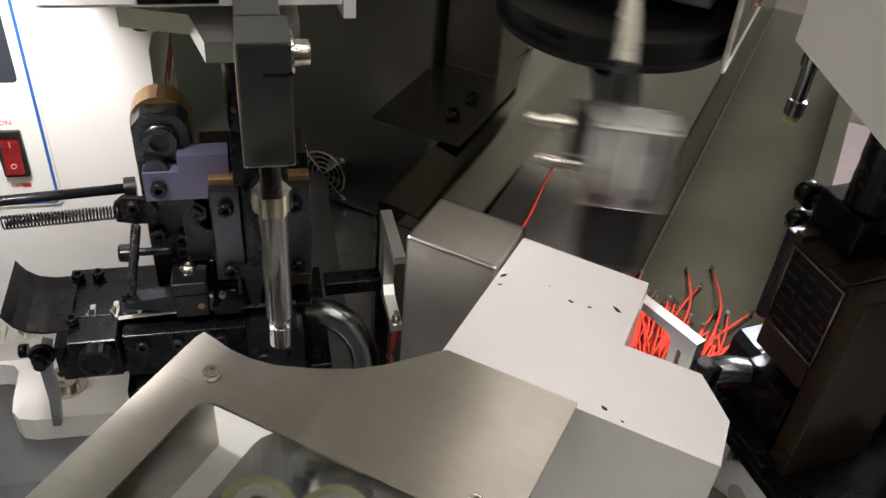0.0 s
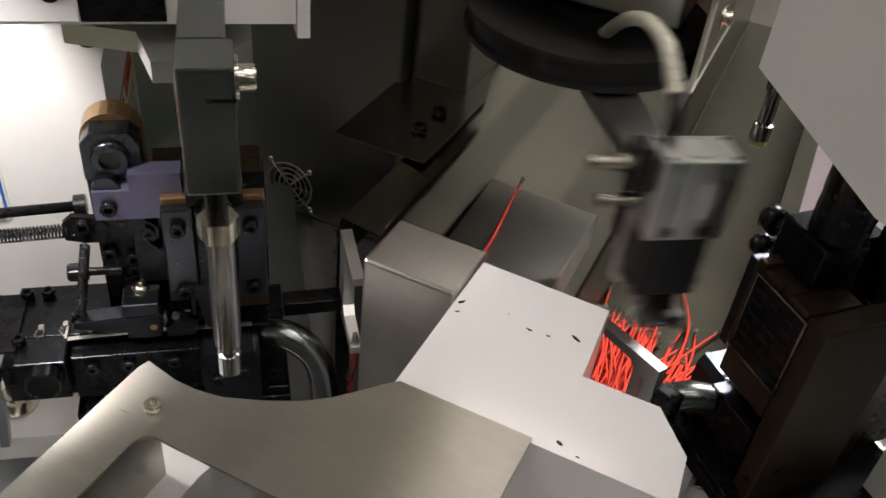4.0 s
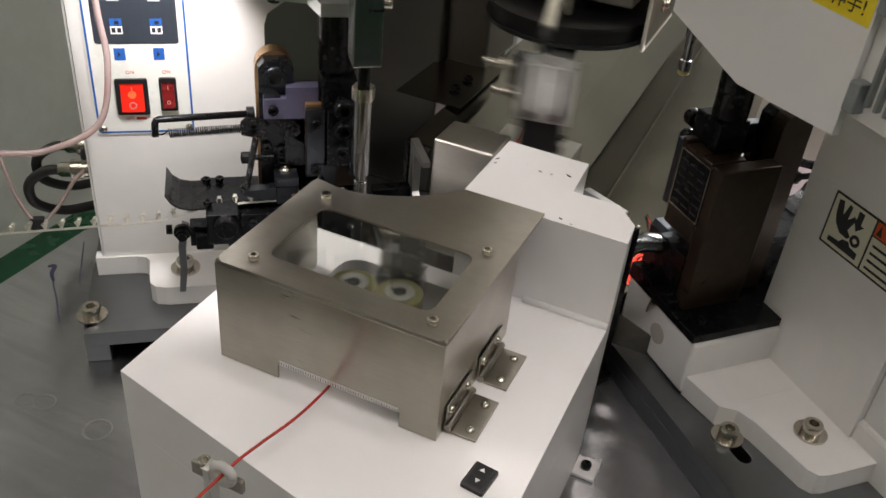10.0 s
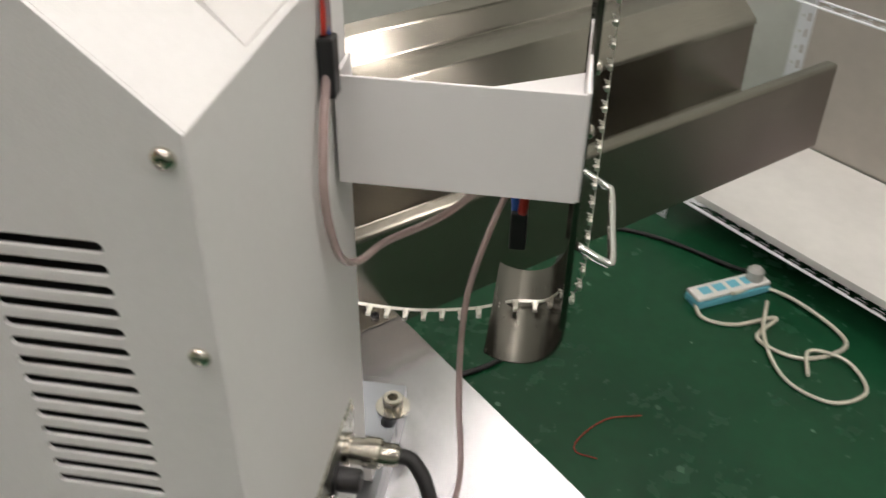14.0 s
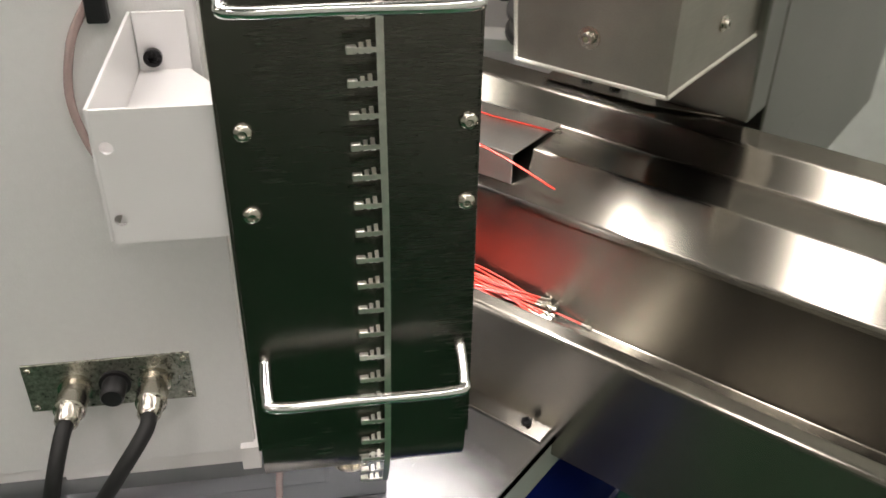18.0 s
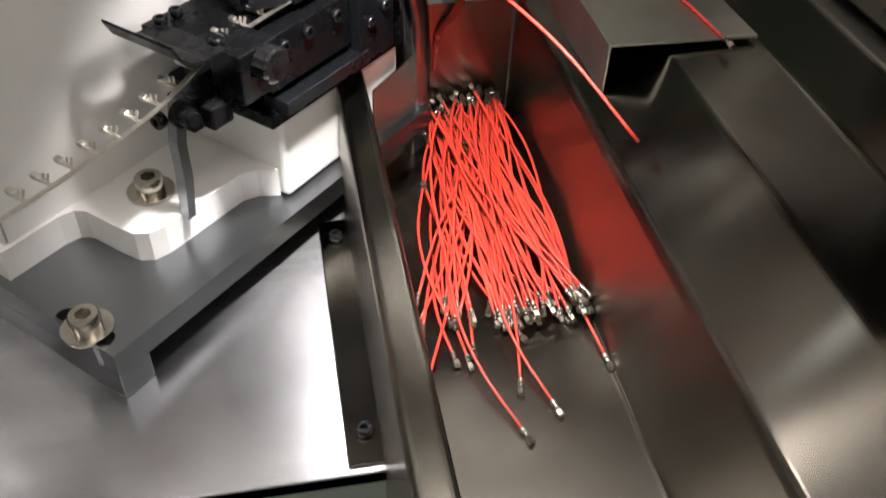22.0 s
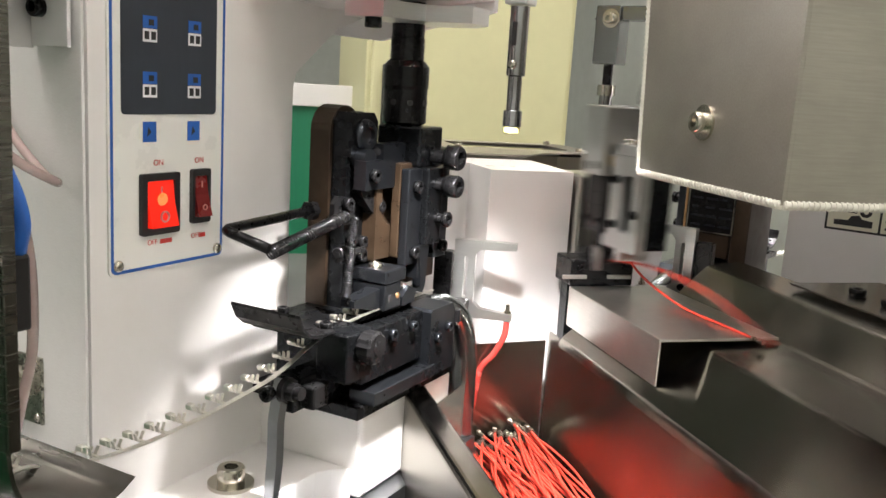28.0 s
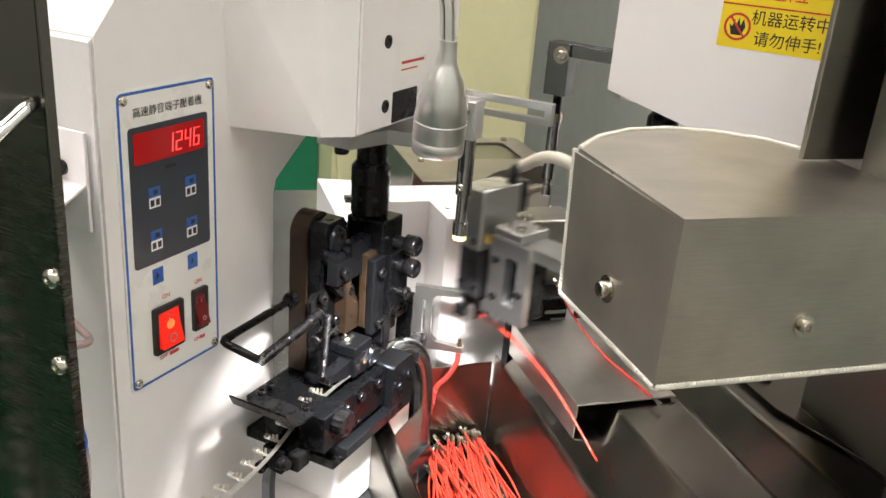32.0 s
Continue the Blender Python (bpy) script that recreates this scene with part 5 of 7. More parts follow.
def strip(m, group, path, pitch, wide, label, up=Vector((0, 0, 1))):
    """A carrier band with crimp terminals along a path; the terminals stand to its left."""
    st = thing("terminal_strip", label, "terminal strip", m, group)
    pts = smooth_line(path, 10)
    bm = B()
    prev = None
    dist, nextat = 0.0, 0.0
    last = None
    for i, p in enumerate(pts):
        d = (pts[min(i + 1, len(pts) - 1)] - pts[max(i - 1, 0)]).normalized()
        side = wide(i / (len(pts) - 1)).normalized()
        nrm = d.cross(side).normalized()
        ring = [bm.verts.new(p + side * a + nrm * b) for a, b in ((-0.0012, -0.0002), (0.0012, -0.0002), (0.0012, 0.0002), (-0.0012, 0.0002))]
        if last:
            for k in range(4):
                bm.faces.new((last[k], last[(k + 1) % 4], ring[(k + 1) % 4], ring[k]))
        last = ring
        if prev is not None:
            gap = (p - prev).length
            while nextat <= dist + gap:
                mat = Matrix((d, side, nrm)).transposed().to_4x4()
                mat.translation = prev.lerp(p, (nextat - dist) / gap) + side * 0.0026
                part("terminal", TERMINAL, None, st, "", mat)
                nextat += pitch
            dist += gap
        prev = p
    part("carrier_band", bm, TIN, st)
    return st


strip(PRESS_B, "terminal strips", [(-0.0985, -0.0110, 0.1280), (-0.0880, -0.0120, 0.1160), (-0.0700, -0.0110, 0.1140), (-0.0450, -0.0090, 0.1065), (-0.0050, -0.0060, 0.1030), (0.0500, -0.0050, 0.1075), (0.0860, -0.0045, 0.1175), (0.1300, -0.0045, 0.1215), (0.1900, -0.0045, 0.1215)],
                0.0108, lambda t: Vector((0.0, 1.0, 0.0)), "shiny tinned crimp terminals on a carrier band into the applicator")
strip(PRESS_A, "terminal strips", [(-0.1500, 0.0040, 0.0930), (-0.0900, 0.0040, 0.0950), (-0.0500, 0.0040, 0.0990), (0.0100, 0.0000, 0.1040), (0.0560, -0.0030, 0.1085), (0.0860, -0.0045, 0.1175), (0.1300, -0.0045, 0.1215), (0.1900, -0.0045, 0.1215)],
                0.0108, lambda t: Vector((0.0, 1.0, 0.0)), "shiny tinned crimp terminals on a carrier band, free hanging")

# the reel guide beside press B, with its bracket box and handles
GX = -0.0997
GUIDE_AT = PRESS_B.copy()
guide = thing("strip_guide", "dark stainless strip guide chute with bent wire handles", "guide chute", GUIDE_AT)
gprof = [(0.0, 0.372), (0.0, 0.138), (0.0015, 0.128), (0.0060, 0.119), (0.0140, 0.1130), (0.0240, 0.1110), (0.0340, 0.1125), (0.0400, 0.1155)]
gprof = gprof[:1] + [(p[0], p[2]) for p in smooth_line([(a, 0.0, z) for a, z in gprof[1:]], 6)]
bm = B()
prism(bm, [(GX + a, z) for a, z in gprof] + [(GX + a + 0.0011, z + 0.0008) for a, z in gprof[::-1]], -0.0450, 0.0385, "xz")
part("guide_sheet", bm, CHUTE_STEEL, guide)
for ya, yb in ((-0.0462, -0.0451), (0.0386, 0.0397)):
    part("side_flange", box(B(), GX, GX + 0.0035, ya, yb, 0.138, 0.372, 0.0003), CHUTE_STEEL, guide)
for hz_ in (0.1770, 0.3230):
    part("handle", tube(B(), smooth_line([(GX - 0.0005, 0.0330, hz_ + 0.010), (GX - 0.0140, 0.0325, hz_ + 0.002), (GX - 0.0185, 0.0290, hz_), (GX - 0.0185, 0.0, hz_), (GX - 0.0185, -0.0370, hz_), (GX - 0.0140, -0.0405, hz_ + 0.002), (GX - 0.0005, -0.0410, hz_ + 0.010)], 5), 0.0022, 10), CHROME, guide, "bent chrome wire handle")
for gy in (0.0315, -0.0420):
    for gz in (0.2480, 0.2785):
        dome_screw(guide, (GX, gy, gz), (-1, 0, 0), 0.0034)
strip(GUIDE_AT, "terminal strips", [(GX - 0.0085, -0.0120, 0.372), (GX - 0.0085, -0.0125, 0.300), (GX - 0.0085, -0.0130, 0.230), (GX - 0.0085, -0.0120, 0.160), (GX - 0.0070, -0.0115, 0.133), (GX + 0.0010, -0.0110, 0.1130)],
                0.0108, lambda t: Vector((0.0, 1.0, 0.0)), "shiny tinned crimp terminals running down the guide chute")

brk = thing("guide_bracket", "white enamelled angled bracket box holding the guide chute", "bracket", PRESS_B)
bz0, bz1 = 0.2390, 0.2875
part("side", box(B(), -0.0960, 0.0028, 0.0780, 0.0794, bz0, bz1, 0.0004), WHITE, brk)
part("face", prism(B(), [(-0.0020, bz0), (0.0778, bz0), (0.0778, bz1), (-0.0020, bz1)], -0.0974, -0.0960, "yz", holes=[circle(0.0745, 0.2480, 0.0022, 12), circle(0.0745, 0.2745, 0.0022, 12)]), WHITE, brk)
part("bottom", prism(B(), [(-0.0958, 0.0778), (-0.0958, 0.0020), (-0.030, 0.040), (0.0020, 0.058), (0.0020, 0.0778)], 0.2618, 0.2630), WHITE, brk)
part("back_flange", box(B(), 0.0012, 0.0030, 0.0565, 0.0775, bz0 + 0.001, bz1, 0.0004), WHITE, brk)
for fz in (0.2545, 0.2690):
    bolt(brk, (0.0012, 0.0715, fz), (-1, 0, 0), 0.0038, 0.004, BLACK_OX)


def gooseneck(m, place, aim, group, head_only=False):
    lamp = thing("gooseneck_lamp", "small aluminium gooseneck work lamp, switched on", "lamp", m, group)
    p, d = Vector(place), (Vector(aim) - Vector(place)).normalized()
    up = p - d
    part("shade", lathe(B(), p, up, [(0.0, 0.0108), (0.0005, 0.0122), (0.007, 0.0124), (0.0072, 0.0120), (0.0078, 0.0126), (0.016, 0.0126), (0.0162, 0.0122), (0.017, 0.0126), (0.028, 0.0112), (0.036, 0.0086), (0.042, 0.0056), (0.044, 0.0046), (0.054, 0.0040)], 32), ALU, lamp, "bullet-shaped aluminium shade")
    part("lens", cyl(B(), p + d * 0.0002, p + d * 0.0006, 0.0100, seg=24), LAMP_GLOW, lamp, "glowing lens")
    a = p - d * 0.050
    part("neck", tube(B(), smooth_line([a, a + Vector((-0.002, 0.004, 0.030)), a + Vector((-0.010, 0.020, 0.060)), a + Vector((-0.03, 0.05, 0.075)), a + Vector((-0.04, 0.09, 0.060))], 10), 0.0034, 10), CHROME, lamp, "flexible chrome neck")
    return lamp


gooseneck(PRESS_B, (0.0933, -0.0742, 0.285), (0.118, -0.055, 0.05), "work lamps")
gooseneck(PRESS_A, (0.0730, -0.0285, 0.3210), (0.112, 0.050, 0.120), "work lamps")


def slot_turned(x, z0, z1, r):
    return [(x + v, u) for u, v in slot_shape(z0, z1, 0.0, r)]


def pipe_and_sensor(m, group, fork):
    pipe = solid("scrap_pipe", tube(B(), smooth_line([(0.1960, 0.0030, 0.1080), (0.2080, -0.0020, 0.1085), (0.2190, -0.0070, 0.1000), (0.2235, -0.0100, 0.0840), (0.2240, -0.0110, 0.0600), (0.2240, -0.0110, 0.0005)], 6), 0.0072, 18), FEELER,
                 "bent steel scrap pipe beside the applicator", "pipe", m, group)
    sens = thing("wire_sensor_bracket", "small aluminium fork bracket with a fibre sensor", "sensor bracket", m, group + " sensors")
    f = pose(*fork)
    h = 0.0480
    c = part("fork", prism(B(), [(0.0, 0.0), (0.0375, 0.0), (0.0375, 0.0042), (0.0170, 0.0062), (0.0130, 0.0100), (0.0130, h - 0.0090), (0.0160, h - 0.0055), (0.0375, h - 0.0042), (0.0375, h), (0.0, h)], -0.0028, 0.0028, "xz",
                          holes=[slot_turned(0.0075, 0.0120, h - 0.0100, 0.0012)]), ALU, sens, "", f)
    part("mount", box(B(), 0.0010, 0.0110, -0.0320, -0.0029, 0.0040, 0.0120, 0.0006), BLACK_OX, sens, "", f)
    part("post", box(B(), -0.0120, -0.0010, -0.0040, 0.0040, 0.0005 - fork[2], 0.0400, 0.0008), BLACK_OX, sens, "black sensor post", f)
    part("post_foot", box(B(), -0.0160, 0.0080, -0.0080, 0.0080, 0.0003 - fork[2], 0.0050 - fork[2], 0.0008), BLACK_OX, sens, "", f)
    for bz in (0.0085,):
        bolt(c, (0.0060, 0.0028, bz), (0, 1, 0), 0.0024, 0.002, BLACK_OX)
    part("fibre_head", lathe(B(), (0.0345, 0, 0.0043), (0.0345, 0, 1), [(0, 0.0024), (0.002, 0.0024), (0.002, 0.0014), (0.006, 0.0014)], 12), ZINC, c)
    part("fibre", tube(B(), smooth_line([(0.0345, 0, 0.0), (0.0335, 0, -0.010), (0.028, 0.0, -0.022), (0.020, 0.001, -0.034), (0.017, 0.002, -0.060)], 6), 0.0020, 8), RED_SLEEVE, c, "red fibre sleeve")
    return pipe


pipe_and_sensor(PRESS_B, "scrap pipes", (0.2370, 0.0070, 0.0955, 0, 0, -73))
pipe_and_sensor(PRESS_A, "scrap pipes", (0.2376, 0.0250, 0.1040, 0, 0, -88))
solid("chute_sheet", prism(B(), [(0.1795, 0.0005), (0.2320, 0.0005), (0.2320, 0.0628), (0.1795, 0.0572)], -0.0150, -0.0140, "xz"), TRAY_STEEL, "upright stainless chute sheet before the pedestal", "sheet", PRESS_B)

# cables at the presses
def cable(name, m, path, r, mat, label, category="cable", group="", steps=8, kind=""):
    return solid(name, tube(B(), smooth_line(path, steps), r, 10), mat, label, category, m, group, kind)


for mm, tag in ((PRESS_B, 1), (PRESS_A, -1)):
    for cy, dy in ((0.1370, 0.012), (0.0980, 0.030)):
        cable("power_cable", mm, [(-0.022, cy, 0.095), (-0.032, cy + 0.001, 0.093), (-0.042, cy + dy * 0.4, 0.080), (-0.046, cy + dy, 0.055), (-0.042, cy + dy * 1.7, 0.030), (-0.025, cy + dy * 2.2, 0.016), (-0.008, cy + dy * 2.4, 0.010)] if tag > 0 else
              [(-0.022, cy, 0.095), (-0.034, cy, 0.094), (-0.048, cy + 0.002, 0.082), (-0.048, cy + 0.01, 0.060), (-0.030, cy + 0.02, 0.046), (-0.006, cy + 0.03, 0.044)], 0.0040, RUBBER, "black round power cable from the connector plate", "cable", "power cables")
pink = thing("signal_cable", "clear pinkish signal cable with a black connector", "cable", PRESS_B)
part("sleeve", tube(B(), smooth_line([(0.0025, 0.0860, 0.372), (0.0020, 0.0870, 0.330), (0.0015, 0.0900, 0.300), (0.0010, 0.1030, 0.2755), (0.0010, 0.1076, 0.2460), (0.0000, 0.0957, 0.2124), (-0.002, 0.0707, 0.1925), (-0.010, 0.050, 0.190), (-0.040, 0.040, 0.205), (-0.070, 0.030, 0.235)], 8), 0.0019, 10), TUBE_CLEAR, pink)
part("connector", box(B(), -0.0020, 0.0042, 0.0860, 0.0945, 0.2840, 0.3080, 0.0010), BLACK, pink, "black plug connector")
part("wire", tube(B(), smooth_line([(0.0010, 0.0890, 0.308), (0.0020, 0.0860, 0.330), (0.0022, 0.0845, 0.372)], 6), 0.0011, 8), BLUE, pink)
part("wire", tube(B(), smooth_line([(0.0022, 0.0910, 0.308), (0.0026, 0.0875, 0.330), (0.0028, 0.0860, 0.372)], 6), 0.0011, 8), WIRE, pink)
sw_ = thing("plug_connector", "black plug connector with red and blue sleeved wires", "connector", PRESS_B)
part("body", box(B(), -0.0745, -0.0655, -0.0100, -0.0020, 0.1560, 0.1790, 0.0010), BLACK, sw_)
part("wire", tube(B(), smooth_line([(-0.0715, -0.0040, 0.179), (-0.0725, -0.0030, 0.192), (-0.0740, 0.0020, 0.206), (-0.0800, 0.0120, 0.240)], 6), 0.0026, 8), WIRE, sw_, "red sleeved wire")
part("wire", tube(B(), smooth_line([(-0.0680, -0.0070, 0.179), (-0.0675, -0.0085, 0.190), (-0.0700, -0.0030, 0.206), (-0.0780, 0.0140, 0.240)], 6), 0.0026, 8), BLUE, sw_, "blue sleeved wire")
cable("hanging_cable", PRESS_B, [(-0.0840, 0.0300, 0.2450), (-0.0740, 0.0060, 0.2150), (-0.0611, 0.0, 0.1873), (-0.0480, 0.0140, 0.1450), (-0.0450, 0.0260, 0.1150), (-0.0460, 0.0360, 0.0750), (-0.0490, 0.0420, 0.0260), (-0.0450, 0.0600, 0.0050), (-0.0320, 0.1000, 0.0030), (-0.0210, 0.1376, 0.0030)], 0.0018, TUBE_CLEAR, "clear pinkish cable hanging beside the press")
cable("clear_tube", PRESS_A, [(0.0290, 0.0200, 0.372), (0.0300, 0.0200, 0.256), (0.0322, 0.0200, 0.2153), (0.0227, 0.0200, 0.1737), (-0.0074, 0.0200, 0.1549), (-0.0426, 0.0200, 0.1519), (-0.12, 0.020, 0.165)], 0.0022, TUBE_CLEAR, "clear pinkish tube looping before the panel", "tube")
cable("clear_tube", PRESS_A, [(-0.0600, 0.0600, 0.160), (-0.0539, 0.0600, 0.127), (-0.0486, 0.0600, 0.094), (-0.0380, 0.0600, 0.0720), (-0.0240, 0.0600, 0.0820), (-0.0082, 0.0600, 0.1055), (0.0, 0.066, 0.112)], 0.0014, TUBE_CLEAR, "thin clear pinkish lead below the panel", "tube")
solid("lead_connector", box(B(), -0.0430, -0.0330, 0.0570, 0.0630, 0.0660, 0.0760, 0.001), BLACK, "small black plug on a thin lead", "connector", PRESS_A)

solid("lead_connector", box(B(), -0.0270, -0.0190, 0.1380, 0.1560, 0.0003, 0.0065, 0.0010), BLACK, "small black plug on a pinkish lead", "connector", PRESS_B)
# ---- the wire feeder ----
feeder = thing("feeder_housing", "white enamelled wire feeder housing with a raised hood", "machine housing", pose(0, 0, 0))
FT = 0.8795
foot = [(-0.2045, 0.0425), (0.0135, -0.0040), (0.0145, 0.2125), (-0.2045, 0.2125)]
WELL = round_rect(-0.1540, -0.0720, 0.1040, 0.1960, 0.014, 5)
notch = next(i for i in range(len(WELL)) if WELL[i][1] > 0.1959 and WELL[i + 1][0] < -0.139)
WELL = WELL[:notch + 1] + [(-0.1045, 0.1960), (-0.1045, 0.2110), (-0.1175, 0.2110), (-0.1175, 0.1960)] + WELL[notch + 1:]
part("body", prism(B(), foot, TABLE + 0.0005, FT - 0.040), WHITE, feeder)
part("deck", prism(B(), foot, FT - 0.0398, FT, holes=[WELL]), WHITE, feeder, "white deck with a rounded well")
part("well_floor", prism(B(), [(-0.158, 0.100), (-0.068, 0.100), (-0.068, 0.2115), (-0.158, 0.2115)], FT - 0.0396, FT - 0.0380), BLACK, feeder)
hood = [(-0.0885, 0.2128), (0.0145, 0.2128), (0.0130, 0.2340), (-0.0010, 0.2515), (-0.0305, 0.2515), (-0.0325, 0.2915), (-0.0885, 0.2925)]
part("hood", prism(B(), hood, TABLE + 0.0005, 0.9405), WHITE, feeder, "white hood with scratches")
part("weld_seam", tube(B(), [(-0.04, 0.2128, FT), (0.0145, 0.2125, FT)], 0.003, 8), WHITE, feeder)
part("tab", box(B(), 0.0145, 0.0300, 0.2050, 0.2230, TABLE + 0.0005, TABLE + 0.0030, 0.0004), WHITE, feeder)
bolt(feeder, (0.0220, 0.2140, TABLE + 0.003), (0, 0, 1), 0.0036, 0.004, BLACK_OX)
chip_rng = random.Random(8)
for sx, sy, sl, a in ((-0.0564, 0.2642, 0.0040, -10), (-0.0490, 0.2648, 0.0030, 15), (-0.0860, 0.2650, 0.0045, 60), (-0.0850, 0.2590, 0.0030, 20), (-0.0271, 0.2175, 0.0045, -30), (-0.0392, 0.2691, 0.0060, -25), (-0.0670, 0.2684, 0.0012, 0), (-0.0200, 0.2150, 0.0020, -10)):
    ring = [(sl * 0.5 * math.cos(k * 0.785) * chip_rng.uniform(0.5, 1.0), sl * 0.20 * math.sin(k * 0.785) * chip_rng.uniform(0.3, 1.0)) for k in range(8)]
    part("paint_chip", prism(B(), ring, 0.94052, 0.94060, m=Matrix.Translation((sx, sy, 0)) @ rot_z(a)), DARK_STEEL, feeder)
rk = part("jog_switch", prism(B(), round_rect(-0.0085, 0.0085, -0.0062, 0.0062, 0.001), 0, 0.0022), BLACK, feeder, "black rocker jog switch", pose(-0.0080, 0.0665, FT, 0, 0, 84))
part("rocker", prism(B(), [(-0.0062, 0.0022), (0.0, 0.0029), (0.0062, 0.0046), (0.0062, 0.0022)], -0.0042, 0.0042, "xz"), BLACK, rk)
for u, s in ((-0.003, -1), (0.003, 1)):
    part("arrow", prism(B(), [(u - 0.0011 * s, -0.0014), (u - 0.0011 * s, 0.0014), (u + 0.0013 * s, 0.0)], 0.0036 + u * 0.28, 0.0038 + u * 0.28), WHITE_INK, rk)

lid = thing("window_cover", "hinged brushed stainless lid with an acrylic window", "cover", pose(0, 0, 0))
LX0, LX1, LY0, LY1, LZ = -0.1665, -0.0370, 0.0785, 0.1755, 0.9440
arc = [(-0.1655, 0.1760), (-0.152, 0.1735), (-0.1435, 0.1735), (-0.134, 0.1752), (-0.122, 0.1805), (-0.110, 0.1872), (-0.102, 0.1940), (-0.095, 0.2020), (-0.0895, 0.2085), (-0.0858, 0.2122)]
top = [(LX0 + 0.004, LY0), (LX1 - 0.004, LY0), (LX1, LY0 + 0.004), (-0.0357, 0.2122)] + arc[::-1] + [(LX0, 0.172), (LX0, LY0 + 0.004)]
win = round_rect(-0.1465, -0.0530, 0.0955, 0.1510, 0.006, 5)
part("lid_top", prism(B(), top, LZ - 0.0012, LZ, holes=[win]), STEEL, lid)
part("rim", tube(B(), [(LX0 + 0.001, LY0 + 0.0012, LZ - 0.0016), (LX1 - 0.001, LY0 + 0.0012, LZ - 0.0016)], 0.0016, 8), STEEL, lid)
for rx, ry in ((LX0 + 0.0012, 0.172), (LX1 - 0.0012, 0.205)):
    part("rim", tube(B(), [(rx, LY0 + 0.001, LZ - 0.0016), (rx, ry, LZ - 0.0016)], 0.0016, 8), STEEL, lid)
front = [(LX0, 0.8800), (-0.1300, 0.8800), (-0.1300, 0.8895), (-0.0580, 0.8895), (-0.0580, 0.8800), (LX1, 0.8800), (LX1, LZ - 0.0013), (LX0, LZ - 0.0013)]
part("front_wall", prism(B(), front, LY0, LY0 + 0.0012, "xz"), STEEL, lid)
part("side_wall", box(B(), LX1 - 0.0012, LX1, LY0 + 0.0013, LY1, 0.8800, LZ - 0.0013, 0.0003), STEEL, lid)
part("side_wall", box(B(), LX0, LX0 + 0.0012, LY0 + 0.0013, LY1, 0.8800, LZ - 0.0013, 0.0003), STEEL, lid)
pane = part("window_pane", prism(B(), round_rect(-0.1545, -0.0450, 0.0855, 0.1600, 0.004), LZ - 0.0045, LZ - 0.0015), ACRYLIC, lid, "clear acrylic window")
pane.visible_shadow = False
for bx, by in ((-0.150, 0.089), (-0.049, 0.089), (-0.0492, 0.157), (-0.150, 0.160)):
    bolt(lid, (bx, by, LZ), (0, 0, 1), 0.0029, 0.0030, ZINC)
tick = mesh_of("tick", box(B(), -0.00012, 0.00012, -0.0002, 0.0, 0, 0.0022), INK)
part("scale_strip", box(B(), -0.1295, -0.0585, LY0 - 0.0003, LY0 - 0.0001, 0.8896, 0.8930), ALU, lid, "engraved scale strip")
for i in range(48):
    part("tick", tick, None, lid, "", pose(-0.1290 + i * 0.00149, LY0 - 0.0003, 0.8899))
for hy in (0.1035, 0.1460):
    hg = part("hinge", box(B(), LX1 + 0.0003, LX1 + 0.0180, hy - 0.0160, hy + 0.0160, FT + 0.0002, FT + 0.0014, 0.0003), STEEL, lid, "steel butt hinge")
    part("leaf", box(B(), LX1 + 0.0003, LX1 + 0.0013, hy - 0.0160, hy + 0.0160, FT + 0.004, FT + 0.0170, 0.0003), STEEL, hg)
    part("pin", cyl(B(), (LX1 + 0.0022, hy - 0.0165, FT + 0.0028), (LX1 + 0.0022, hy + 0.0165, FT + 0.0028), 0.0022, seg=12), STEEL, hg)
    for dy in (-0.0100, 0.0100):
        dome_screw(hg, (LX1 + 0.0125, hy + dy, FT + 0.0014), (0, 0, 1), 0.0026)
        dome_screw(hg, (LX1 + 0.0013, hy + dy, FT + 0.0105), (1, 0, 0), 0.0024)

# feed head under the window: it swings about PIVOT between the cutter and press A
PIVOT = (-0.1100, 0.1450, FT)
head = thing("wire_feed_unit", "swinging wire feed unit with two rollers, clamps and an orange cap", "feed unit", pose(*PIVOT))


def hp(x, y):
    """A place on the feed head, from the room's plan."""
    return x - PIVOT[0], y - PIVOT[1]


def hbox(x0, x1, y0, y1, z0, z1, bev=0.0005):
    return box(B(), x0 - PIVOT[0], x1 - PIVOT[0], y0 - PIVOT[1], y1 - PIVOT[1], z0, z1, bev)


plate_out = [hp(*p) for p in ((-0.1440, 0.1240), (-0.1380, 0.1180), (-0.0700, 0.1120), (-0.0690, 0.1650), (-0.0740, 0.1720), (-0.0930, 0.1740), (-0.0960, 0.1880), (-0.1200, 0.1880), (-0.1230, 0.1760), (-0.1440, 0.1720))]
part("deck_plate", prism(B(), plate_out, -0.0140, -0.0100), FEELER, head, "dull steel deck plate")
part("pivot_post", cyl(B(), (0, 0, -0.0378), (0, 0, -0.0142), 0.012, seg=24), DARK_STEEL, head)
bar_ = part("guide_bar", hbox(-0.1440, -0.0720, 0.1325, 0.1395, 0.0110, 0.0150), FEELER, head, "flat aluminium guide bar")
for bx in (-0.1410, -0.1100, -0.0755):
    u, v = hp(bx, 0.1360)
    part("spacer", cyl(B(), (u, v, -0.0098), (u, v, 0.0109), 0.0030, seg=12), ALU, bar_)
    bolt(bar_, (u, v, 0.0150), (0, 0, 1), 0.0032 if bx != -0.11 else 0.0026, 0.0012 if bx != -0.11 else 0.0075, ZINC)
u, v = hp(-0.0745, 0.1585)
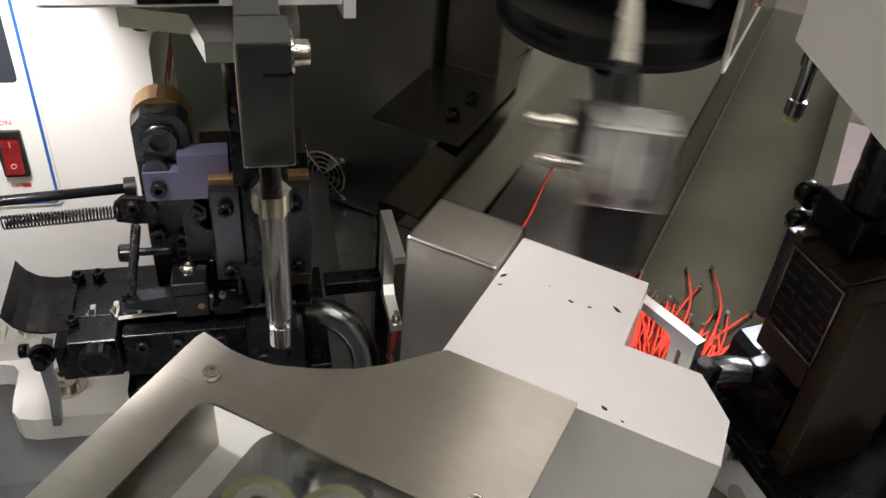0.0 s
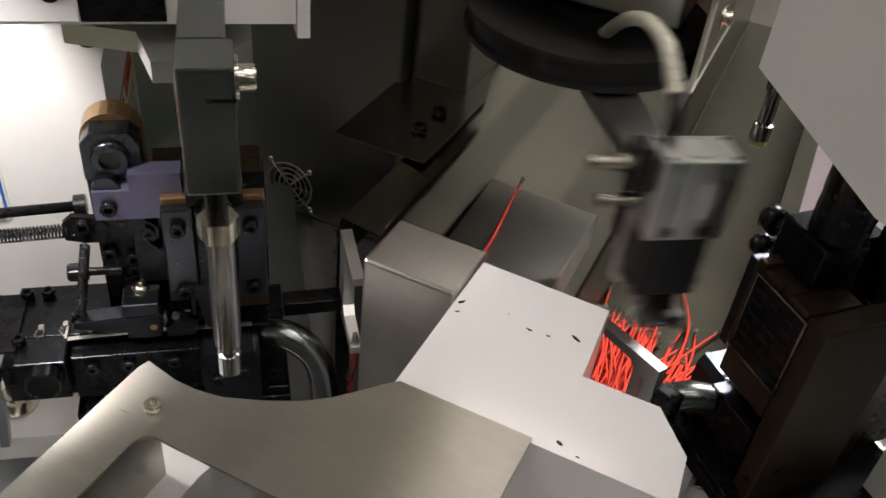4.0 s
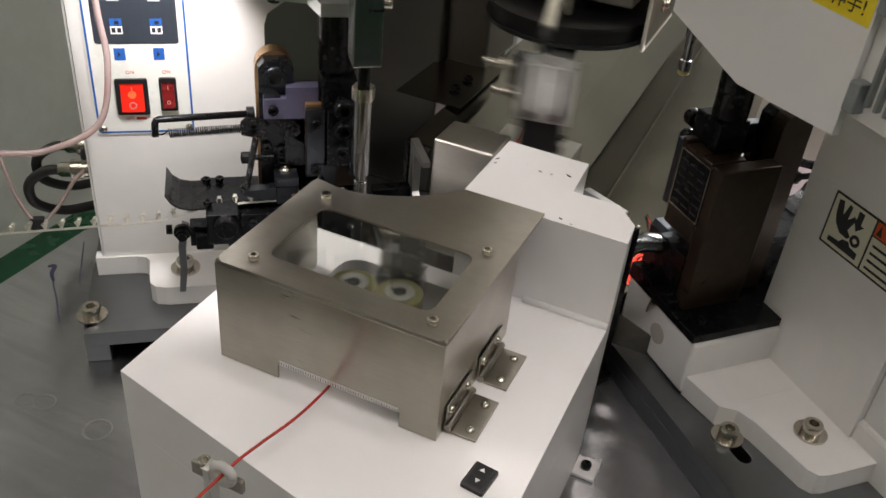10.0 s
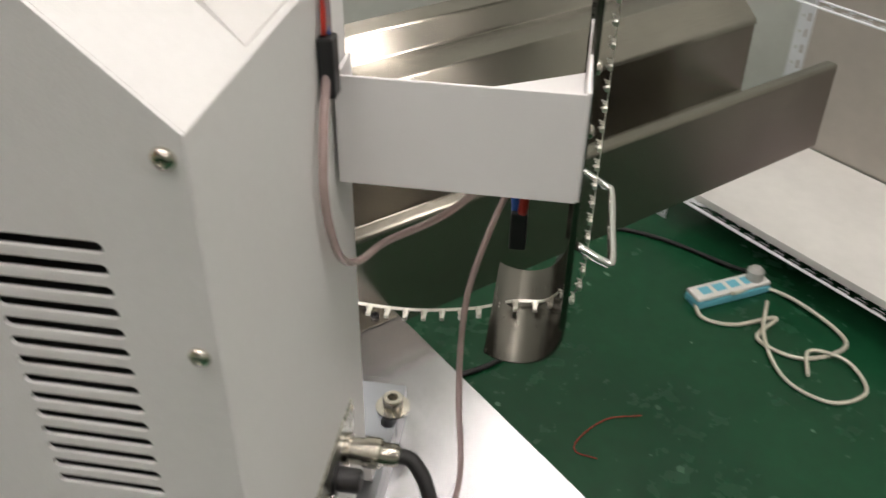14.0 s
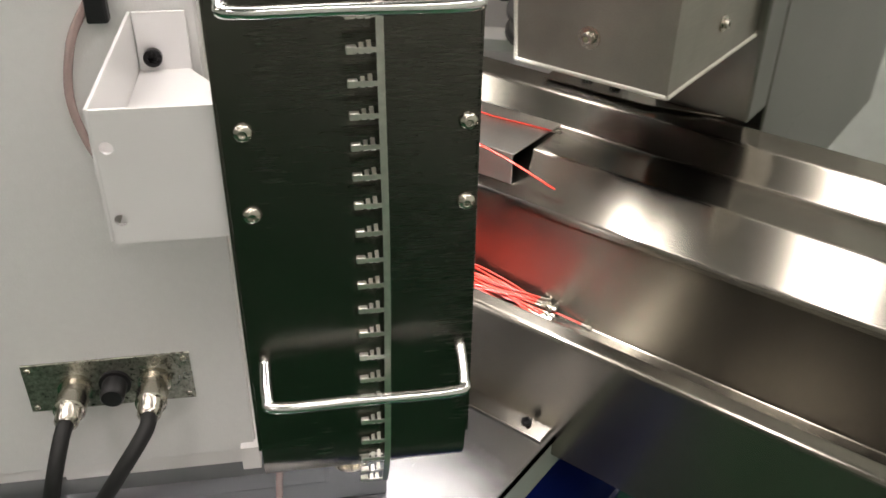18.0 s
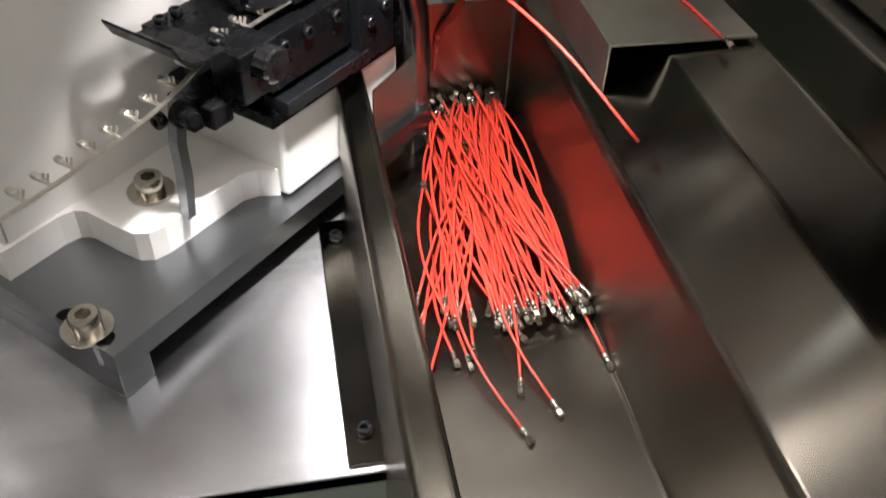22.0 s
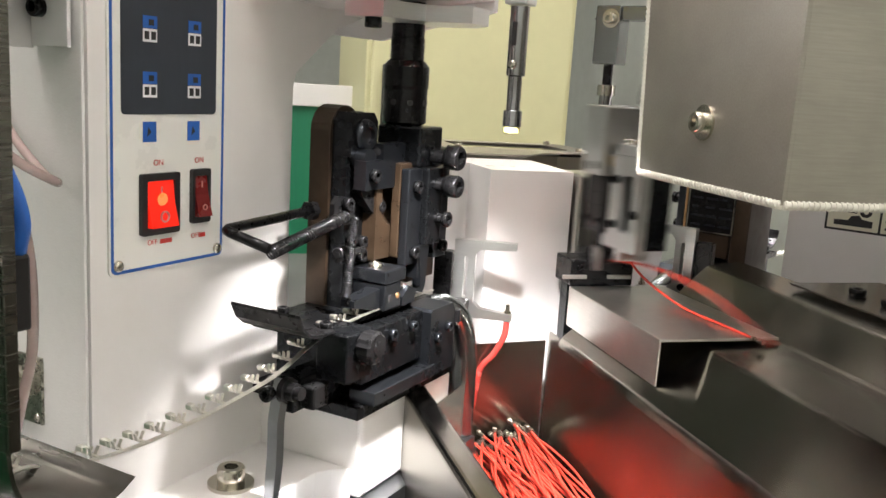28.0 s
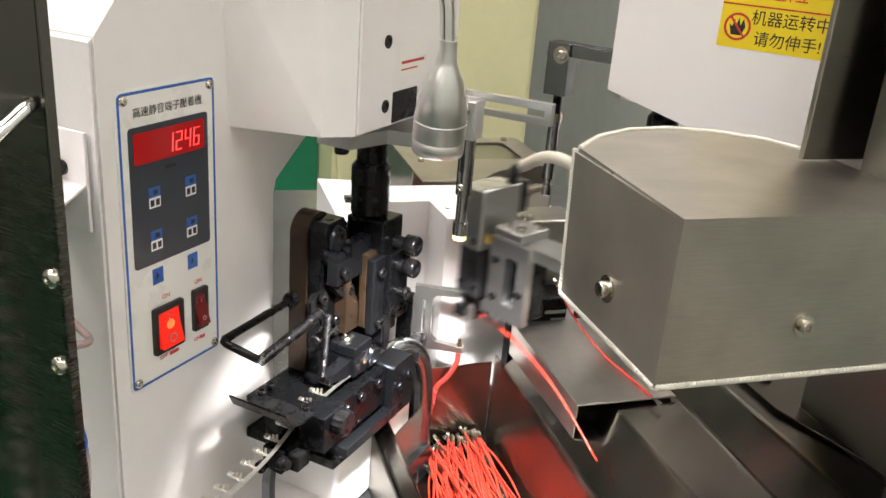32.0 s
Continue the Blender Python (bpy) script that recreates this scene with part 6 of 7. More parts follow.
bolt(head, (u, v, -0.0100), (0, 0, 1), 0.0027, 0.0035, ZINC)
u, v = hp(-0.0810, 0.1215)
part("orange_cap", lathe(B(), (u, v, 0.0020), (u, v, 1), [(0, 0.0088), (0.0135, 0.0090), (0.0150, 0.0086), (0.0152, 0.0078)], 28), ORANGE_CAP, head, "orange plastic knob cap")
part("cap_stem", cyl(B(), (u, v, -0.0098), (u, v, 0.0019), 0.0040, seg=14), DARK_STEEL, head)
# clamp tower that carries the wire nozzle
part("tower_foot", hbox(-0.1200, -0.0920, 0.1800, 0.1930, -0.0099, 0.0100), DARK_STEEL, head)
for x0, x1 in ((-0.1185, -0.1065), (-0.1045, -0.0935)):
    part("angle_plate", hbox(x0, x1, 0.1740, 0.1825, 0.0102, 0.0122), FEELER, head)
    part("angle_plate", hbox(x0, x1, 0.1740, 0.1755, 0.0020, 0.0100), FEELER, head)
part("clamp_block", hbox(-0.1185, -0.1070, 0.1826, 0.1930, 0.0103, 0.0240, 0.0009), MILKY, head, "milky nylon clamp block")
part("clamp_block", hbox(-0.1060, -0.0935, 0.1826, 0.1930, 0.0103, 0.0240, 0.0009), MILKY, head, "milky nylon clamp block")
part("top_block", hbox(-0.1085, -0.0960, 0.1850, 0.1990, 0.0242, 0.0360, 0.0009), MILKY, head, "milky nylon clamp block")
for bx, by, bz in ((-0.1160, 0.1870, 0.0240), (-0.1120, 0.1775, 0.0122), (-0.0985, 0.1775, 0.0122), (-0.1025, 0.1890, 0.0360), (-0.0945, 0.1860, 0.0240)):
    u, v = hp(bx, by)
    bolt(head, (u, v, bz), (0, 0, 1), 0.0024, 0.0040, ZINC)
u, v = hp(-0.1085, 0.1930)
part("side_screw", lathe(B(), (u, v, 0.0300), (-1, v, 0.0300), [(0, 0.0013), (0.0090, 0.0013), (0.0090, 0.0024), (0.0125, 0.0024)], 12), ZINC, head)
u, v = hp(-0.1080, 0.1860)
part("nozzle", cyl(B(), (u, v - 0.02, 0.0120), (u, v + 0.0160, 0.0120), 0.0020, seg=12), CHROME, head, "bright wire nozzle")


def feed_wheel(x, y):
    w = part("roller", lathe(B(), (0, 0, -0.0200), (0, 0, 1), [(0, 0.0130), (0.001, 0.0140), (0.0185, 0.0144), (0.0200, 0.0138), (0.0200, 0.0092)], 32), URETHANE, head, "yellowed urethane feed roller", pose(*hp(x, y), 0.0140))
    part("hub", lathe(B(), (0, 0, 0.0001), (0, 0, 1), [(0, 0.0090), (0.0012, 0.0089), (0.0012, 0.0042), (0.0003, 0.0040)], 28), HUB, w, "pale ring-shaped hub")
    part("bore", cyl(B(), (0, 0, 0.0005), (0, 0, 0.0008), 0.0041, seg=20), BLACK, w)
    part("keyway", box(B(), 0.0040, 0.0056, -0.0008, 0.0008, 0.0009, 0.0015), BLACK, w)
    return w


wheel_a = feed_wheel(-0.1262, 0.1572)
wheel_b = feed_wheel(-0.0979, 0.1586)

box_steel = thing("steel_box_cover", "small bent stainless box cover behind the hood", "cover", pose(0, 0, 0))
part("shell", box(B(), -0.1330, -0.0900, 0.2680, 0.3015, 0.8500, 0.9400, 0.0018, 3), GLARE_STEEL, box_steel)
part("stand", box(B(), -0.1250, -0.0980, 0.2740, 0.2960, TABLE, 0.8498, 0.001), DARK_STEEL, box_steel)

cutter = thing("wire_cutter", "black wire cutter head with steel blades before the tray", "cutter", pose(0, 0, 0))
part("stand", box(B(), -0.1120, -0.0800, 0.3060, 0.3180, TABLE, 0.8740, 0.001), DARK_STEEL, cutter)
part("head", box(B(), -0.1180, -0.0760, 0.3050, 0.3300, 0.8742, 0.8905, 0.0010), BLACK_OX, cutter)
for bx in (-0.1120, -0.0820):
    part("blade", box(B(), bx - 0.004, bx + 0.012, 0.3301, 0.3318, 0.8790, 0.8815, 0.0003), ALU, cutter, "bright steel blade")
    bolt(cutter, (bx, 0.3300, 0.8860), (0, 1, 0), 0.0022, 0.002, BLACK_OX)
# ---- the swing unit ----
SC = (-0.115, 0.490)
ANG_A, ANG_M, ANG_B = -88.5, -64.5, -46.0
sh = thing("swing_unit_hood", "brushed stainless hood over the swing drive with pale edge trim", "hood", pose(0, 0, 0))
hood_arc = [(-0.0475, 0.4560), (-0.070, 0.4330), (-0.095, 0.4190), (-0.122, 0.4150), (-0.150, 0.4230), (-0.172, 0.4420), (-0.182, 0.4640)]
hz0, hz1 = 0.9590, 1.0385
part("top", prism(B(), [(-0.0440, 0.5650), (-0.1865, 0.5650), (-0.1865, 0.4640)] + hood_arc[::-1][1:], hz1 - 0.0012, hz1), HOOD_STEEL, sh)
part("side", prism(B(), [(0.5650, hz0), (0.5650, hz1 - 0.0013), (0.4562, hz1 - 0.0013), (0.4620, hz0)], -0.0455, -0.0440, "yz"), HOOD_STEEL, sh)
part("front", prism(B(), [(-0.0456, hz0), (-0.1865, hz0), (-0.1865, hz1 - 0.0013), (-0.0456, hz1 - 0.0013)], 0.5636, 0.5650, "xz"), HOOD_STEEL, sh)
def ribbed_trim(pts, r=0.0015, pitch=0.0022):
    """A soft edge strip with small cross ribs."""
    bm = tube(B(), pts, r, 8)
    for a, b in zip(pts, pts[1:]):
        a, b = Vector(a), Vector(b)
        m, h = to_axis(a, b)
        for i in range(int(h / pitch)):
            c = m @ Vector((0, 0, (i + 0.5) * h / int(h / pitch)))
            d = (b - a).normalized() * 0.0005
            cyl(bm, c - d, c + d, r * 1.22, seg=8)
    return part("edge_trim", bm, FOAM, sh, "pale ribbed edge strip")


for a, b in (((-0.0447, 0.5645, hz0), (-0.0447, 0.4620, hz0)), ((-0.0447, 0.4620, hz0), (-0.0447, 0.4562, hz1)), ((-0.0447, 0.5645, hz0), (-0.1865, 0.5645, hz0))):
    ribbed_trim([a, b])
ribbed_trim([(x, y, hz1 + 0.0005) for x, y in hood_arc], 0.0012)
bolt(sh, (-0.0440, 0.5120, 0.9835), (1, 0, 0), 0.0042, 0.004, ZINC, 0.001)
bolt(sh, (-0.1165, 0.5650, 0.9850), (0, 1, 0), 0.0033, 0.003, ZINC, 0.001)
post = part("mount", box(B(), -0.1868, -0.060, 0.4700, 0.5600, 0.9860, 1.0300, 0.002), ALU, sh)

arm = thing("wire_transfer_robot", "aluminium swing arm with air cylinder and black wire gripper", "robot arm", pose(SC[0], SC[1], 0, 0, 0, ANG_M))
# along the arm is +x
part("pulley", lathe(B(), (0, 0, 0.9610), (0, 0, 2), [(0, 0.0695), (0.003, 0.0695), (0.003, 0.0667), (0.014, 0.0667), (0.014, 0.0695), (0.017, 0.0695), (0.017, 0.0560), (0.0155, 0.0550), (0.0155, 0.0200), (0.021, 0.0200)], 64), BLACK, arm, "black timing belt pulley")
bm = B()
for i in range(120):
    a = 2 * math.pi * i / 120
    box(bm, -0.0006, 0.0006, 0.0646, 0.0664, 0.9752, 0.9764, m=Matrix.Rotation(a, 4, "Z"))
part("belt_teeth", bm, DARK_STEEL, arm, "fine teeth of the timing belt")
part("bar", prism(B(), [(0.015, -0.014), (0.138, -0.011), (0.138, 0.011), (0.015, 0.014)], 0.9500, 0.9580), ALU, arm)
part("bracket", box(B(), 0.118, 0.142, -0.0130, 0.0130, 0.9580, 0.9640, 0.0008), ALU, arm)
for bx, by in ((0.124, -0.008), (0.124, 0.008), (0.136, -0.008), (0.136, 0.008)):
    bolt(arm, (bx, by, 0.9640), (0, 0, 1), 0.0030, 0.003, ZINC)
# slide frame with its long window, rail and stop
fr = part("slide_frame", prism(B(), [(0.1105, 0.9040), (0.1460, 0.9040), (0.1460, 0.9105), (0.1420, 0.9105), (0.1420, 0.9578), (0.1105, 0.9578)], 0.0085, 0.0150, "xz",
                               holes=[round_rect(0.1185, 0.1285, 0.9140, 0.9470, 0.002, 3)]), ALU, arm, "aluminium slide frame with a long window")
for bx, bz in ((0.1355, 0.9440), (0.1355, 0.9180), (0.1145, 0.9260)):
    bolt(fr, (bx, 0.0150, bz), (0, 1, 0), 0.0026, 0.0026, BLACK_OX)
part("slide_plate", box(B(), 0.1360, 0.1420, -0.0125, 0.0084, 0.8950, 0.9560, 0.0008), ALU, arm)
part("slide_back", box(B(), 0.1110, 0.1358, -0.0060, 0.0080, 0.9060, 0.9480, 0.0008), DARK_STEEL, arm)
rail_ = part("rail", box(B(), 0.1422, 0.1488, -0.0120, 0.0120, 0.9110, 0.9560, 0.0006), FEELER, arm)
part("tape", box(B(), 0.1424, 0.1486, 0.01205, 0.0123, 0.9500, 0.9560), TAPE, rail_, "amber tape")
cylinder = part("air_cylinder", box(B(), 0.1490, 0.1710, -0.0180, 0.0180, 0.9440, 0.9850, 0.0012), ALU, arm, "square aluminium air cylinder")
for gy in (-0.0115, 0.0115):
    part("groove", box(B(), 0.1708, 0.17115, gy - 0.0012, gy + 0.0012, 0.9445, 0.9845), DARK_STEEL, cylinder)
part("cap_ring", lathe(B(), (0.159, 0, 0.9850), (0.159, 0, 2), [(0, 0.0085), (0.0006, 0.0085), (0.0006, 0.0072), (0.0001, 0.0070)], 24), ALU, cylinder)
for bx, by in ((0.1525, -0.0148), (0.1680, 0.0148), (0.1525, 0.0148), (0.1680, -0.0148)):
    part("cap_hole", cyl(B(), (bx, by, 0.98505), (bx, by, 0.9853), 0.0015, seg=10), BLACK, cylinder)
for by in (-0.009, 0.009):
    part("port", cyl(B(), (0.17105, by, 0.9490), (0.1714, by, 0.9490), 0.0028, seg=14), BLACK, cylinder)
part("type_label", box(B(), 0.1711, 0.1713, 0.0015, 0.0065, 0.9560, 0.9740), WHITE_INK, cylinder)
for by, bz in ((0.1545, 0.9500), (0.1660, 0.9490)):
    part("port", cyl(B(), (by, 0.01805, bz), (by, 0.0184, bz), 0.0026, seg=14), BLACK, cylinder)
gr = part("gripper", box(B(), 0.1500, 0.1690, -0.0150, 0.0150, 0.9100, 0.9438, 0.0010), BLACK, arm, "black gripper block")
part("seam", box(B(), 0.1498, 0.1692, 0.0149, 0.0152, 0.9262, 0.9268), DARK_STEEL, gr)
part("slot", box(B(), 0.1560, 0.1630, 0.0149, 0.0152, 0.9330, 0.9342), DARK_STEEL, gr)
for bx in (0.1530, 0.1660):
    bolt(gr, (bx, 0.0150, 0.9170), (0, 1, 0), 0.0022, 0.0014, BLACK_OX)
part("jaw_tip", prism(B(), [(0.1570, 0.8850), (0.1600, 0.8850), (0.1625, 0.8960), (0.1610, 0.9000), (0.1580, 0.8990)], 0.0076, 0.0110, "xz"), ALU, arm, "bright jaw insert")
part("jaw_pad", box(B(), 0.1640, 0.1720, 0.0076, 0.0130, 0.8900, 0.8980, 0.0006), BLACK_OX, arm)
part("jaw", box(B(), 0.1580, 0.1690, -0.0075, -0.0008, 0.8890, 0.9098, 0.0006), BLACK_OX, arm)
part("jaw", box(B(), 0.1580, 0.1690, 0.0008, 0.0075, 0.8890, 0.9098, 0.0006), BLACK_OX, arm)
part("valve_body", box(B(), 0.1500, 0.1620, -0.0262, -0.0182, 0.9640, 0.9860, 0.0010), BLACK, arm, "black speed controller body")
for fz in (0.9560, 0.9760):
    fit_ = part("air_fitting", lathe(B(), (0.156, -0.0262 if fz > 0.96 else -0.0182, fz), (0.156, -1, fz), [(0, 0.0030), (0.003, 0.0030), (0.003, 0.0042), (0.007, 0.0042), (0.007, 0.0024), (0.013, 0.0024), (0.013, 0.0032), (0.018, 0.0032)], 14), ZINC, arm)
part("elbow", tube(B(), smooth_line([(0.150, -0.008, 0.987), (0.148, -0.008, 0.996), (0.142, -0.007, 1.000)], 5), 0.0034, 10), BLACK, arm)
part("hose", tube(B(), smooth_line([(0.142, -0.007, 1.000), (0.120, -0.006, 1.012), (0.090, -0.004, 1.010), (0.055, 0, 0.995), (0.03, 0, 0.975)], 40), 0.0036, 10, taper=lambda u: 1.06 if (u * 17) % 1 < 0.78 else 0.92), HOSE, arm, "hose bundle in white spiral wrap")
held_wire = part("held_wire", tube(B(), smooth_line([(0.015, -0.002, 0.0), (-0.008, 0.0, 0.0), (-0.045, 0.007, -0.0020), (-0.091, 0.020, -0.0120), (-0.137, 0.036, -0.0300)], 6), 0.0008, 8), WIRE, arm, "red insulated wire held in the gripper", pose(0.163, 0, 0.8905))

# ---- cut wires ----
rng = random.Random(11)


def crimped_end(bm):
    cyl(bm, (0, -0.0006, 0.0002), (0, 0.0012, 0.0002), 0.0012, seg=8)
    cyl(bm, (0, 0.0017, 0.0), (0, 0.0032, 0.0), 0.0009, seg=8)
    box(bm, -0.0006, 0.0006, 0.0, 0.0042, -0.0010, -0.0006)
    box(bm, -0.0013, 0.0013, 0.0040, 0.0074, -0.0011, 0.0012, 0.0003, 1)
    return bm


END = mesh_of("crimped_terminal", crimped_end(B()), DULL_TIN)


def cut_wire(path, group, label="red insulated wire with crimped terminals in the tray"):
    pts = smooth_line(path, 5)
    w = thing("cut_wire", label, "wire", None, group)
    part("insulation", tube(B(), pts, 0.00078, 6), WIRE, w)
    for a, b in ((pts[0], pts[1]), (pts[-1], pts[-2])):
        d = (a - b).normalized()
        q = d.to_track_quat("Y", "Z").to_matrix().to_4x4()
        q.translation = a
        part("terminal", END, None, w, "", q @ Matrix.Rotation(rng.uniform(-1.5, 1.5), 4, "Y"))
    return w


def tray_wire(x0, y0, x1, z0, z1, bow, length=0.150):
    """One wire lying in the heap, from its upper end (x0, y0) towards x1 further down the tray."""
    y1 = y0 + math.sqrt(max(0.01, length ** 2 - (x1 - x0) ** 2))
    pts = []
    curl = rng.uniform(-0.0040, 0.0040)
    for k in range(7):
        u = k / 6
        x = x0 + (x1 - x0) * u + bow * math.sin(math.pi * u) + curl * math.sin(2 * math.pi * u)
        z = z0 + (z1 - z0) * u + 0.0035 * math.sin(math.pi * u) * (1 if z0 > 0.768 else 0)
        pts.append((min(max(x, -0.0650), 0.0340), y0 + (y1 - y0) * u, max(z, 0.7618)))
    cut_wire(pts, "cut wires in the tray")


for i in range(70):
    heap = rng.random()
    x0 = -0.0600 + 0.042 * rng.random()
    x1 = min(max(-0.0645 + 0.046 * rng.random() ** 1.5, -0.0645), -0.0150) if i < 54 else rng.uniform(-0.040, 0.014)
    top = 0.012 + 0.014 * math.exp(-((x0 + 0.045) / 0.022) ** 2)
    tray_wire(x0, 0.3320 + 0.012 * rng.random() ** 1.5, x1, 0.7630 + heap * top, 0.7620 + heap * 0.010 * (1 if x1 < -0.03 else 0.3), rng.uniform(-0.006, 0.011), 0.146 + 0.010 * rng.random())
for x0, y0, x1, bow in ((-0.014, 0.352, 0.012, -0.010), (-0.020, 0.350, 0.013, -0.012), (-0.027, 0.384, 0.014, -0.006), (-0.014, 0.357, -0.052, 0.012), (-0.016, 0.360, -0.030, 0.010), (-0.024, 0.366, -0.008, 0.006), (-0.022, 0.372, -0.004, 0.004), (-0.030, 0.372, 0.002, 0.010)):
    tray_wire(x0, y0, x1, 0.7680, 0.7620, bow, 0.140)
for x0, y0, x1, bow in ((-0.044, 0.372, -0.066, 0.004), (-0.026, 0.392, -0.0347, 0.006), (-0.004, 0.404, -0.0184, 0.008), (-0.030, 0.378, -0.024, -0.004)):
    tray_wire(x0, y0, x1, 0.7720, 0.7622, bow, 0.150)
cut_wire([(-0.110, 0.326, 0.8980), (-0.1135, 0.350, 0.8850), (-0.1175, 0.390, 0.8770), (-0.1220, 0.425, 0.8760), (-0.1245, 0.449, 0.8758)], "loose wires", "single red wire lying on the tray cover")

# ---- marks on the table ----
bm = B()
for path, w in (([(-0.4440, 0.2060), (-0.4395, 0.2090), (-0.4340, 0.2000), (-0.4250, 0.1930)], 0.0035), ([(-0.4330, 0.2000), (-0.4200, 0.1880), (-0.4050, 0.1760), (-0.3830, 0.1564)], 0.0012), ([(-0.4450, 0.2480), (-0.4300, 0.2300), (-0.4062, 0.2012)], 0.0010)):
    pts = smooth_line([(x, y, 0) for x, y in path], 5)
    left, right = [], []
    for i, p in enumerate(pts):
        d = (pts[min(i + 1, len(pts) - 1)] - pts[max(i - 1, 0)]).normalized()
        k = w * (0.35 + 0.65 * math.sin(math.pi * (0.1 + 0.8 * i / (len(pts) - 1)))) / 2
        left.append((p.x - d.y * k, p.y + d.x * k))
        right.append((p.x + d.y * k, p.y - d.x * k))
    prism(bm, left + right[::-1], TABLE + 0.0001, TABLE + 0.0003)
tagged(part("table_ink_marks", bm, material("dark_blue_ink", (0.05, 0.05, 0.11), 0.45, 0.0, 0.1, 90)), "dark blue ink smears on the steel table", "ink marks", "", "stuff")
bm = B()
for cx, cy, r in ((-0.2811, 0.0858, 0.0100), (-0.3297, 0.0879, 0.0075), (-0.3428, 0.0826, 0.0070)):
    prism(bm, circle(cx, cy, r, 28), TABLE + 0.0001, TABLE + 0.0002, holes=[circle(cx + 0.0004, cy, r * 0.86, 28)])
tagged(part("table_ring_stains", bm, material("dried_ring_stain", (0.26, 0.25, 0.24), 0.42, 0.7, 0.15, 120)), "pale dried ring stains on the steel table", "stains", "", "stuff")

# ---- wire inlet of the feeder ----
eye = thing("wire_eyelet", "white ceramic wire eyelet on a small steel post", "eyelet", pose(0, 0, 0))
ring_pts = [(-0.1096 + 0.0050 * math.cos(a), 0.0035, 0.8905 + 0.0050 * math.sin(a)) for a in [2 * math.pi * i / 24 for i in range(25)]]
part("ring", tube(B(), ring_pts, 0.0024, 10), HUB, eye)
part("post", box(B(), -0.1185, -0.1150, 0.0, 0.0070, 0.800, 0.8930, 0.0005), ALU, eye)
part("arm", box(B(), -0.1300, -0.1015, 0.0060, 0.0090, 0.8780, 0.8860, 0.0006), STEEL, eye)
bolt(eye, (-0.1230, 0.0075, 0.8860), (0, 0, 1), 0.0032, 0.0035, ZINC)
feed = solid("feed_wire", tube(B(), smooth_line([(-0.1000, 0.110, 0.8860), (-0.1010, 0.079, 0.8845), (-0.1005, 0.050, 0.8900), (-0.1050, 0.025, 0.8920), (-0.1096, 0.0035, 0.8905), (-0.116, -0.040, 0.880), (-0.125, -0.12, 0.83)], 8), 0.0008, 8), WIRE, "red wire running from the eyelet into the lid", "wire")

# ---- the far side of the room ----
cabin = thing("electrical_cabinet", "tall cream painted electrical cabinet with a closed door", "cabinet", pose(-0.38, -1.05, 0))
part("body", box(B(), -0.215, 0.215, -0.20, 0.145, 0.0, 1.75, 0.004), CREAM_PAINT, cabin)
part("door", box(B(), -0.205, 0.205, 0.146, 0.156, 0.06, 1.72, 0.004), CREAM_PAINT, cabin)
part("door_handle", box(B(), 0.165, 0.185, 0.157, 0.172, 0.90, 1.02, 0.003), BLACK, cabin)
curt = thing("green_screen", "green hanging strip curtain behind the machine", "curtain", pose(0.10, -1.06, 0))
for i in range(4):
    part("panel", box(B(), -0.262 + i * 0.132, -0.134 + i * 0.132, -0.004 + 0.004 * (i % 2), 0.004 * (i % 2), 0.02, 0.925, 0.0006), GREEN_CURTAIN, curt)
part("top_rail", box(B(), -0.265, 0.27, -0.015, 0.012, 0.926, 0.972, 0.002), WHITE, curt)

# ---- rack and things on the floor behind the tray ----
rack = thing("slotted_angle_rack", "white perforated angle rack with low shelf boards", "rack", pose(0, 0, 0))


def angle_bar(p0, p1, wide, name):
    """A perforated angle between two points; the broad flange stands upright."""
    m, h = to_axis(p0, p1)
    n = max(2, int(h / 0.04))
    holes = []
    for i in range(n):
        z = (i + 0.5) * h / n
        holes.append([(-wide * 0.28, z - 0.011), (-wide * 0.10, z - 0.011), (-wide * 0.10, z + 0.011), (-wide * 0.28, z + 0.011)])
        holes.append([(wide * 0.12, z - 0.004), (wide * 0.30, z - 0.004), (wide * 0.30, z + 0.004), (wide * 0.12, z + 0.004)])
    bm = prism(B(), [(-wide / 2, 0), (wide / 2, 0), (wide / 2, h), (-wide / 2, h)], -0.001, 0.001, "xz", holes=holes, m=m)
    return part(name, bm, RACK_WHITE, rack)


RY = 1.800
angle_bar((-0.70, RY, 0.085), (0.75, RY, 0.085), 0.044, "shelf_angle")
angle_bar((-0.70, RY, 0.62), (0.75, RY, 0.62), 0.044, "shelf_angle")
angle_bar((-0.70, RY - 0.003, 0.0), (-0.70, RY - 0.003, 1.7), 0.044, "upright")
angle_bar((-0.70, RY + 0.42, 0.0), (-0.70, RY + 0.42, 1.7), 0.044, "upright")
part("shelf_board", box(B(), 0.116, 0.75, RY + 0.004, RY + 0.42, 0.088, 0.106, 0.001), PINK_BOARD, rack, "pinkish shelf board")
part("shelf_board", box(B(), -0.70, 0.114, RY + 0.004, RY + 0.42, 0.088, 0.106, 0.001), WHITE_BOARD, rack, "white shelf board")
part("back_board", box(B(), -0.70, 0.75, RY + 0.425, RY + 0.435, 0.106, 0.60, 0.001), GREY_BOARD, rack, "warm grey back board")

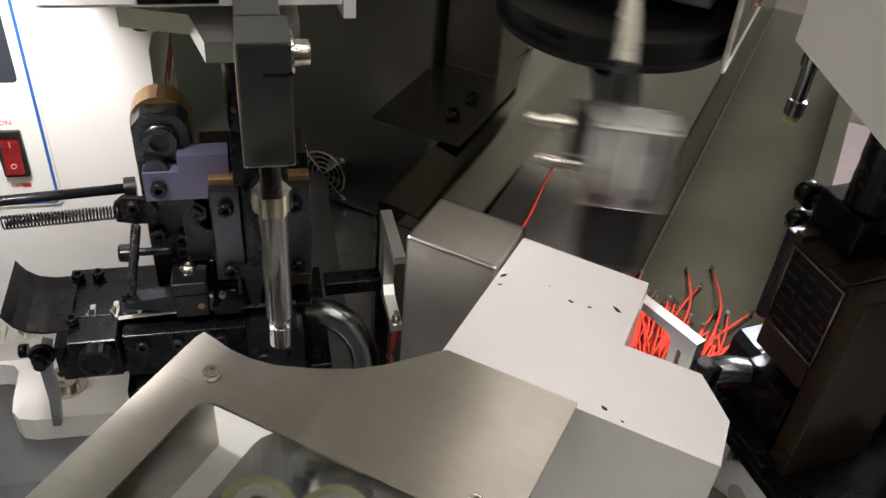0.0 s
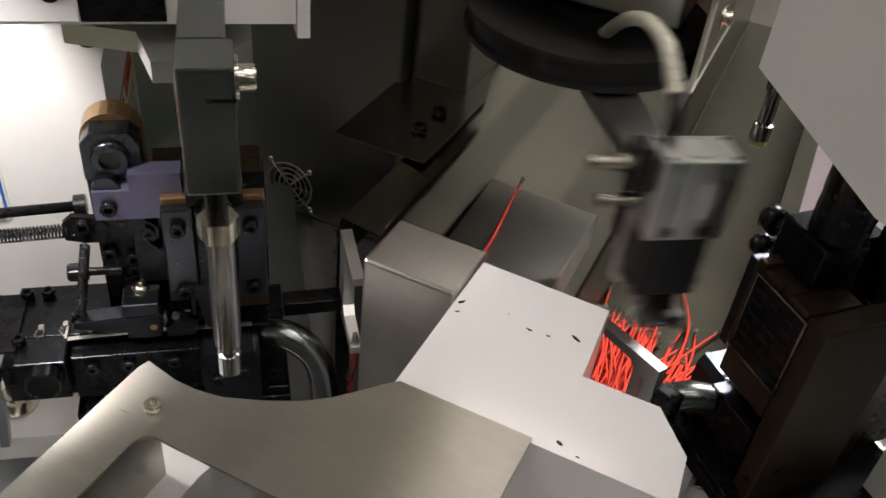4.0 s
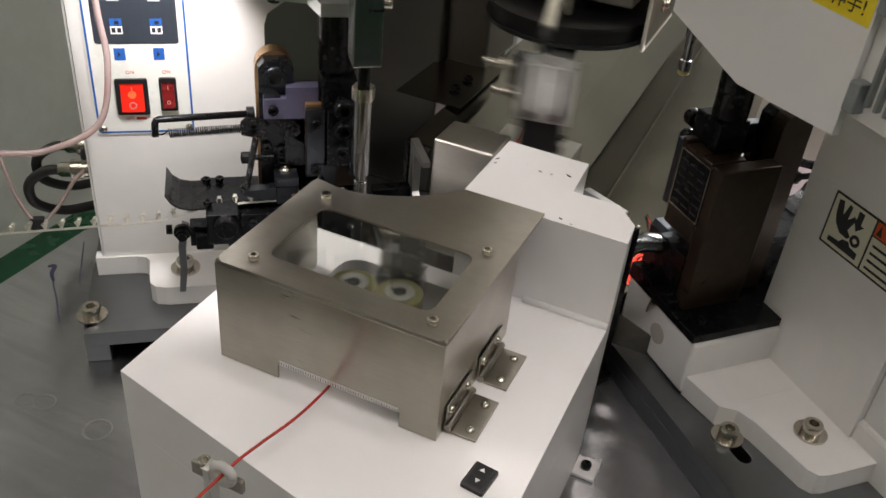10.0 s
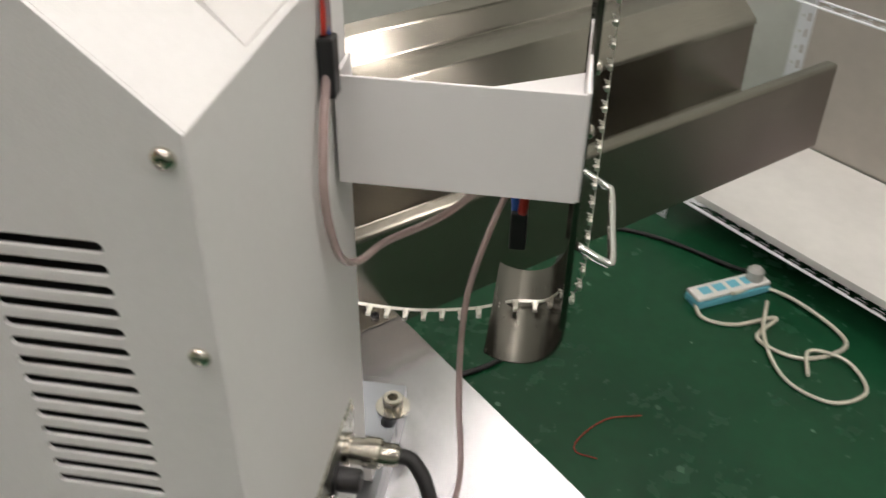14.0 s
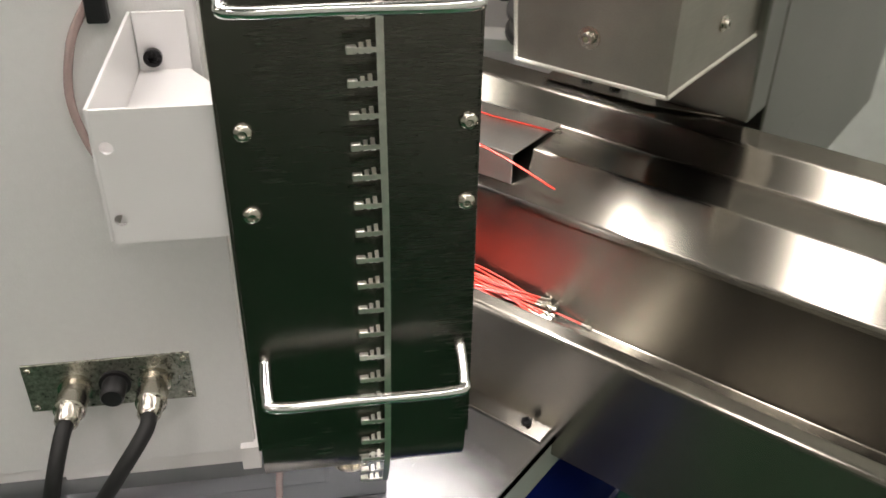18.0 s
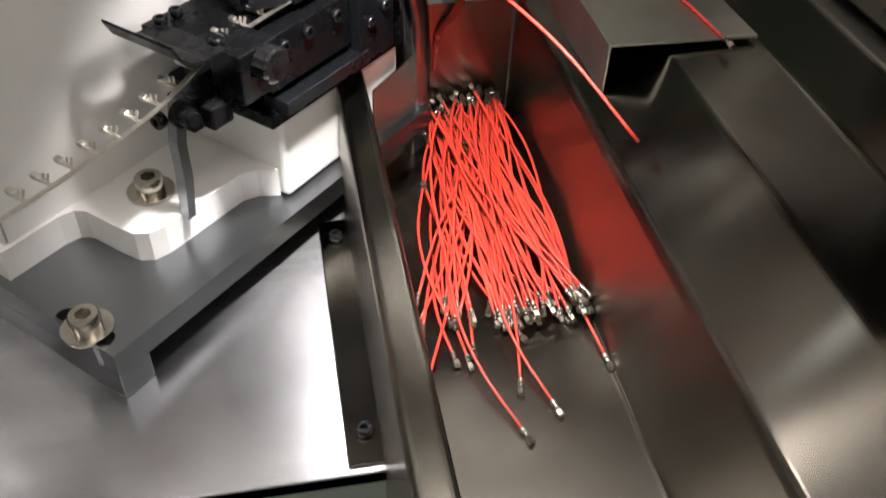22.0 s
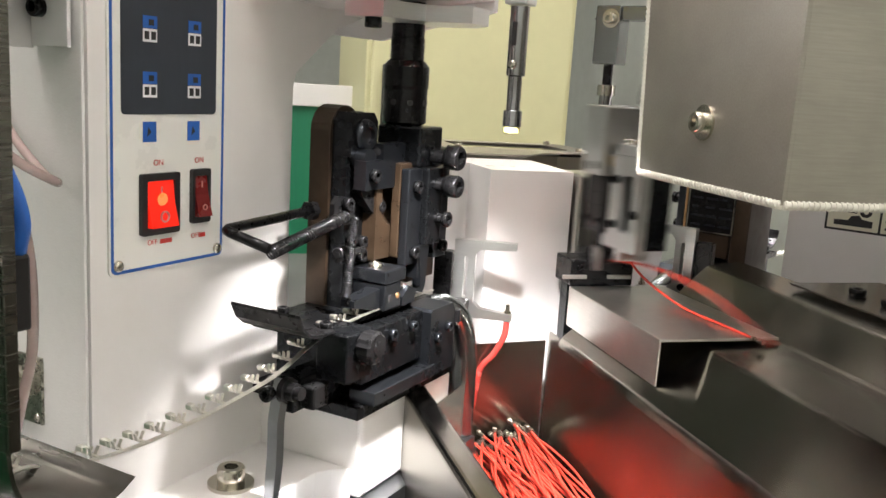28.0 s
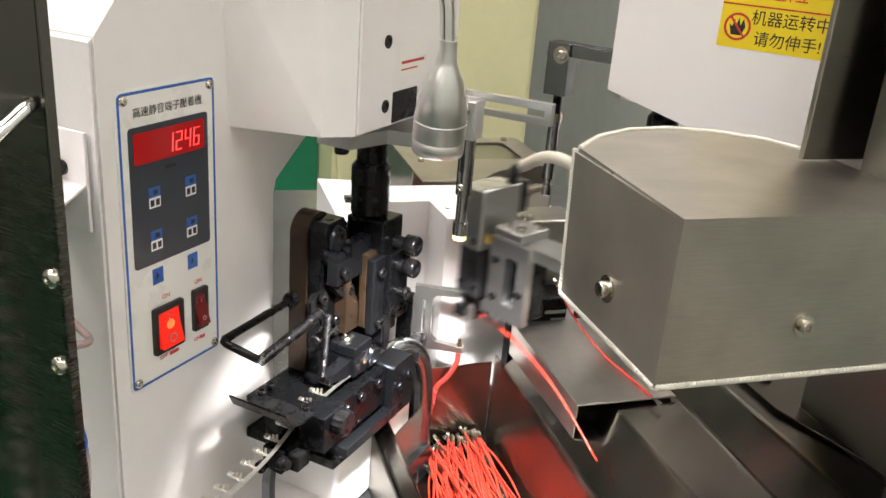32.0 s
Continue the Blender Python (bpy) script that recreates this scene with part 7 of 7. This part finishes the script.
ps = thing("power_strip", "white and pale blue power strip on the floor", "power strip", pose(-0.385, 1.68, 0.0, 0, 0, 76))
part("case", box(B(), -0.095, 0.095, -0.024, 0.024, 0.0, 0.020, 0.004), PALE_BLUE, ps)
part("top", box(B(), -0.094, 0.094, -0.023, 0.023, 0.0202, 0.030, 0.004), WHITE_BOARD, ps)
for i in range(4):
    part("socket", box(B(), -0.075 + i * 0.036, -0.050 + i * 0.036, -0.012, 0.012, 0.0301, 0.0310, 0.0006), PALE_BLUE, ps)
part("plug", lathe(B(), (0.065, 0, 0.0302), (0.065, 0, 1), [(0, 0.018), (0.022, 0.018), (0.030, 0.010)], 18), HUB, ps, "white round plug")
cable("floor_cable", None, [(-0.575, 0.60, 0.006), (-0.5606, 0.7911, 0.006), (-0.5355, 0.9352, 0.006), (-0.4943, 1.1114, 0.006), (-0.5350, 1.2608, 0.006), (-0.6030, 1.3508, 0.006), (-0.7000, 1.4800, 0.006), (-0.7210, 1.5900, 0.006), (-0.7100, 1.6539, 0.006), (-0.6039, 1.7200, 0.006), (-0.44, 1.7629, 0.010), (-0.37, 1.745, 0.045)], 0.0055, RUBBER, "black cable snaking over the green floor")
cable("floor_cable", None, [(-0.41, 1.60, 0.012), (-0.36, 1.5711, 0.005), (-0.3051, 1.6089, 0.005), (-0.27, 1.70, 0.005), (-0.2490, 1.6118, 0.006), (-0.1588, 1.6382, 0.005), (-0.1349, 1.7500, 0.005), (-0.2478, 1.7750, 0.012), (-0.35, 1.76, 0.009), (-0.36, 1.66, 0.030)], 0.0045, HOSE, "cream cable coiled on the green floor")
cable("floor_cable", None, [(-0.30, 1.70, 0.030), (-0.24, 1.62, 0.012), (-0.14, 1.56, 0.005), (-0.05, 1.58, 0.005), (-0.03, 1.66, 0.005), (-0.10, 1.70, 0.010), (-0.16, 1.66, 0.014), (-0.12, 1.60, 0.010)], 0.0040, HOSE, "cream cable looping beside the power strip")
cable("loose_wire", None, [(-0.20, 1.12, 0.003), (-0.235, 1.10, 0.003), (-0.255, 1.13, 0.003), (-0.26, 1.20, 0.003), (-0.23, 1.26, 0.003)], 0.0011, WIRE, "short red wire offcut on the floor", "wire")
solid("black_foot", cyl(B(), (-0.775, 1.78, 0.0), (-0.775, 1.78, 0.13), 0.009, seg=14), BLACK, "short black furniture leg on the green floor", "leg")
sc = random.Random(3)
bm = B()
for i in range(60):
    cx, cy, s = sc.uniform(-0.9, 0.9), sc.uniform(0.62, 1.75), sc.uniform(0.003, 0.014)
    a = sc.uniform(0, 6.28)
    pts = [(cx + s * (0.5 + 0.5 * sc.random()) * math.cos(a + k), cy + s * (0.5 + 0.5 * sc.random()) * math.sin(a + k) * sc.uniform(0.2, 1)) for k in (0, 1.2, 2.4, 3.7, 5.0)]
    prism(bm, pts, 0.0002, 0.0006)
tagged(part("floor_scuffs", bm, SCUFF), "pale scuffs and chips in the green floor paint", "scuffs", "", "stuff")

# ---- motion ----
CYCLE = 1.0742


def motions():
    rows = []
    for n in range(-1, 32):
        t0 = n * CYCLE
        for dt, a in ((0.10, ANG_A), (0.26, ANG_A), (0.46, ANG_B), (0.72, ANG_B), (0.86, ANG_M), (1.04, ANG_M)):
            rows.append((t0 + dt, a))
    rows = [(t, a) for t, a in rows if -0.3 < t < 32.4]

    def angle(t):
        for (ta, a), (tb, b) in zip(rows, rows[1:]):
            if ta <= t <= tb:
                return a + (b - a) * (t - ta) / (tb - ta)
        return rows[-1][1]
    keys = sorted({0.0, 32.0} | {round(t, 3) for t, _ in rows if 0 < t < 32})
    walk(arm, [(t, pose(SC[0], SC[1], 0, 0, 0, angle(t))) for t in keys])

    # at the feeder the held wire lies along the tray cover; over the tray it droops
    def wire_pose(t):
        k = min(1.0, max(0.0, (ANG_M - 4 - angle(t)) / (ANG_M - 4 - ANG_A)))
        return pose(0.163, 0, 0.8905, 0, 9.0 * k, 21.0 * k)
    walk(held_wire, [(t, wire_pose(t)) for t in keys])

    for ram, base, at in ((ram_a, PRESS_A, 0.195), (ram_b, PRESS_B, 0.595)):
        keys = [(0.0, 0.0)] if abs(at) > 0.09 else []
        for n in range(0, 31):
            c = at + n * CYCLE
            keys += [(c - 0.09, 0.0), (c - 0.015, -0.024), (c + 0.015, -0.024), (c + 0.09, 0.0)]
        keys = [(t, z) for t, z in keys if 0 <= t <= 31.95] + [(32.0, 0.0)]
        walk(ram, [(t, Matrix.Translation((0, 0, z)) @ base) for t, z in keys])
    # the feed head swings to press A for its stroke and back
    keys = [(0.0, 0.0)]
    for n in range(0, 31):
        t0 = n * CYCLE
        keys += [(t0 - 0.05, 0.0), (t0 + 0.06, 34.0), (t0 + 0.27, 34.0), (t0 + 0.38, 0.0)]
    keys = [(0.0, 18.0)] + [(t, a) for t, a in keys if 0.01 < t < 31.98]
    walk(head, [(t, pose(*PIVOT, 0, 0, a)) for t, a in keys + [(32.0, keys[-1][1])]])
    for wheel, sign in ((wheel_a, 1), (wheel_b, -1)):
        home = wheel.matrix_basis.copy()
        rows, a = [(0.0, 0.0)], 0.0
        for n in range(0, 30):
            t0 = n * CYCLE + 0.30
            for k in range(4):
                rows.append((t0 + 0.12 * k, a))
                a += 75 * sign
            rows.append((t0 + 0.48, a))
        rows.append((32.0, a))
        walk(wheel, [(t, home @ rot_z(b)) for t, b in rows])


motions()
